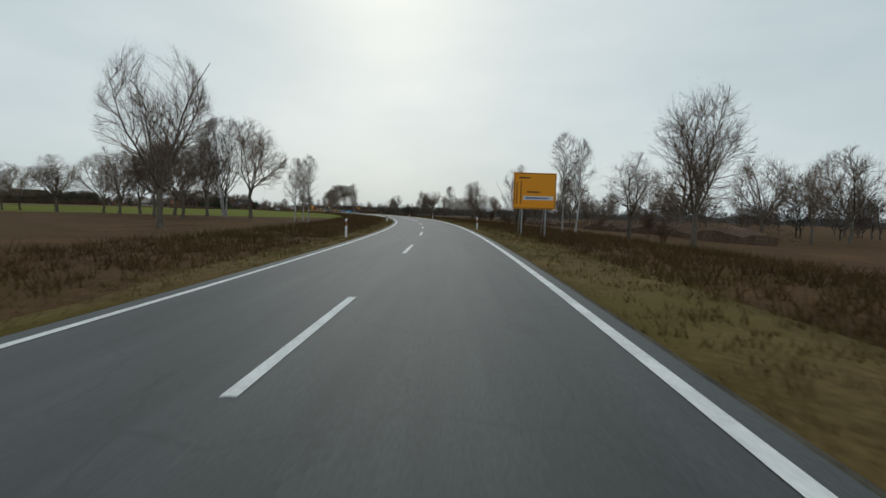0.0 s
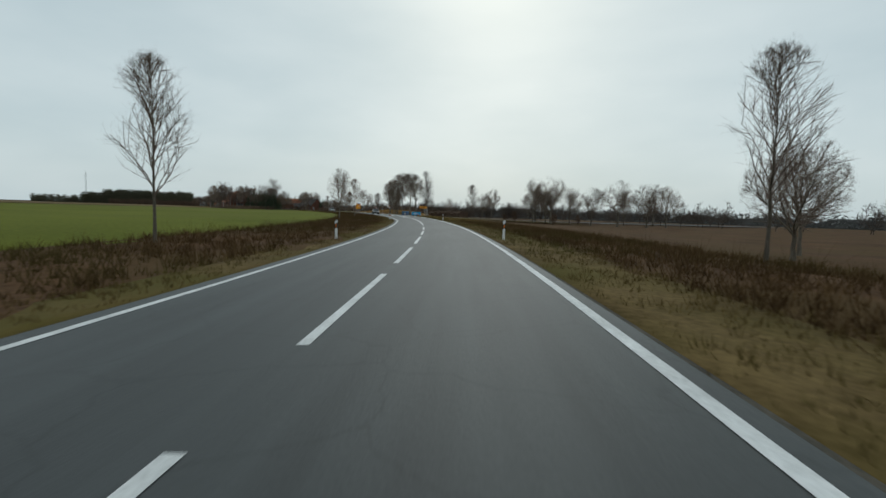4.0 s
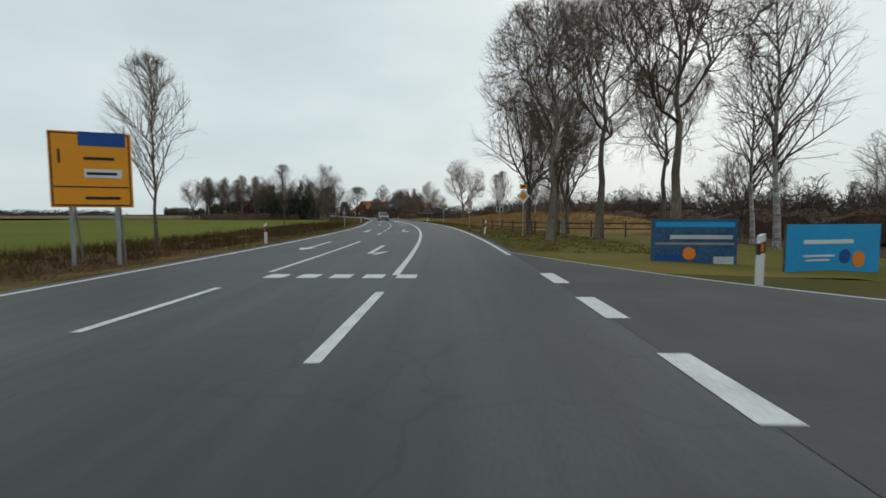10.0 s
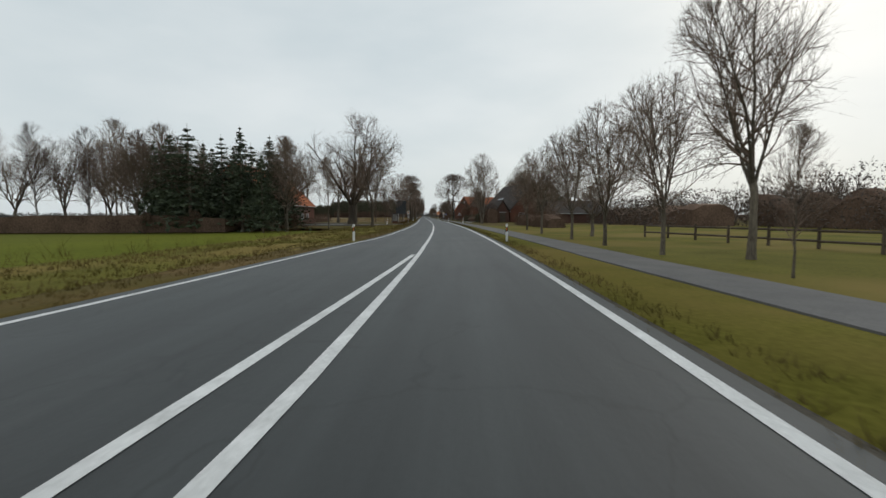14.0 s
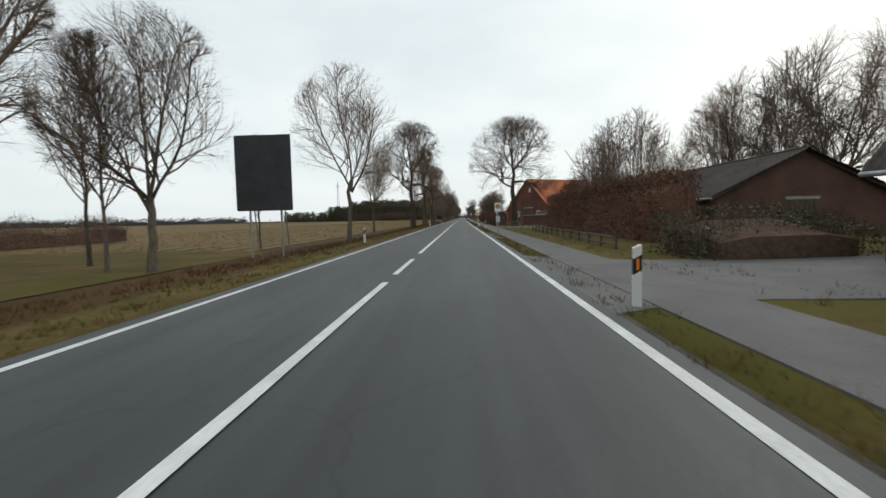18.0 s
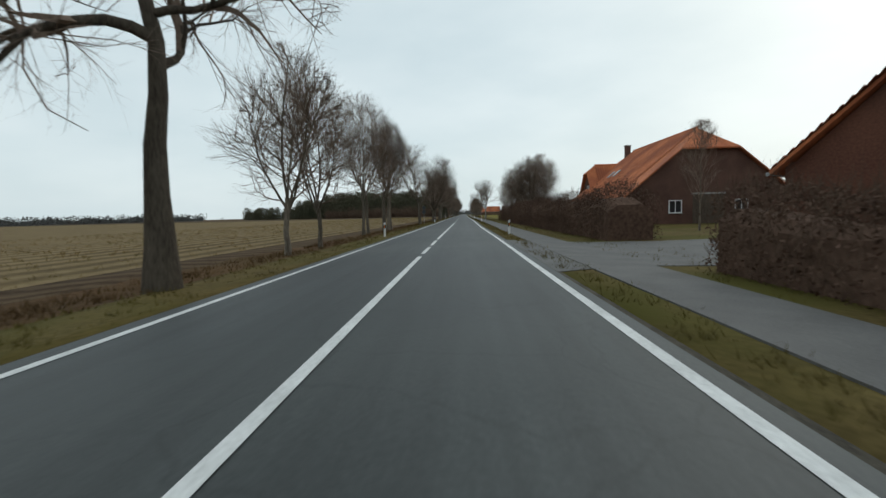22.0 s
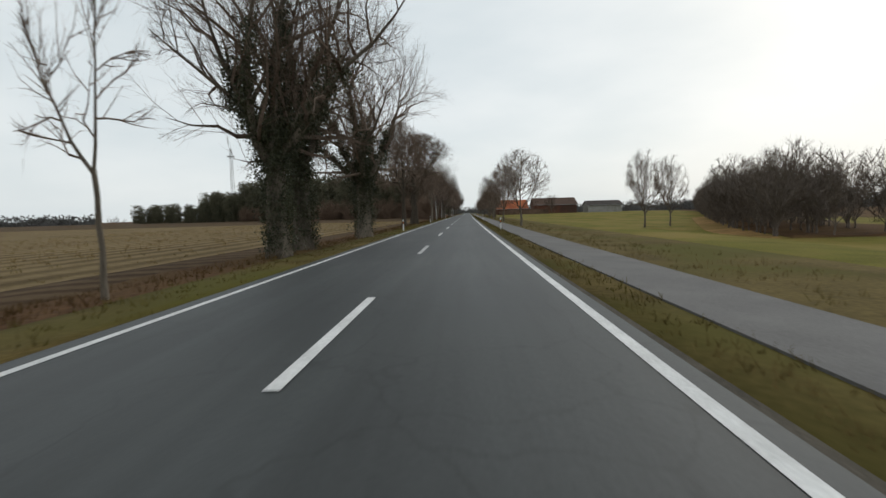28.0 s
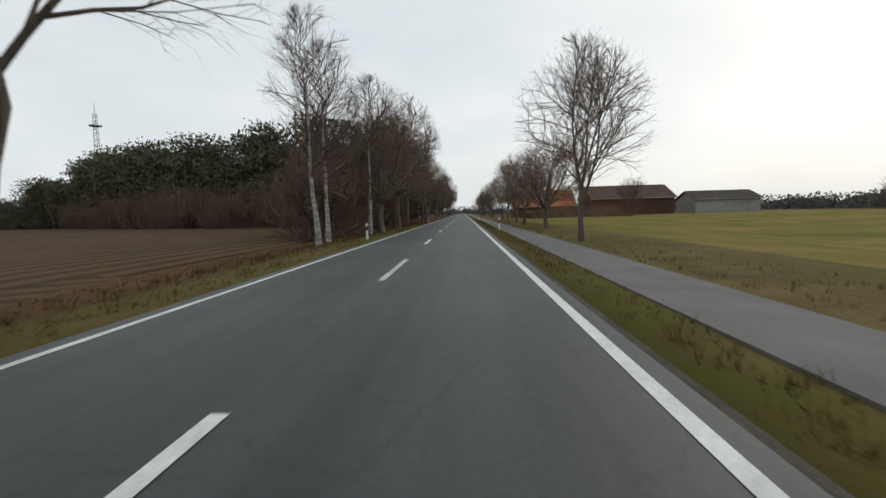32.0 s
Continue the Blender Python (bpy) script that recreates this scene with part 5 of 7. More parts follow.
def window(parent, m, w, h, frame_mat=WHITE, bars=1):
    """A framed window that looks along -y of m, set on a wall."""
    g = Geo()
    for x0, z0, x1, z1 in ((-w / 2, -h / 2, w / 2, -h / 2 + 0.08), (-w / 2, h / 2 - 0.08, w / 2, h / 2), (-w / 2, -h / 2 + 0.08, -w / 2 + 0.08, h / 2 - 0.08), (w / 2 - 0.08, -h / 2 + 0.08, w / 2, h / 2 - 0.08)):
        g.box(x0, -0.06, z0, x1, 0.02, z1)
    for i in range(bars):
        x = -w / 2 + w * (i + 1) / (bars + 1)
        g.box(x - 0.03, -0.05, -h / 2 + 0.08, x + 0.03, 0.01, h / 2 - 0.08)
    win = part("window", g, frame_mat, parent, m=m)
    part("pane", Geo().box(-w / 2 + 0.07, -0.02, -h / 2 + 0.07, w / 2 - 0.07, 0.0, h / 2 - 0.07), GLASS, win)
    part("sill", Geo().box(-w / 2 - 0.06, -0.12, -h / 2 - 0.06, w / 2 + 0.06, 0.0, -h / 2), CONCRETE, win)
    return win


def house(name, m, length, width, eave, ridge, wall_mat, roof_mat, label, category, hip=0.0, over=0.45, windows=(), doors=(), chimneys=(), skylights=()):
    """Ridge along y from 0 to length, x across. A wall is 0 (y = 0), 1 (x = +), 2 (y = length), 3 (x = -)."""
    t = thing(name, m, label, category)
    hw = width / 2
    # walls: two long sides and two gables, each 0.3 thick
    for sx in (-1, 1):
        part("wall", Geo().box(min(sx * hw, sx * (hw - 0.3)), 0, -0.6, max(sx * hw, sx * (hw - 0.3)), length, eave), wall_mat, t)
    for y0 in (0, length - 0.3):
        k = hip
        zt = eave + (ridge - eave) * (1 - k)
        xt = hw * k
        part("gable", Geo().prism([(-hw + 0.3, -0.6), (hw - 0.3, -0.6), (hw - 0.3, eave), (xt * 0.94, zt - 0.08), (-xt * 0.94 - 0.001, zt - 0.08), (-hw + 0.3, eave)], y0, y0 + 0.3), wall_mat, t)
    a = math.atan2(ridge - eave, hw)
    sl = math.hypot(ridge - eave, hw) + over
    ez = eave - over * math.sin(a)
    hy = hip * hw * 0.9
    for sx in (-1, 1):
        g = Geo()
        xe = sx * (hw + over * math.cos(a))
        pts = [(0, hy, ridge), (0, length - hy, ridge), (xe, length + over, ez), (xe, -over, ez)]
        if hip:
            zt = eave + (ridge - eave) * (1 - hip)
            pts = [(0, hy, ridge), (0, length - hy, ridge), (sx * hw * hip, length + over, zt), (xe, length + over, ez), (xe, -over, ez), (sx * hw * hip, -over, zt)]
        n = len(pts)
        g.add([(x, y, z - 0.02) for x, y, z in pts] + [(x, y, z - 0.16) for x, y, z in pts], [tuple(range(n)), tuple(range(2 * n - 1, n - 1, -1))] + [(i, n + i, n + (i + 1) % n, (i + 1) % n) for i in range(n)])
        roof = part("roof", g, roof_mat, t)
        tl = length + 2 * over - 2 * (hy + over if hip else 0)
        y0 = hy if hip else -over
        # tiles, from the ridge down
        base = Matrix.Translation((0, y0 if sx > 0 else y0 + tl, ridge)) @ Matrix.Rotation(radians(90 if sx > 0 else -90), 4, "Z") @ Matrix.Rotation(a, 4, "X")
        tiled_slope(sl, tl, roof_mat, roof, base)
    if hip:
        zt = eave + (ridge - eave) * (1 - hip)
        for y, yt in ((-over, hy), (length + over, length - hy)):
            part("hip_roof", Geo().add([(-hw * hip, y, zt), (hw * hip, y, zt), (0, yt, ridge), (-hw * hip, y, zt - 0.14), (hw * hip, y, zt - 0.14), (0, yt, ridge - 0.14)], [(0, 1, 2), (3, 5, 4), (0, 3, 4, 1), (1, 4, 5, 2), (2, 5, 3, 0)]), roof_mat, t)
    part("ridge_tiles", Geo().tube([(0, hy, ridge + 0.03), (0, length - hy, ridge + 0.03)], [0.13, 0.13], 8), roof_mat, t)
    part("gutter", Geo().tube([(hw + over * math.cos(a), -over, ez - 0.08), (hw + over * math.cos(a), length + over, ez - 0.08)], [0.07, 0.07], 8), STEEL, t)
    part("gutter", Geo().tube([(-hw - over * math.cos(a), -over, ez - 0.08), (-hw - over * math.cos(a), length + over, ez - 0.08)], [0.07, 0.07], 8), STEEL, t)

    def on_wall(wall, u, z):
        return (Matrix.Translation((u, -0.003, z)), Matrix.Translation((hw + 0.003, u, z)) @ Matrix.Rotation(radians(90), 4, "Z"),
                Matrix.Translation((u, length + 0.003, z)) @ Matrix.Rotation(radians(180), 4, "Z"), Matrix.Translation((-hw - 0.003, u, z)) @ Matrix.Rotation(radians(-90), 4, "Z"))[wall]
    for wall, u, z, w, h in windows:
        window(t, on_wall(wall, u, z), w, h)
    for wall, u, w, h, mat in doors:
        d = part("door", Geo().box(-w / 2, -0.05, -0.3, w / 2, 0.02, h), mat, t, m=on_wall(wall, u, 0))
        for x in np.arange(-w / 2 + 0.15, w / 2 - 0.05, 0.25):
            part("board", Geo().box(x, -0.07, -0.25, x + 0.21, -0.05, h - 0.05), mat, d)
        part("door_frame", Geo().box(-w / 2 - 0.12, -0.06, h, w / 2 + 0.12, 0.01, h + 0.16), CONCRETE, d)
    for y, x in chimneys:
        zc = ridge - (ridge - eave) * abs(x) / hw
        c = part("chimney", Geo().box(x - 0.3, y - 0.35, zc - 0.5, x + 0.3, y + 0.35, zc + 1.2), BRICK_DARK, t)
        part("cap", Geo().box(x - 0.37, y - 0.42, zc + 1.2, x + 0.37, y + 0.42, zc + 1.3), CONCRETE, c)
    for sx, y, k, w, h in skylights:
        b = Matrix.Translation((sx * hw * k, y, ridge - (ridge - eave) * k + 0.1)) @ Matrix.Rotation(radians(90 * sx), 4, "Z") @ Matrix.Rotation(a, 4, "X")
        sk = part("skylight", Geo().box(-w / 2, -h / 2, 0, w / 2, h / 2, 0.08), STEEL, t, m=b)
        part("pane", Geo().box(-w / 2 + 0.07, -h / 2 + 0.07, 0.08, w / 2 - 0.07, h / 2 - 0.07, 0.1), LAMP_GLASS, sk)
    return t


# red-roofed barn at the left, behind the old lime
house("barn", put(423, -33.5, -0.2), 27, 13, 3.9, 10.2, BRICK, TILE, "brick barn with a bright orange tiled roof", "barn",
      windows=[(1, 21, 1.5, 1.4, 1.1), (1, 17, 1.5, 1.4, 1.1), (2, -2, 1.5, 1.2, 1.1), (0, 0, 4.6, 0.9, 0.9)], doors=[(1, 8, 2.6, 2.4, TIMBER)])
# dark-roofed farmhouse at the right
house("farmhouse", put(441.7, 19.6, -0.1, 12), 16.7, 10.5, 2.7, 7.95, BRICK, TILE_DARK, "red brick farmhouse with a steep dark roof", "house",
      windows=[(0, -2.8, 1.3, 1.2, 1.2), (0, 2.6, 1.3, 1.2, 1.2), (3, 3.0, 1.2, 1.3, 1.1), (3, 14, 1.2, 1.3, 1.1)], doors=[(3, 7, 1.1, 2.1, TIMBER)],
      chimneys=[(7.2, 0.2)], skylights=[(-1, 9.8, 0.6, 0.6, 0.95), (-1, 11.5, 0.6, 0.6, 0.95)])
house("porch", put(438.6, 12.6, -0.1, 4), 6.5, 2.7, 2.5, 4.4, BRICK_DARK, TILE_DARK, "small gabled porch of the farmhouse", "porch", over=0.3, doors=[(0, 0, 1.1, 2.0, TIMBER)])
# the long low shed behind the brown hedge
house("cowshed", put(471, 18.7, -0.2), 21, 9.4, 2.5, 4.8, BRICK_DARK, TILE_DARK, "long low brick cowshed with a dark roof", "shed", windows=[(3, 4, 1.3, 1.2, 0.7), (3, 9, 1.3, 1.2, 0.7), (3, 14, 1.3, 1.2, 0.7)], doors=[(0, 0, 1.6, 2.1, TIMBER)])
# low brick barn with a dark roof, its gable towards the yard
house("cattle_barn", put(531.5, 24.6, -0.2), 17, 15.8, 2.0, 6.1, BRICK_DARK, TILE_DARK, "low wide brick cattle barn with a dark roof", "barn",
      windows=[(3, 3, 1.3, 1.6, 0.6), (3, 7, 1.3, 1.6, 0.6), (3, 11, 1.3, 1.6, 0.6)], doors=[(0, 0.5, 3.4, 2.9, TIMBER)], skylights=[(-1, 3, 0.5, 1.0, 0.5), (-1, 6, 0.5, 1.0, 0.5), (-1, 9, 0.5, 1.0, 0.5)])
# the great barn, its gable towards the road
house("great_barn", put(551.5, 15.0, -0.2, -58), 40, 15, 3.0, 9.6, BRICK, TILE, "great brick barn with an orange pantile roof", "barn",
      windows=[(0, 0.6, 7.2, 0.5, 0.9), (0, -3.5, 2.0, 1.2, 1.2), (0, 3.5, 2.0, 1.2, 1.2)], doors=[(0, 0, 3.2, 3.2, TIMBER)])
# the half-hipped farmhouse with the brown and red roof
house("hall_house", put(586, 22.5, -0.2), 22, 15, 3.0, 9.25, BRICK_DARK, TILE, "long brick farmhouse with a half-hipped weathered tile roof", "house", hip=0.35,
      windows=[(0, -3, 1.7, 1.2, 1.2), (0, 3, 1.7, 1.2, 1.2), (3, 4, 1.6, 1.2, 1.2), (3, 9, 1.6, 1.2, 1.2), (3, 15, 1.6, 1.2, 1.2)], doors=[(0, 0, 2.8, 2.8, TIMBER)],
      chimneys=[(20.5, -0.5)], skylights=[(-1, 13.5, 0.55, 0.7, 1.1), (-1, 15.6, 0.55, 0.7, 1.1)])
house("annexe", put(606.5, 16.8, -0.2, -90), 9, 6.0, 4.0, 7.6, BRICK, TILE, "small brick cross wing with a red tiled roof", "house", hip=0.3, windows=[(0, 0, 4.4, 1.0, 1.0), (0, 0, 1.7, 1.4, 1.2)])
house("back_barn", put(590, 40, -0.2, -90), 30, 12, 3.2, 9.3, BRICK, TILE, "brick barn with an orange tiled roof and two vents", "barn", chimneys=[(6, 0.5), (12, 0.5)])
# the farm across the pasture
house("brick_barn", put(884, 27.5, -0.2, -90), 17, 12, 3.8, 6.4, BRICK, TILE_BROWN, "long brick barn across the pasture", "barn",
      windows=[(3, 3, 1.9, 1.4, 0.9), (3, 14, 1.9, 1.4, 0.9)], doors=[(3, 7, 2.6, 3.0, DOOR_BLUE), (3, 10.5, 2.2, 2.7, BLACK)])
house("machine_shed", put(884, 49.5, -0.2, -90), 13.5, 9, 3.2, 4.8, CONCRETE, TILE_DARK, "low grey machine shed with a green door", "shed", doors=[(3, 5, 2.8, 2.9, DOOR_GREEN), (3, 9.5, 2.8, 2.9, BLACK)])
house("farmhouse", put(890, 12.5, -0.2, -90), 13, 9, 2.8, 6.2, BRICK, TILE, "brick farmhouse with a red tiled roof behind bare trees", "house", windows=[(3, 4, 1.6, 1.2, 1.2), (3, 10, 1.6, 1.2, 1.2)])
# the hamlet's other house
house("cottage", put(430, 19.5, -0.2, -90), 9.5, 8, 2.0, 3.9, BRICK_DARK, TILE_DARK, "low brick outbuilding with a dark roof", "house", windows=[(3, 2.5, 1.2, 1.0, 0.9), (3, 6.5, 1.2, 1.0, 0.9)])
# brick wall pieces and shelter beside the cattle barn
w = thing("yard_wall", put(517, 9.6, -0.1), "low brick yard wall with a concrete coping", "wall")
part("wall", Geo().box(-0.15, 0, -0.3, 0.15, 3.2, 1.55), BRICK, w)
part("wall", Geo().box(0.15, 0, -0.3, 5.5, 0.3, 1.55), BRICK_DARK, w)
part("coping", Geo().box(-0.25, -0.1, 1.55, 5.6, 0.4, 1.66), CONCRETE, w)

# ---- forecourts ----
def yard(name, s0, s1, d0, d1, label, flare=1.5):
    def place(k, u):
        mid, half = (s0 + s1) / 2, (s1 - s0) / 2 + flare * (1 - min(1, k * 3)) ** 2
        return at(mid + (u - 0.5) * 2 * half, d0 + (d1 - d0) * k, -0.6 if u < 0 or u > 1 else -0.002 - (0.12 * min(1, 4 * k) if d1 < 0 else 0))
    solid(name, grid([0, 0.08, 0.16, 0.25, 0.35, 0.6, 1], [-0.01, 0, 0.25, 0.5, 0.75, 1, 1.01], place), PAVING, label, "yard", kind="structure")


yard("yard_1", 452, 459, EDGE + 0.25, 14, "paved farm entrance that crosses the cycle path")
yard("yard_2", 504.5, 510.5, EDGE + 0.25, 26, "paved farmyard entrance that crosses the cycle path", 0.9)
yard("yard_3", 553, 563, EDGE + 0.25, 13, "paved farm entrance that crosses the cycle path")
yard("yard_4", 425, 432, left_edge(428) - 0.3, -26, "paved yard beside the bus stop")
solid("yard_5", grid([-0.02, 0, 0.25, 0.5, 0.75, 1, 1.02], [-0.02, 0, 0.25, 0.5, 0.75, 1, 1.02], lambda k, u: at(430 + 21 * u - 3 * k, -26.5 + (13 - 5 * u) * k, -0.124 if 0 <= k <= 1 and 0 <= u <= 1 else -0.6)), GRIT, "grey gravel yard behind the bus shelter", "yard", kind="structure")
yard("bus_bay", 474, 484, EDGE + 0.25, 2.7, "paved strip at the bus stop", 0.4)


# ---- signs and posts ----
def bars(parent, rows, x0, z, mat, y, h=0.12, gap=0.26):
    """Lines of writing that cannot be read, as plain bars."""
    for i, wdt in enumerate(rows):
        part("lettering", Geo().box(x0, y - 0.006, z - i * gap - h, x0 + wdt, y, z - i * gap), mat, parent)


def frame_bars(parent, w, h, z, mat, y, t=0.03, inset=0.04):
    g = Geo()
    a, b, c, d = -w / 2 + inset, w / 2 - inset, z + inset, z + h - inset
    for q in ((a, c, b, c + t), (a, d - t, b, d), (a, c + t, a + t, d - t), (b - t, c + t, b, d - t)):
        g.box(q[0], y - 0.006, q[1], q[2], y, q[3])
    part("border", g, mat, parent)


def direction_sign(s, d, w, h, z, turn, label, facing=True, rows=(), strip_mat=None):
    t = thing("direction_sign", put(s, d, -0.25, turn), label, "road sign")
    panel = part("panel", bevelled(Geo().box(-w / 2, -0.03, z, w / 2, 0.03, z + h), "panel", YELLOW if facing else SIGN_BACK, 0.02), None, t)
    for x in (-w * 0.28, w * 0.28):
        part("post", Geo().tube([(x, 0.09, -0.2), (x, 0.09, z + h - 0.15)], [0.05, 0.05], 8), STEEL, t)
        part("brace", Geo().tube([(x, 1.0, 0), (x, 0.1, z + h * 0.55)], [0.03, 0.03], 6), STEEL, t)
    if facing:
        frame_bars(panel, w, h, z, BLACK, -0.03)
        for x, z0, wd, hg, mat in rows:
            part("marking", Geo().box(x, -0.04, z + z0, x + wd, -0.031, z + z0 + hg), mat, panel)
    else:
        for k in range(3):
            part("rail", Geo().box(-w / 2 + 0.05, 0.031, z + h * (0.2 + 0.3 * k), w / 2 - 0.05, 0.06, z + h * (0.2 + 0.3 * k) + 0.05), STEEL, panel)
    return t


direction_sign(29, 5.4, 2.65, 2.2, 1.75, 4, "large yellow direction sign with a white place-name strip",
               rows=[(-1.15, 0.3, 0.05, 1.3, BLACK), (-0.9, 0.3, 0.05, 1.4, BLACK), (-0.7, 0.55, 1.85, 0.24, WHITE), (-0.6, 0.62, 1.5, 0.09, SIGN_BLUE), (-0.5, 1.0, 0.8, 0.07, BLACK), (-1.0, 1.85, 0.7, 0.07, BLACK)])
direction_sign(263.6, -9.3, 1.75, 1.9, 1.72, 25, "yellow direction sign with a blue route strip",
               rows=[(-0.25, 1.55, 1.0, 0.35, SIGN_BLUE), (-0.15, 0.75, 0.8, 0.22, WHITE), (-0.1, 0.82, 0.65, 0.07, BLACK), (-0.78, 0.5, 1.56, 0.03, BLACK), (-0.15, 1.2, 0.65, 0.07, BLACK), (-0.15, 0.2, 0.75, 0.07, BLACK), (-0.68, 1.1, 0.05, 0.35, BLACK)])
direction_sign(464.8, -8.6, 2.5, 3.3, 2.1, 0, "back of a large direction sign, dark grey, on steel struts", False)
direction_sign(413, -36, 4.0, 1.6, 1.4, 0, "back of a wide sign at the field's edge", False)
t = thing("arrow_signpost", put(234.1, 6.5, -0.2), "yellow arrow-shaped signpost on a steel pole", "road sign")
ar = part("arrow_panel", Geo().prism([(-1.05, 2.35), (0.95, 2.3), (1.2, 2.62), (0.95, 2.92), (-1.05, 2.97)], -0.03, 0.03), YELLOW, t)
part("border", Geo().box(-1.0, -0.037, 2.40, 0.92, -0.031, 2.43).box(-1.0, -0.037, 2.88, 0.92, -0.031, 2.91), BLACK, ar)
part("lettering", Geo().box(-0.7, -0.037, 2.56, 0.6, -0.031, 2.72), BLACK, ar)
part("pole", Geo().tube([(0.45, 0.08, -0.1), (0.45, 0.08, 2.9)], [0.05, 0.05], 8), STEEL, t)


def poster(s, d, w, h, z, turn, mat, label, spots):
    t = thing("poster_board", put(s, d, z, turn), label, "billboard")
    b = part("board", Geo().box(-w / 2, -0.02, 0.12, w / 2, 0.02, 0.12 + h), mat, t)
    for x in (-w / 2 + 0.05, w / 2 - 0.05):
        part("stake", Geo().box(x - 0.04, 0.02, -0.4, x + 0.04, 0.1, 0.12 + h), TIMBER, t)
    for kind, x, zz, a, c, m in spots:
        g = Geo().disc(x, -0.026, zz, a, 0.01) if kind == "o" else Geo().box(x, -0.031, zz, x + a, -0.021, zz + c)
        part("emblem" if kind == "o" else "lettering", g, m, b)


poster(265.5, 11.2, 3.6, 1.55, -0.66, 15, BLUE, "bright blue event poster board on stakes",
       [("b", -1.2, 1.1, 1.9, 0.12, WHITE), ("b", -1.2, 0.72, 1.2, 0.06, WHITE), ("b", -1.1, 0.6, 0.9, 0.05, WHITE), ("b", -1.2, 0.25, 0.5, 0.05, WHITE), ("o", 0.95, 0.62, 0.25, 0, ORANGE), ("o", 0.4, 0.72, 0.22, 0, SIGN_BLUE)])
poster(266.5, 7.6, 2.6, 1.5, -0.46, -5, BLUE_DARK, "dark blue printed event banner on stakes",
       [("b", -0.75, 0.98, 1.9, 0.13, PALE), ("b", -1.2, 1.36, 2.4, 0.16, BLUE), ("b", -1.2, 0.80, 2.4, 0.07, CONCRETE), ("o", -0.15, 0.52, 0.2, 0, ORANGE), ("b", 0.6, 0.17, 0.6, 0.26, PALE), ("b", -1.2, 0.18, 0.8, 0.3, SIGN_BLUE)])


def pole(parent, top, y=0.05, r=0.035):
    part("pole", Geo().tube([(0, y, -0.3), (0, y, top)], [r, r], 8), STEEL, parent)


def round_sign(s, d, plates, label, turn=0, top=2.6, diameter=0.6):
    """plates: from the top down, each 'limit', 'overtake', 'end', 'back' or 'cycle'."""
    t = thing("traffic_sign", put(s, d, -0.15, turn), label, "traffic sign")
    pole(t, top + 0.15)
    for i, p in enumerate(plates):
        z = top + 0.0 - i * (diameter + 0.06) - diameter / 2 + 0.15
        r = diameter / 2
        base = {"limit": RED, "overtake": RED, "end": WHITE, "back": SIGN_BACK, "cycle": SIGN_BLUE, "arrow": SIGN_BLUE}[p]
        disc = part("disc", Geo().disc(0, 0, z, r, 0.02, 28), base, t)
        if p in ("limit", "overtake"):
            part("field", Geo().disc(0, -0.013, z, r * 0.78, 0.008, 28), WHITE, disc)
        if p == "limit":
            c = bpy.data.curves.new("number", "FONT")
            c.body, c.size, c.align_x, c.align_y, c.extrude = "70", 0.34, "CENTER", "CENTER", 0.002
            tmp = bpy.data.objects.new("number", c)
            me = bpy.data.meshes.new_from_object(tmp)
            bpy.data.objects.remove(tmp)
            me.materials.clear()
            me.materials.append(BLACK)
            part("number", me, None, disc, "black figures 70", m=Matrix.Translation((0, -0.02, z)) @ Matrix.Rotation(radians(90), 4, "X"))
        if p == "overtake":
            part("symbol", Geo().box(-0.16, -0.022, z - 0.06, -0.02, -0.017, z + 0.05), RED, disc)
            part("symbol", Geo().box(0.02, -0.022, z - 0.06, 0.17, -0.017, z + 0.06), BLACK, disc)
        if p == "end":
            for k in range(5):
                part("stripe", Geo().box(-0.26, -0.016, -0.008, 0.26, -0.011, 0.008), BLACK, disc, m=Matrix.Translation((0, 0, z)) @ Matrix.Rotation(radians(-42), 4, "Y") @ Matrix.Translation((0, 0, (k - 2) * 0.035)))
        if p == "cycle":
            part("symbol", Geo().box(-0.1, -0.016, z + 0.03, 0.1, -0.011, z + 0.16).box(-0.03, -0.016, z - 0.18, 0.03, -0.011, z + 0.0), WHITE, disc)
        if p == "arrow":
            part("symbol", Geo().prism([(-0.1, z + 0.18), (-0.04, z + 0.2), (0.1, z - 0.04), (0.17, z), (0.16, z - 0.2), (-0.02, z - 0.12), (0.04, z - 0.08)], -0.017, -0.011), WHITE, disc)
    return t


round_sign(296.2, 3.35, ["limit", "overtake"], "speed limit 70 above a no-overtaking sign on one pole")
round_sign(298.6, -8.6, ["back"], "back of a round traffic sign on a grey pole", top=2.5)
round_sign(620.5, -6.9, ["back", "back"], "backs of two round traffic signs on one pole", top=2.8)
round_sign(618.6, 3.3, ["end"], "white sign that ends all restrictions", top=2.7, diameter=0.62)
round_sign(514, 5.2, ["cycle"], "blue cycle path sign with a small plate", top=2.15, diameter=0.5)
round_sign(256.3, 5.9, ["arrow"], "round blue arrow sign low on a post", turn=-25, top=0.95, diameter=0.6)


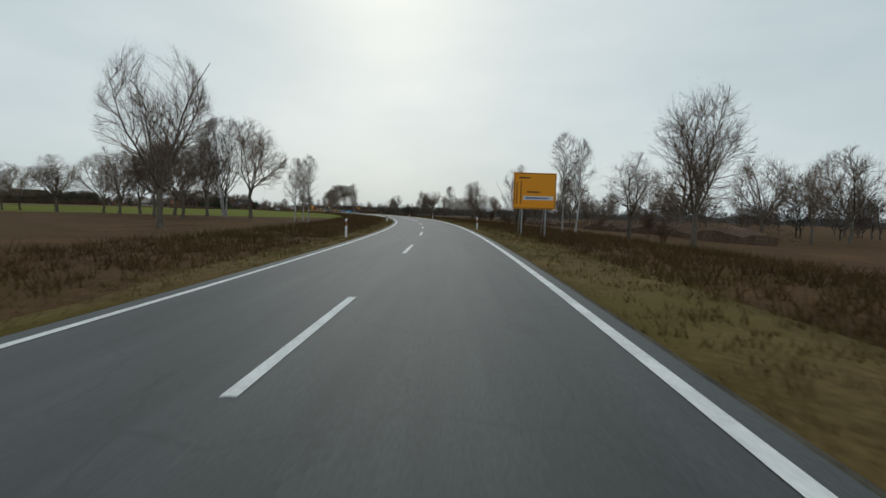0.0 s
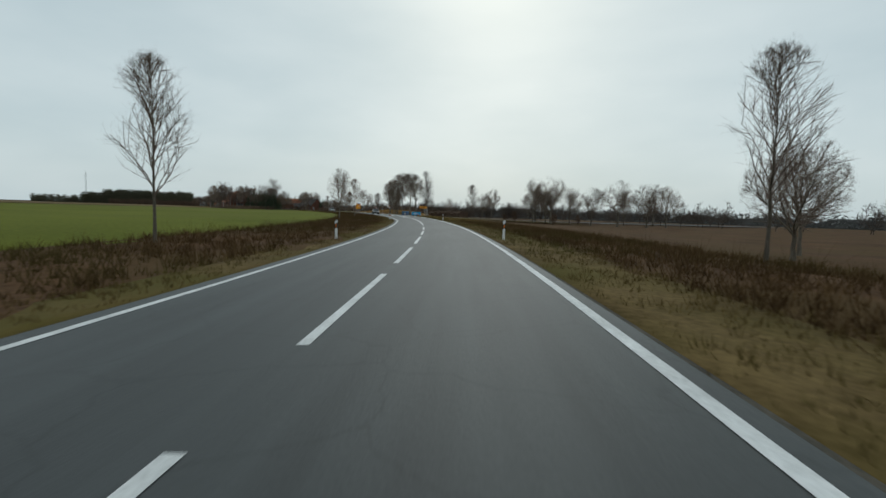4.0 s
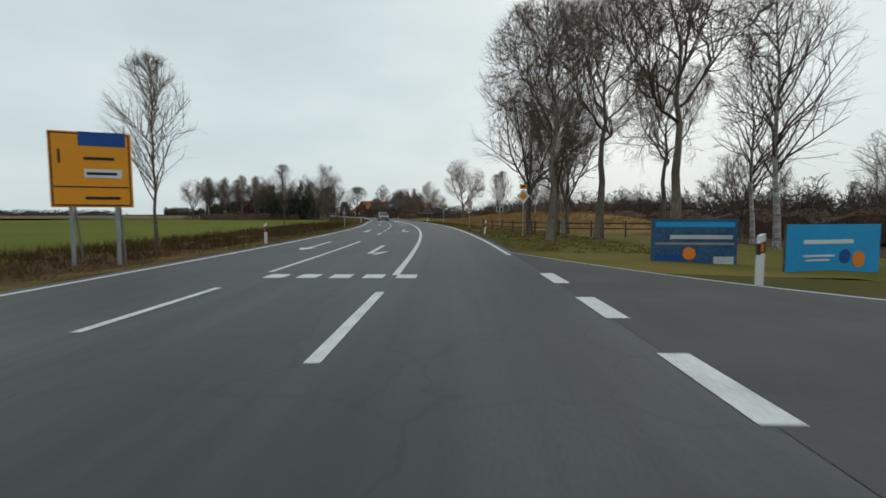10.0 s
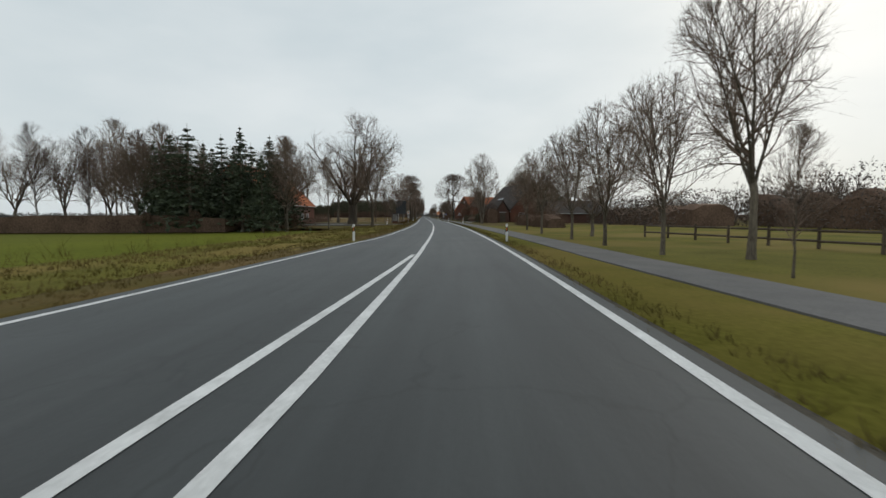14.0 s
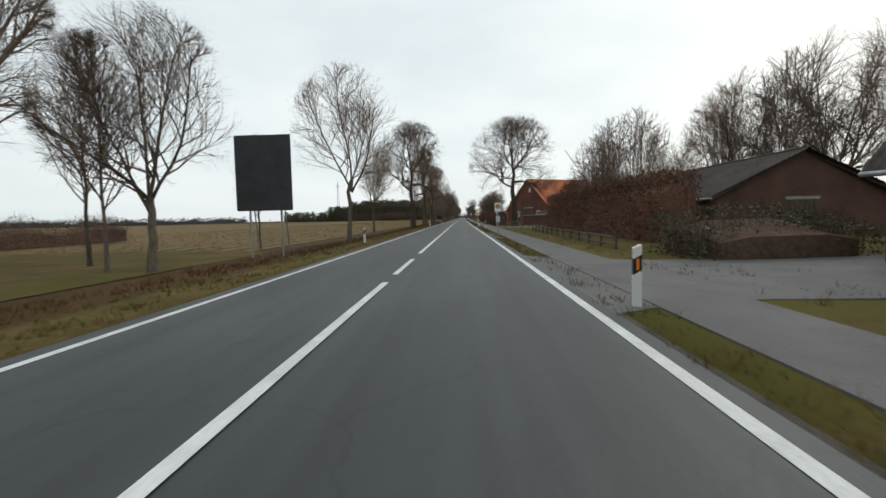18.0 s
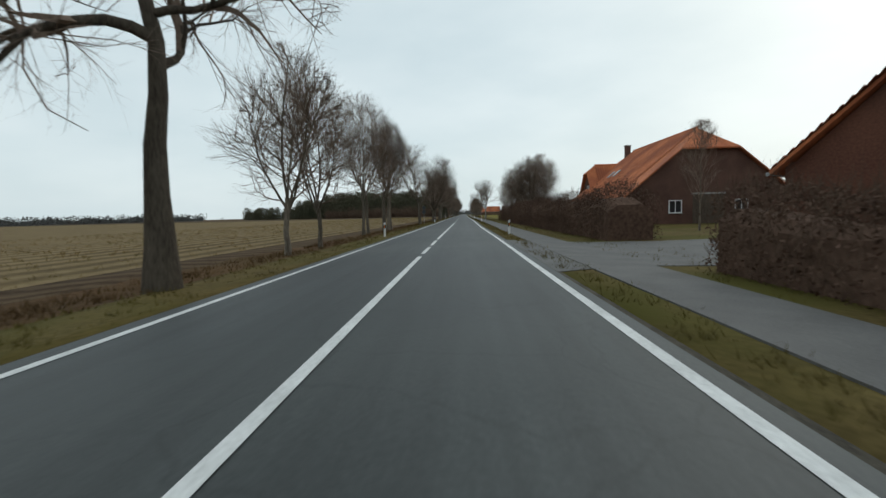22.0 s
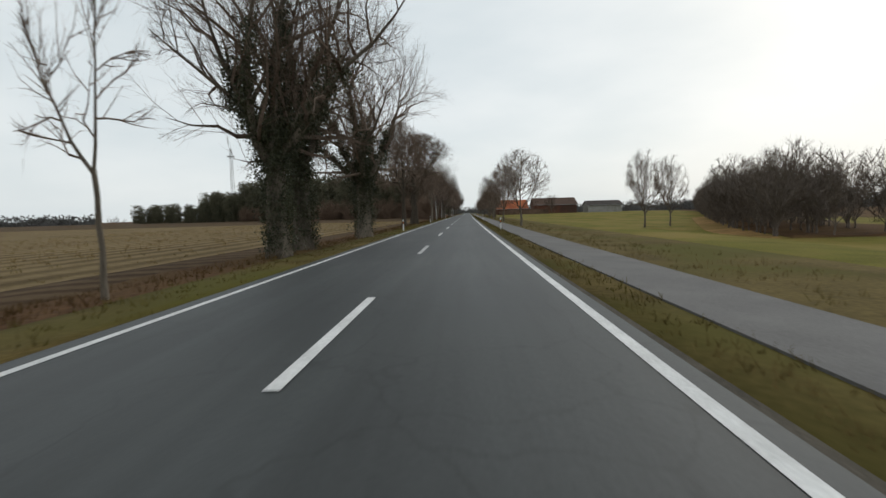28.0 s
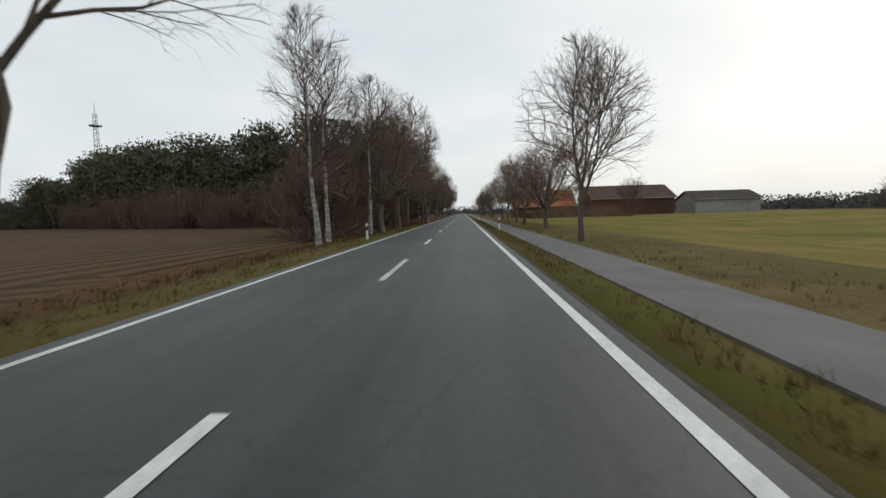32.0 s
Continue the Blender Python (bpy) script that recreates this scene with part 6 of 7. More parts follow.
def diamond_sign(s, d, top, label, plaque=True, turn=0):
    t = thing("priority_sign", put(s, d, -0.15, turn), label, "traffic sign")
    pole(t, top + 0.2)
    r, z = 0.42, top - 0.4
    plate = part("plate", Geo().prism([(-r, z), (0, z - r), (r, z), (0, z + r)], -0.012, 0.012), WHITE, t)
    part("centre", Geo().prism([(-r * 0.6, z), (0, z - r * 0.6), (r * 0.6, z), (0, z + r * 0.6)], -0.02, -0.013), YELLOW, plate)
    if plaque:
        q = part("plaque", Geo().box(-0.22, -0.012, z + r + 0.03, 0.22, 0.012, z + r + 0.32), YELLOW, t)
        part("lettering", Geo().box(-0.13, -0.019, z + r + 0.12, 0.13, -0.013, z + r + 0.23), BLACK, q)


diamond_sign(281.3, 5.0, 3.0, "priority road diamond with a small yellow route plaque", turn=-8)
diamond_sign(531.2, 2.95, 2.5, "priority road diamond with a small yellow route plaque")
t = thing("place_sign", put(328.6, 5.1, -0.15), "green place-name sign with a white rim on a pole", "road sign")
pole(t, 2.6)
pl = part("panel", Geo().box(-0.58, -0.015, 2.4, 0.58, 0.015, 2.95), GREEN, t)
frame_bars(pl, 1.16, 0.55, 2.4, WHITE, -0.015, 0.025, 0.02)
bars(pl, [0.62], -0.3, 2.77, YELLOW, -0.016, 0.16)
t = thing("information_sign", put(301, 7.3, -0.2), "square white sign with dark symbols on a pole", "road sign")
pole(t, 2.0)
pl = part("panel", Geo().box(-0.36, -0.012, 1.75, 0.36, 0.012, 2.3), WHITE, t)
part("symbol", Geo().box(-0.3, -0.019, 1.8, -0.04, -0.013, 2.25).box(0.04, -0.019, 1.8, 0.3, -0.013, 2.25), SIGN_BACK, pl)


def bus_sign(s, d, turn=0, top=2.45):
    t = thing("bus_stop_sign", put(s, d, -0.1, turn), "white bus stop sign with a green ring on a pole", "bus stop sign")
    pole(t, top)
    p = part("plate", bevelled(Geo().box(-0.23, -0.015, top - 0.65, 0.23, 0.015, top), "plate", WHITE, 0.01), None, t)
    part("ring", Geo().disc(0, -0.019, top - 0.25, 0.17, 0.006, 24), GREEN, p)
    part("field", Geo().disc(0, -0.025, top - 0.25, 0.14, 0.006, 24), YELLOW, p)
    part("letter", Geo().box(-0.08, -0.034, top - 0.34, -0.05, -0.029, top - 0.16).box(0.05, -0.034, top - 0.34, 0.08, -0.029, top - 0.16).box(-0.05, -0.034, top - 0.265, 0.05, -0.029, top - 0.235), GREEN, p, "green letter H")
    part("timetable", Geo().box(-0.15, -0.03, 1.05, 0.15, 0.02, 1.5), PALE, t)


bus_sign(442.6, -6.1)
bus_sign(479.2, 2.72)
t = thing("bus_shelter", put(442.3, -8.7, -0.05, 0) @ Matrix.Diagonal((0.54, 0.6, 0.9, 1)), "small timber bus shelter with a flat dark roof", "bus shelter")
for x0, y0, x1, y1 in ((-1.1, -0.06, 0.7, 0.0), (-1.1, 2.2, 0.7, 2.26), (-1.16, 0, -1.1, 2.2)):
    part("wall", Geo().box(x0, y0, 0.1, x1, y1, 2.0), CONCRETE, t)
part("crossbar", Geo().tube([(-1.0, -0.09, 0.3), (0.4, -0.09, 1.9)], [0.045, 0.045], 6), TIMBER, t)
part("crossbar", Geo().tube([(-0.2, -0.09, 0.3), (-0.9, -0.09, 1.5)], [0.045, 0.045], 6), TIMBER, t)
for x, y in ((-1.13, -0.05), (0.75, -0.05), (0.75, 2.25), (-1.13, 2.25)):
    part("post", Geo().box(x - 0.06, y - 0.06, -0.1, x + 0.06, y + 0.06, 2.1), TIMBER, t)
part("roof", Geo().prism([(-1.4, 2.0), (1.1, 2.14), (1.1, 2.24), (-1.4, 2.1)], -0.35, 2.55), TILE_DARK, t)
part("fascia", Geo().box(1.1, -0.35, 2.08, 1.14, 2.55, 2.26), TIMBER, t)
part("bench", Geo().box(-0.95, 0.3, 0.42, -0.55, 2.0, 0.47), TIMBER, t)
part("timetable_panel", Geo().box(0.72, 2.28, 0.9, 1.05, 2.31, 1.95), WHITE, t)
part("base_wall", Geo().box(-1.1, -0.08, 0.0, 0.7, -0.02, 0.45), BRICK, t)


# roadside delineators
def delineator():
    t = thing("delineator_post", Matrix(), "white plastic roadside delineator post with a black band", "delineator", "delineator posts")
    tri_ = [(-0.06, -0.06), (0.06, -0.06), (0.045, 0.06), (-0.045, 0.06)]
    def seg(z0, z1, grow=0.0, slope=0.0):
        g = Geo()
        p = [(x * (1 + grow), y * (1 + grow), z0 + slope * x) for x, y in tri_] + [(x * (1 + grow), y * (1 + grow), z1 + slope * x) for x, y in tri_]
        return g.add(p, [(3, 2, 1, 0), (4, 5, 6, 7)] + [(i, (i + 1) % 4, 4 + (i + 1) % 4, 4 + i) for i in range(4)])
    part("shaft", seg(-0.3, 0.62), WHITE, t)
    band_ = part("band", seg(0.62, 0.85, 0.02, 0.6), BLACK, t)
    part("reflector", Geo().box(-0.02, -0.075, 0.66, 0.02, -0.06, 0.82), ORANGE, band_)
    part("cap", seg(0.85, 1.0, 0.0, 0.5), WHITE, t)
    return t


first = delineator()
first.matrix_basis = put(26, -5.5, -0.02)
for s, d, lean in ((73, -5.75, 0), (73.8, -5.6, 0), (123, -5.6, 0), (174, -5.4, 0), (175, -5.6, 0), (224, -9.0, 0), (242, -9.2, 0), (273, -8.3, 0), (324, -8.2, 0), (371, -5.5, 0), (430, -9.5, 8), (472, -5.7, 0), (523, -5.2, 0), (572, -5.4, 0), (622, -5.2, 0),
                   (672, -5.2, 0), (722, -5.3, 0), (756, -5.6, 0), (803, -5.4, 0), (850, -5.4, 0),
                   (36.5, 2.7, 0), (86, 2.7, 0), (123, 2.7, 0), (172, 2.6, 0), (235.3, 4.5, 0), (241, 7.2, -10), (261.3, 6.2, 0), (282.6, 2.7, 6), (332, 2.9, 0), (369.5, 2.6, 0), (425.2, 3.7, 0), (451.2, 2.6, 0), (499.3, 2.8, 0), (513.1, 2.55, 0), (521.9, 2.8, 0), (571.4, 2.75, 0), (619, 2.7, 0),
                   (668, 2.7, 0), (719, 2.75, 0), (761, 2.8, 0), (812, 2.8, 0), (860, 2.8, 0)):
    copy_thing(first, put(s, d, -0.12, (s * 7) % 11 - 5) @ Matrix.Rotation(radians(lean), 4, "Y"))


# ---- fences ----
def rail_fence(pts, label, rails=(0.35, 0.75), height=0.95, mat=TIMBER):
    t = thing("rail_fence", Matrix.Translation(at(*pts[0])), label, "fence")
    inv = t.matrix_basis.inverted()
    posts = []
    for (s0, d0), (s1, d1) in zip(pts, pts[1:]):
        n = max(1, int(math.hypot(s1 - s0, d1 - d0) / 2.2))
        posts += [(s0 + (s1 - s0) * i / n, d0 + (d1 - d0) * i / n) for i in range(n)]
    posts.append(pts[-1])
    q = [inv @ at(s, d, -0.15) for s, d in posts]
    for p in q:
        part("post", Geo().tube([(p.x, p.y, p.z - 0.3), (p.x, p.y, p.z + height)], [0.07, 0.06], 7), mat, t)
    for a, b in zip(q, q[1:]):
        for z in rails:
            part("rail", Geo().tube([(a.x, a.y, a.z + z), (b.x, b.y, b.z + z + 0.02)], [0.05, 0.05], 6), mat, t)


rail_fence([(299.5, 5.3), (292, 6.6), (288.5, 9.5), (285, 16)], "weathered timber rail fence by the footpath")
rail_fence([(506.5, 8.0), (500, 9.8), (497, 12)], "low weathered log fence at the farmyard", (0.4,), 0.6)
rail_fence([(519.5, 6.9), (512.8, 8.2)], "dark timber rail fence by the oak", (0.3, 0.6, 0.85))
rail_fence([(464, 6.4), (492, 7.2)], "low grey timber fence in front of the hedge", (0.3, 0.6), 0.75)
rail_fence([(375, 12), (350, 16)], "thin timber fence at the meadow's edge", (0.4, 0.8))
rail_fence([(243, 12), (236, 22), (228, 34)], "row of short timber posts by the side road", (), 0.7)
t = thing("stone_post", put(287.8, 9.6, -0.2), "weathered square stone gatepost", "post")
part("shaft", bevelled(Geo().box(-0.13, -0.13, -0.2, 0.13, 0.13, 0.95), "shaft", CONCRETE, 0.03), None, t)
part("head", bevelled(Geo().box(-0.16, -0.16, 0.95, 0.16, 0.16, 1.1), "head", CONCRETE, 0.04), None, t)
t = thing("boulder_row", put(448, 6.4, -0.08), "row of pale field stones along the garden", "stones")
for i in range(22):
    r = random.Random(i)
    bm = bmesh.new()
    bmesh.ops.create_icosphere(bm, subdivisions=1, radius=r.uniform(0.12, 0.24))
    for v in bm.verts:
        v.co *= r.uniform(0.8, 1.2)
        v.co.z *= 0.7
    me = bpy.data.meshes.new("stone")
    bm.to_mesh(me)
    bm.free()
    me.materials.append(CONCRETE)
    part("stone", me, None, t, m=Matrix.Translation((r.uniform(-0.15, 0.15), -9 + i * 0.55, 0.05)))

# lattice mast
t = thing("lattice_mast", put(946, -133, -0.3), "tall grey steel lattice mast with a platform", "mast")
H_ = 41
for a in range(3):
    part("leg", Geo().tube([(1.5 * math.cos(2.094 * a), 1.5 * math.sin(2.094 * a), 0), (0.7 * math.cos(2.094 * a), 0.7 * math.sin(2.094 * a), H_)], [0.14, 0.1], 5), STEEL, t)
g = Geo()
for k in range(20):
    z0, z1 = H_ * k / 20, H_ * (k + 1) / 20
    for a in range(3):
        r0, r1 = 1.5 - 0.8 * k / 20, 1.5 - 0.8 * (k + 1) / 20
        g.tube([(r0 * math.cos(2.094 * a), r0 * math.sin(2.094 * a), z0), (r1 * math.cos(2.094 * (a + 1)), r1 * math.sin(2.094 * (a + 1)), z1)], [0.06, 0.06], 4, False)
part("lattice", g, STEEL, t)
part("platform", Geo().tube([(0, 0, H_ - 4.6), (0, 0, H_ - 4.2)], [2.1, 2.1], 14), STEEL, t)
part("antenna", Geo().tube([(0, 0, H_ - 0.5), (0, 0, H_ + 4)], [0.12, 0.06], 6), STEEL, t)


# ---- two cars in the other lane ----
def car(s, d, paint, label, length=4.45, width=1.82, height=1.68, turn=180):
    t = thing("car", put(s, d, 0.0, turn), label, "car")
    L, W, H = length, width / 2, height
    # body: side outline, front at +y, narrowed upwards
    low = [(-L / 2, 0.42), (-L / 2 + 0.02, 0.75), (-L / 2 + 0.1, 1.02), (L / 2 - 1.25, 1.02), (L / 2 - 0.35, 0.92), (L / 2 - 0.03, 0.78), (L / 2, 0.45), (L / 2 - 0.12, 0.24), (-L / 2 + 0.12, 0.26)]
    g = Geo()
    n = len(low)
    def ring(x, k):
        return [(x, y * k, z) for y, z in low]
    rings = [ring(-W, 0.975), ring(-W * 0.86, 0.99), ring(0, 1.0), ring(W * 0.86, 0.99), ring(W, 0.975)]
    for r in rings:
        g.v.extend(r)
    m_ = len(rings)
    g.f = [(i * n + j, i * n + (j + 1) % n, (i + 1) * n + (j + 1) % n, (i + 1) * n + j) for i in range(m_ - 1) for j in range(n)] + [tuple(range(n)), tuple(range(m_ * n - 1, (m_ - 1) * n - 1, -1))]
    body = part("body", bevelled(g, "body", paint, 0.04), None, t)
    # cabin
    cab = [(-L / 2 + 0.12, 1.0), (-L / 2 + 0.42, H - 0.08), (-L / 2 + 0.75, H), (L / 2 - 2.15, H), (L / 2 - 1.15, 1.0)]
    g = Geo()
    k = len(cab)
    for x, e in ((-W * 0.97, 0.0), (W * 0.97, 0.0)):
        g.v.extend([(x * (1 if z < 1.1 else 0.80), y, z) for y, z in cab])
    g.f = [tuple(range(k)), tuple(range(2 * k - 1, k - 1, -1))] + [(i, k + i, k + (i + 1) % k, (i + 1) % k) for i in range(k)]
    part("cabin", bevelled(g, "cabin", paint, 0.035), None, t)
    part("windscreen", Geo().add([(-W * 0.86, L / 2 - 1.19, 1.06), (W * 0.86, L / 2 - 1.19, 1.06), (W * 0.72, L / 2 - 2.04, H - 0.06), (-W * 0.72, L / 2 - 2.04, H - 0.06)] + [(-W * 0.86, L / 2 - 1.16, 1.07), (W * 0.86, L / 2 - 1.16, 1.07), (W * 0.72, L / 2 - 2.0, H - 0.03), (-W * 0.72, L / 2 - 2.0, H - 0.03)],
         [(4, 5, 6, 7), (0, 3, 2, 1), (0, 1, 5, 4), (1, 2, 6, 5), (2, 3, 7, 6), (3, 0, 4, 7)]), GLASS, t)
    for sx in (-1, 1):
        for y0, y1 in ((-L / 2 + 0.75, -0.25), (-0.15, L / 2 - 1.75)):
            q = [(sx * W * 0.975, y0, 1.06), (sx * W * 0.975, y1, 1.06), (sx * W * 0.80, min(y1, L / 2 - 2.25), H - 0.12), (sx * W * 0.80, y0 + 0.05, H - 0.12)]
            part("side_window", Geo().add(q + [(x + sx * 0.015, y, z + 0.005) for x, y, z in q], [(4, 5, 6, 7), (0, 3, 2, 1), (0, 1, 5, 4), (1, 2, 6, 5), (2, 3, 7, 6), (3, 0, 4, 7)]), GLASS, t)
        part("mirror", bevelled(Geo().box(min(sx * W, sx * (W + 0.2)), L / 2 - 1.62, 1.0, max(sx * W, sx * (W + 0.2)), L / 2 - 1.5, 1.15), "mirror", paint, 0.03), None, t)
        part("headlight", Geo().box(sx * W * 0.78 - 0.2, L / 2 - 0.17, 0.68, sx * W * 0.78 + 0.2, L / 2 - 0.015, 0.8), LAMP_GLASS, t)
        part("tail_light", Geo().box(sx * W * 0.82 - 0.12, -L / 2 - 0.01, 0.75, sx * W * 0.82 + 0.12, -L / 2 + 0.1, 1.0), RED, t)
        part("fog_light", Geo().disc(sx * W * 0.72, L / 2 - 0.0, 0.46, 0.06, 0.06, 12), LAMP_GLASS, t)
        for y in (-L / 2 + 0.85, L / 2 - 0.82):
            wh = part("wheel", Geo().tube([(sx * (W - 0.2), y, 0.33), (sx * (W + 0.015), y, 0.33)], [0.33, 0.33], 20), RUBBER, t)
            part("rim", Geo().tube([(sx * (W + 0.0), y, 0.33), (sx * (W + 0.03), y, 0.33)], [0.21, 0.19], 14), STEEL, wh)
    part("grille", Geo().box(-W * 0.5, L / 2 - 0.03, 0.55, W * 0.5, L / 2 + 0.012, 0.74), BLACK, t)
    part("lower_grille", Geo().box(-W * 0.6, L / 2 - 0.06, 0.32, W * 0.6, L / 2 + 0.008, 0.46), BLACK, t)
    pl_ = part("number_plate", Geo().box(-0.26, L / 2, 0.47, 0.26, L / 2 + 0.02, 0.57), WHITE, t)
    part("lettering", Geo().box(-0.2, L / 2 + 0.02, 0.5, 0.2, L / 2 + 0.025, 0.54), BLACK, pl_)
    return t


car(246.5, -5.7, CAR_BLACK, "dark SUV coming the other way on the damp road")
car(345.2, -3.7, CAR_SILVER, "grey compact van coming the other way", 4.3, 1.8, 1.62)


# ---- hedges and banks ----
def hedge(name, s0, s1, d0, d1, height, mat, core, label, n, size=0.07, seed=1, shape=0.0, z=-0.2):
    """A clipped or wild hedge: a dense core, twigs and leaves; shape: how far the top rolls."""
    r = np.random.default_rng(seed)
    t = thing(name, Matrix.Translation(at((s0 + s1) / 2, (d0 + d1) / 2)), label, "hedge")
    o = np.array(t.matrix_basis.translation)
    def pos(n):
        s, u = r.uniform(s0, s1, n), r.uniform(0, 1, n)
        w = r.uniform(0, 1, n)
        # most of it near the faces
        face = r.integers(0, 3, n)
        u = np.where(face == 0, r.beta(1, 9, n), np.where(face == 1, 1 - r.beta(1, 9, n), u))
        w = np.where(face == 2, 1 - r.beta(1, 9, n), w)
        top = height * (1 + shape * np.sin(s * 0.9 + 1.3 * np.sin(s * 0.37)) * 0.5) * (1 - shape * (2 * u - 1) ** 2 * 0.6)
        p = np.array([at(a, d0 + (d1 - d0) * b) for a, b in zip(s, u)])
        p[:, 2] = z + w * top
        return p - o + r.normal(size=(n, 3)) * 0.06
    p = pos(n)
    g = Geo().arrays(*flakes(p, size * (0.7 if mat is BRUSH else 1.0), r))
    part("leaves", g, mat, t)
    b = pos(n // 2)
    q = b + r.normal(size=b.shape) * (0.16, 0.16, 0.22) + np.array((0, 0, 0.28))
    part("branchwork", Geo().arrays(*needles(b, q, 0.010)), BRUSH, t)
    rows = steps(s0 + 0.1, s1 - 0.1, 1.5)
    dense = n / ((s1 - s0) * height) > 150
    def inner(s, k):
        a = k / 5
        u = ((0.14, 0.14, 0.3, 0.7, 0.86, 0.86) if dense else (0.3, 0.3, 0.4, 0.6, 0.7, 0.7))[k]
        hh = ((0, 0.78, 0.86, 0.86, 0.78, 0) if dense else (0, 0.5, 0.62, 0.62, 0.5, 0))[k] * height * (1 + shape * math.sin(s * 0.9 + 1.3 * math.sin(s * 0.37)) * 0.5) * (1 - shape * (2 * u - 1) ** 2 * 0.6)
        c = at(s, d0 + (d1 - d0) * u, z + hh)
        return (c.x - o[0], c.y - o[1], c.z)
    gi = grid(rows, range(6), inner)
    nrow = len(rows)
    gi.f += [tuple(range(6))[::-1], tuple(range((nrow - 1) * 6, nrow * 6))]
    part("branchwork", gi, core, t)
    return t


BEECH = material("withered_beech_leaves", (0.060, 0.030, 0.019), (0.20, 0.098, 0.062), 0.5, 0.9, 6, 0.0)
hedge("beech_hedge", 467, 497, 9.4, 11.4, 3.5, BEECH, BEECH, "tall clipped hedge with withered brown leaves", 24000, 0.08, 1)
hedge("garden_bush", 446.5, 453, 8.6, 11.6, 1.9, EVERGREEN, BRUSH, "rounded evergreen bushes in front of the farmhouse", 9000, 0.06, 2, 0.5)
hedge("garden_bush", 458.5, 462.5, 7.0, 12.5, 1.5, EVERGREEN, BRUSH, "low evergreen bushes at the farm entrance", 3000, 0.06, 3, 0.4)
hedge("garden_shrub", 435, 446, 9.0, 11.4, 2.9, BRUSH, BRUSH, "dark leafless shrubs before the farmhouse gable", 9000, 0.06, 21, 0.6)
HEDGE_BROWN = material("brown_hedge_twigs", (0.058, 0.036, 0.027), (0.16, 0.100, 0.073), 0.5, 0.95, 6, 0.0, spec=0.04)
hedge("hawthorn_hedge", 521, 552, 5.4, 7.4, 2.0, HEDGE_BROWN, HEDGE_BROWN, "dark leafless hedge along the cycle path", 20000, 0.055, 4, 0.3)
hedge("hawthorn_hedge", 564, 614, 6.4, 9.4, 2.5, HEDGE_BROWN, HEDGE_BROWN, "dark leafless hedge along the cycle path", 32000, 0.06, 5, 0.4)
hedge("hawthorn_hedge", 612, 641, 7.0, 11.0, 2.1, HEDGE_BROWN, HEDGE_BROWN, "low wild brush beside the cycle path", 14000, 0.06, 6, 0.6)
hedge("thorn_hedge", 450, 486, -32, -29.5, 1.9, BRUSH, BRUSH, "dark thorn hedge behind the bus stop", 9000, 0.07, 7, 0.4)
hedge("wood_edge", 392, 412, -52, -17, 1.6, BRUSH, BRUSH, "brushwood at the edge of the little wood", 8000, 0.09, 8, 0.6)
hedge("bramble_bank", 268, 330, 26, 34, 3.2, BRUSH, BRUSH, "dark bramble bank behind the junction", 15000, 0.12, 9, 0.5, z=-0.6)
hedge("bramble_bank", 40, 75, 24, 32, 2.0, BRUSH, BRUSH, "brown bramble thicket in the fallow land", 8000, 0.10, 10, 0.7, z=-1.0)
hedge("bramble_bank", 84, 118, 24, 32, 1.6, BRUSH, BRUSH, "brown bramble thicket in the fallow land", 7000, 0.10, 11, 0.7, z=-1.0)
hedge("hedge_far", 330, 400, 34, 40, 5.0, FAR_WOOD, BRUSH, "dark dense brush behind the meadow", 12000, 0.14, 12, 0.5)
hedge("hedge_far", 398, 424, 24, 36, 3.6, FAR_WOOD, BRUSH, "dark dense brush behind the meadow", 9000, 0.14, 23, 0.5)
hedge("garden_hedge", 396, 415, 10.5, 13, 1.7, BRUSH, BRUSH, "brown leafless garden hedge", 7000, 0.06, 13, 0.5)
hedge("conifer_hedge", 438, 442, 21.5, 26, 5.5, NEEDLES, NEEDLES, "dark conifers beside the farmhouse gable", 5000, 0.12, 14, 0.4)
hedge("farm_hedge", 862, 872, 9, 34, 2.0, BRUSH, BRUSH, "brown hedge in front of the farm", 5000, 0.08, 15, 0.5)

# the straw-covered bank at the right
def bank_place(s, k):
    d = 5.8 + 26 * k
    p = at(s, d)
    along = max(0, min(1, (s - 299) / 10)) * max(0, min(1, (346 - s) / 20))
    z = -0.12 + along * 1.45 * math.sin(math.pi * min(1, k * 1.0)) ** 0.7 + rough(p, 2.2, 0.22) * along
    if k == 0 or s < 298.5 or s > 345.4:
        z -= 0.6
    return (p.x, p.y, p.z + z)
solid("grass_bank", grid(steps(298, 346, 1.2), [i / 22 for i in range(23)], bank_place), STRAW, "low bank covered in dry straw-coloured grass", "bank", kind="structure", smooth=True)


def wood_front(k, off):
    i = min(int(k), len(FRONT) - 2)
    (s0, d0), (s1, d1) = FRONT[i], FRONT[i + 1]
    return at(s0 + (s1 - s0) * (k - i), d0 + (d1 - d0) * (k - i) + off)
def dry_strip(k, w):
    p = wood_front(k, -4.5 + 4 * w)
    return (p.x, p.y, -1.62 + 0.10 * w + rough(p, 1.5, 0.1) * w - (0.5 if w in (0, 1) or k in (0, 4) else 0))
def wood_floor(k, w):
    p = wood_front(k, -0.6 + 22 * w)
    return (p.x, p.y, -1.56 + 0.2 * w + rough(p, 3, 0.15) - (0.6 if w in (0, 1) or k in (0, 4) else 0))
solid("dry_strip", grid([i / 12 for i in range(49)], [0, 0.02, 0.25, 0.5, 0.75, 0.98, 1], dry_strip), STRAW, "strip of orange dry grass before the brown wood", "grass strip", kind="structure")
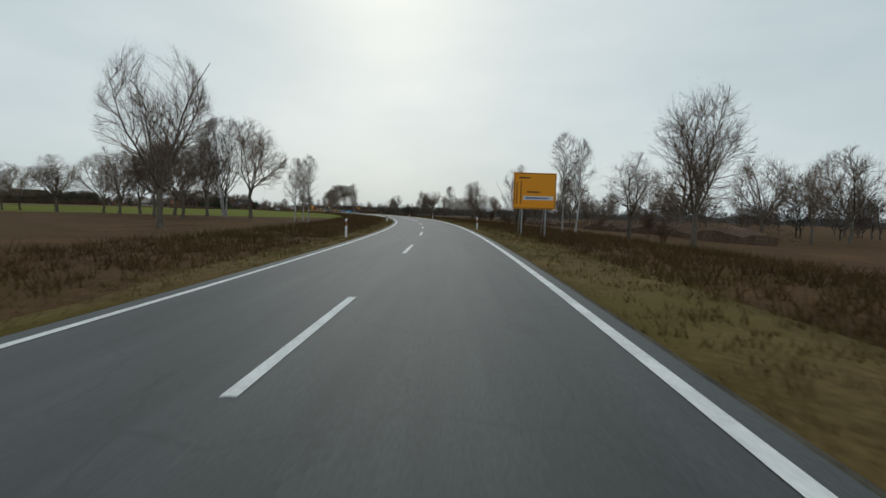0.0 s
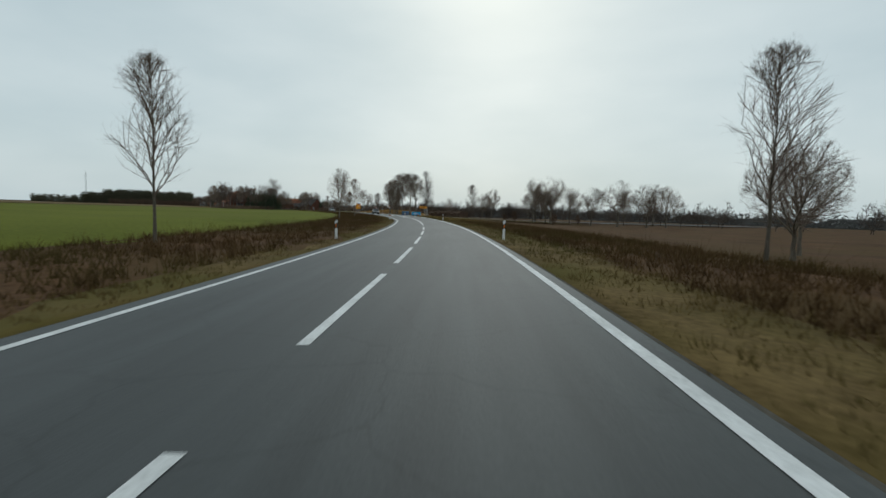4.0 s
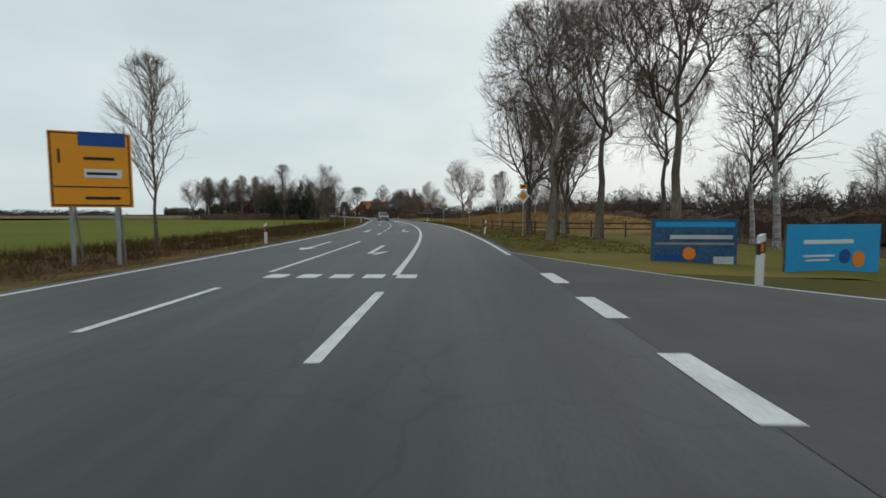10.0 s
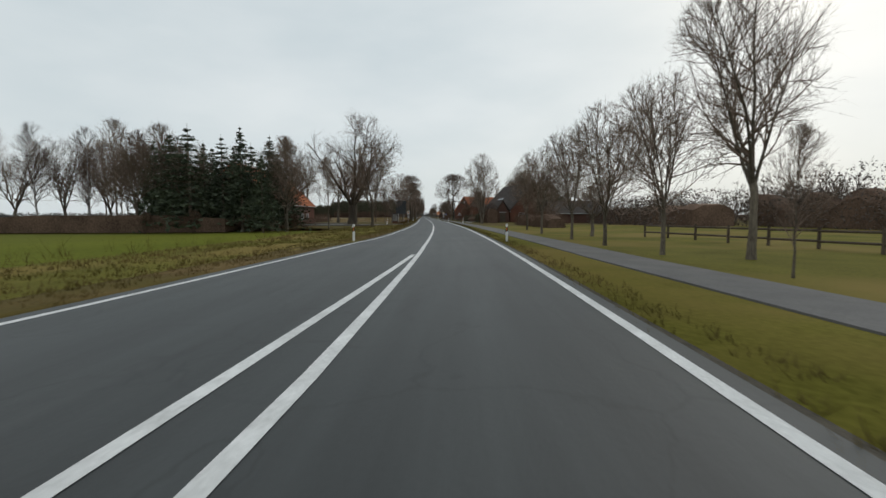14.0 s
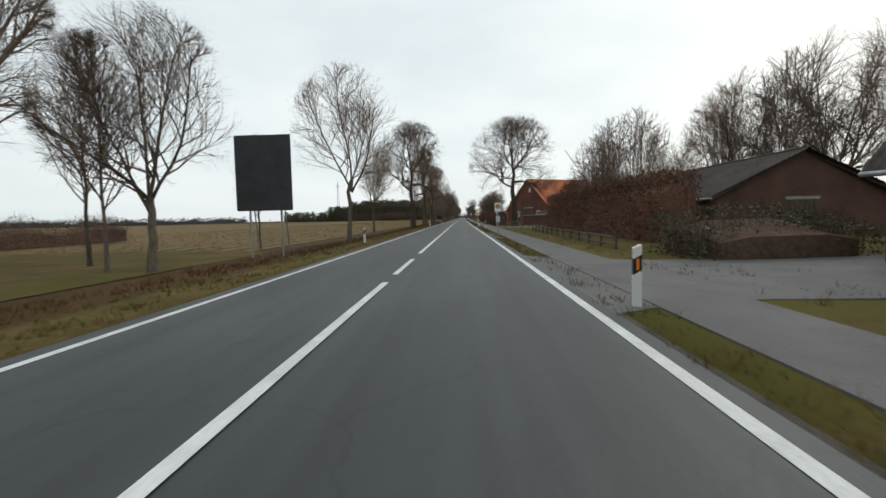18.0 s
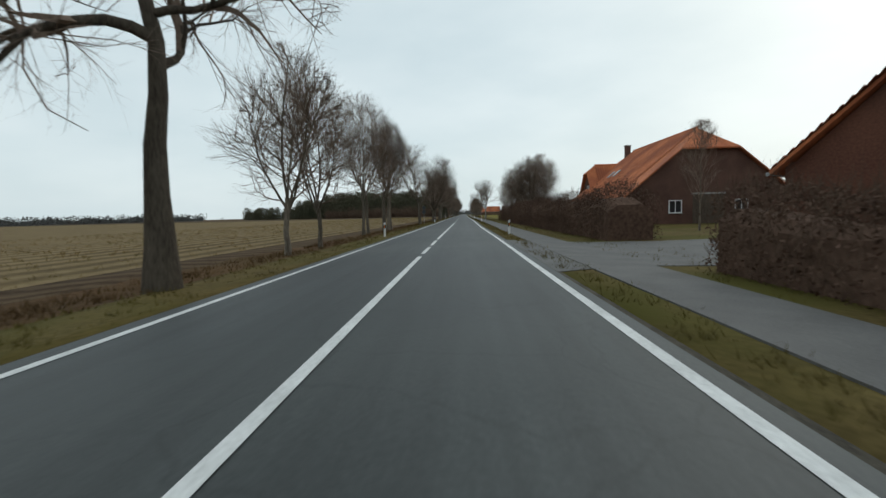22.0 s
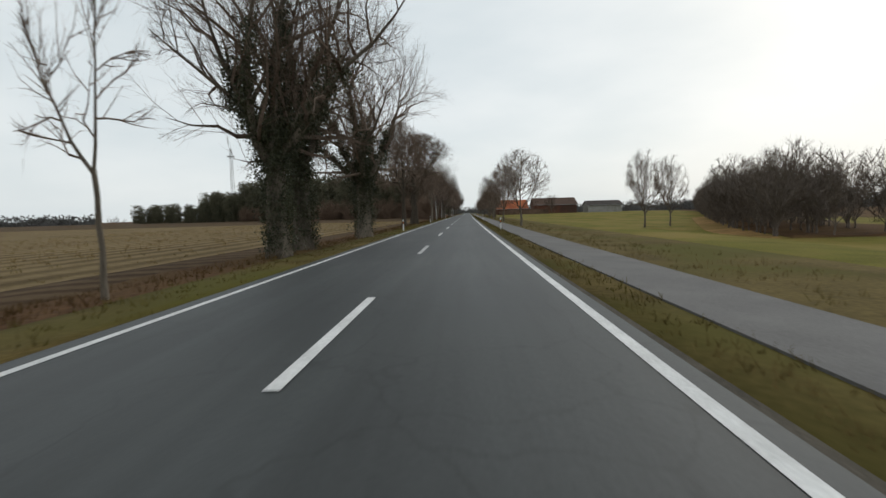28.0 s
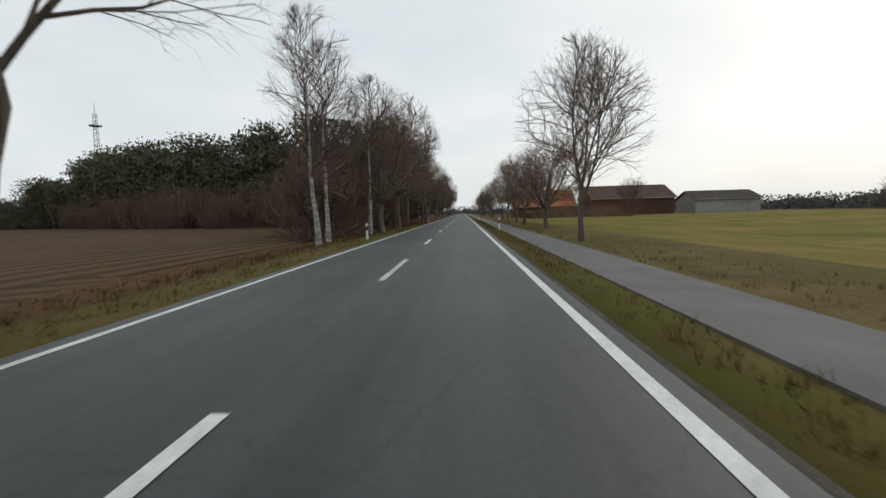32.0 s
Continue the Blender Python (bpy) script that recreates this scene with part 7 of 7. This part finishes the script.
solid("wood_floor", grid([i / 12 for i in range(49)], [0, 0.05, 0.15, 0.3, 0.6, 1], wood_floor), SCRUB, "brown dead undergrowth on the wood's floor", "ground", kind="structure")


# ---- grass ----
def turf(name, n, s0, s1, d0, d1, low, high, mat, label, zf, seed, width=0.012, near=None):
    """Loose blades and tufts; zf: the ground's level."""
    r = np.random.default_rng(seed)
    m = n // 7
    s, u = r.uniform(s0, s1, m), r.uniform(0, 1, m)
    e0 = d0 if callable(d0) else (lambda q: d0)
    e1 = d1 if callable(d1) else (lambda q: d1)
    base = np.array([at(a, e0(a) + (e1(a) - e0(a)) * b) for a, b in zip(s, u)])
    base[:, 2] += [zf(a, b) for a, b in zip(s, u)]
    base = np.repeat(base, 7, 0) + r.normal(size=(m * 7, 3)) * (0.09, 0.09, 0.0)
    h = np.repeat(r.uniform(low, high, m), 7) * r.uniform(0.6, 1.2, m * 7)
    tip = base + np.stack([r.normal(size=m * 7) * h * 0.4, r.normal(size=m * 7) * h * 0.4, h], 1)
    a = r.uniform(0, 6.283, m * 7)
    side = np.stack([np.cos(a), np.sin(a), np.zeros(m * 7)], 1) * width
    v = np.stack([base - side, base + side, tip], 1).reshape(-1, 3)
    solid(name, Geo().arrays(v, np.arange(3 * m * 7).reshape(-1, 3)), mat, label, "grass", kind="stuff")


turf("dry_grass", 105000, 0, 326, lambda s: left_edge(s) - 2.0, lambda s: left_edge(s) - 10, 0.15, 0.5, BLADE, "dead brown grass on the verge", lambda s, u: -0.12 - 0.2 * u, 1, 0.016)
turf("verge_grass", 26000, 326, 430, lambda s: left_edge(s) - 2.0, lambda s: left_edge(s) - 9, 0.05, 0.2, BLADE_GREEN, "short green grass on the verge", lambda s, u: -0.08 - 0.2 * u, 11)
turf("dry_grass", 75000, 0, 168, EDGE + 2.4, 14, 0.15, 0.5, BLADE, "dead brown grass on the verge", lambda s, u: -0.12 - 0.42 * u, 2, 0.016)
turf("ochre_grass", 42000, 166, 228, EDGE + 2.4, 13, 0.12, 0.45, BLADE_OCHRE, "pale ochre dry grass on the verge", lambda s, u: -0.12 - 0.42 * u, 22, 0.016)
turf("short_grass", 50000, 0, 430, lambda s: left_edge(s) - 0.5, lambda s: left_edge(s) - 2.2, 0.05, 0.16, BLADE_DRY, "short grass along the road's edge", lambda s, u: -0.05, 3)
turf("short_grass", 40000, 0, 232, EDGE + 0.5, EDGE + 2.8, 0.05, 0.18, BLADE_DRY, "short yellowed grass along the road's edge", lambda s, u: -0.05, 4)
turf("verge_grass", 40000, 430, 860, lambda s: left_edge(s) - 2.2, -9.0, 0.06, 0.24, BLADE, "grass and dry stalks on the verge", lambda s, u: -0.05 - 0.22 * u, 5)
turf("short_grass", 30000, 430, 860, lambda s: left_edge(s) - 0.5, lambda s: left_edge(s) - 2.3, 0.05, 0.16, BLADE_GREEN, "short grass along the road's edge", lambda s, u: -0.04 - 0.03 * u, 12)
turf("verge_grass", 30000, 268.5, 345, EDGE + 0.5, 9, 0.05, 0.16, BLADE_GREEN, "short grass beside the road", lambda s, u: -0.06 - 0.1 * u, 6)
turf("verge_grass", 36000, 345, 860, EDGE + 0.45, 2.85, 0.05, 0.18, BLADE_GREEN, "grass strip between road and cycle path", lambda s, u: -0.05, 7)
turf("path_side_grass", 36000, 430, 860, 4.8, 8.0, 0.06, 0.25, BLADE_GREEN, "grass beside the cycle path", lambda s, u: -0.08 - 0.06 * u, 8)
turf("straw_grass", 60000, 299, 345, 5.6, 30, 0.15, 0.45, BLADE_STRAW, "tall dry straw-coloured grass on the bank", lambda s, u: bank_place(s, u)[2] - at(s, 5.8 + 26 * u).z - 0.03, 9, 0.018)
turf("stubble", 58000, 470, 785, -11, -45, 0.08, 0.22, BLADE_OCHRE, "cut straw stubble on the field", lambda s, u: -0.3, 10, 0.012)
turf("weeds", 4000, 20, 232, 4, 13, 0.5, 1.2, BLADE, "tall dead weed stalks", lambda s, u: -0.15 - 0.35 * u, 11, 0.006)
turf("weeds", 5000, 20, 420, lambda s: left_edge(s) - 5, lambda s: left_edge(s) - 11, 0.4, 1.0, BLADE, "tall dead weed stalks", lambda s, u: -0.25, 12, 0.006)
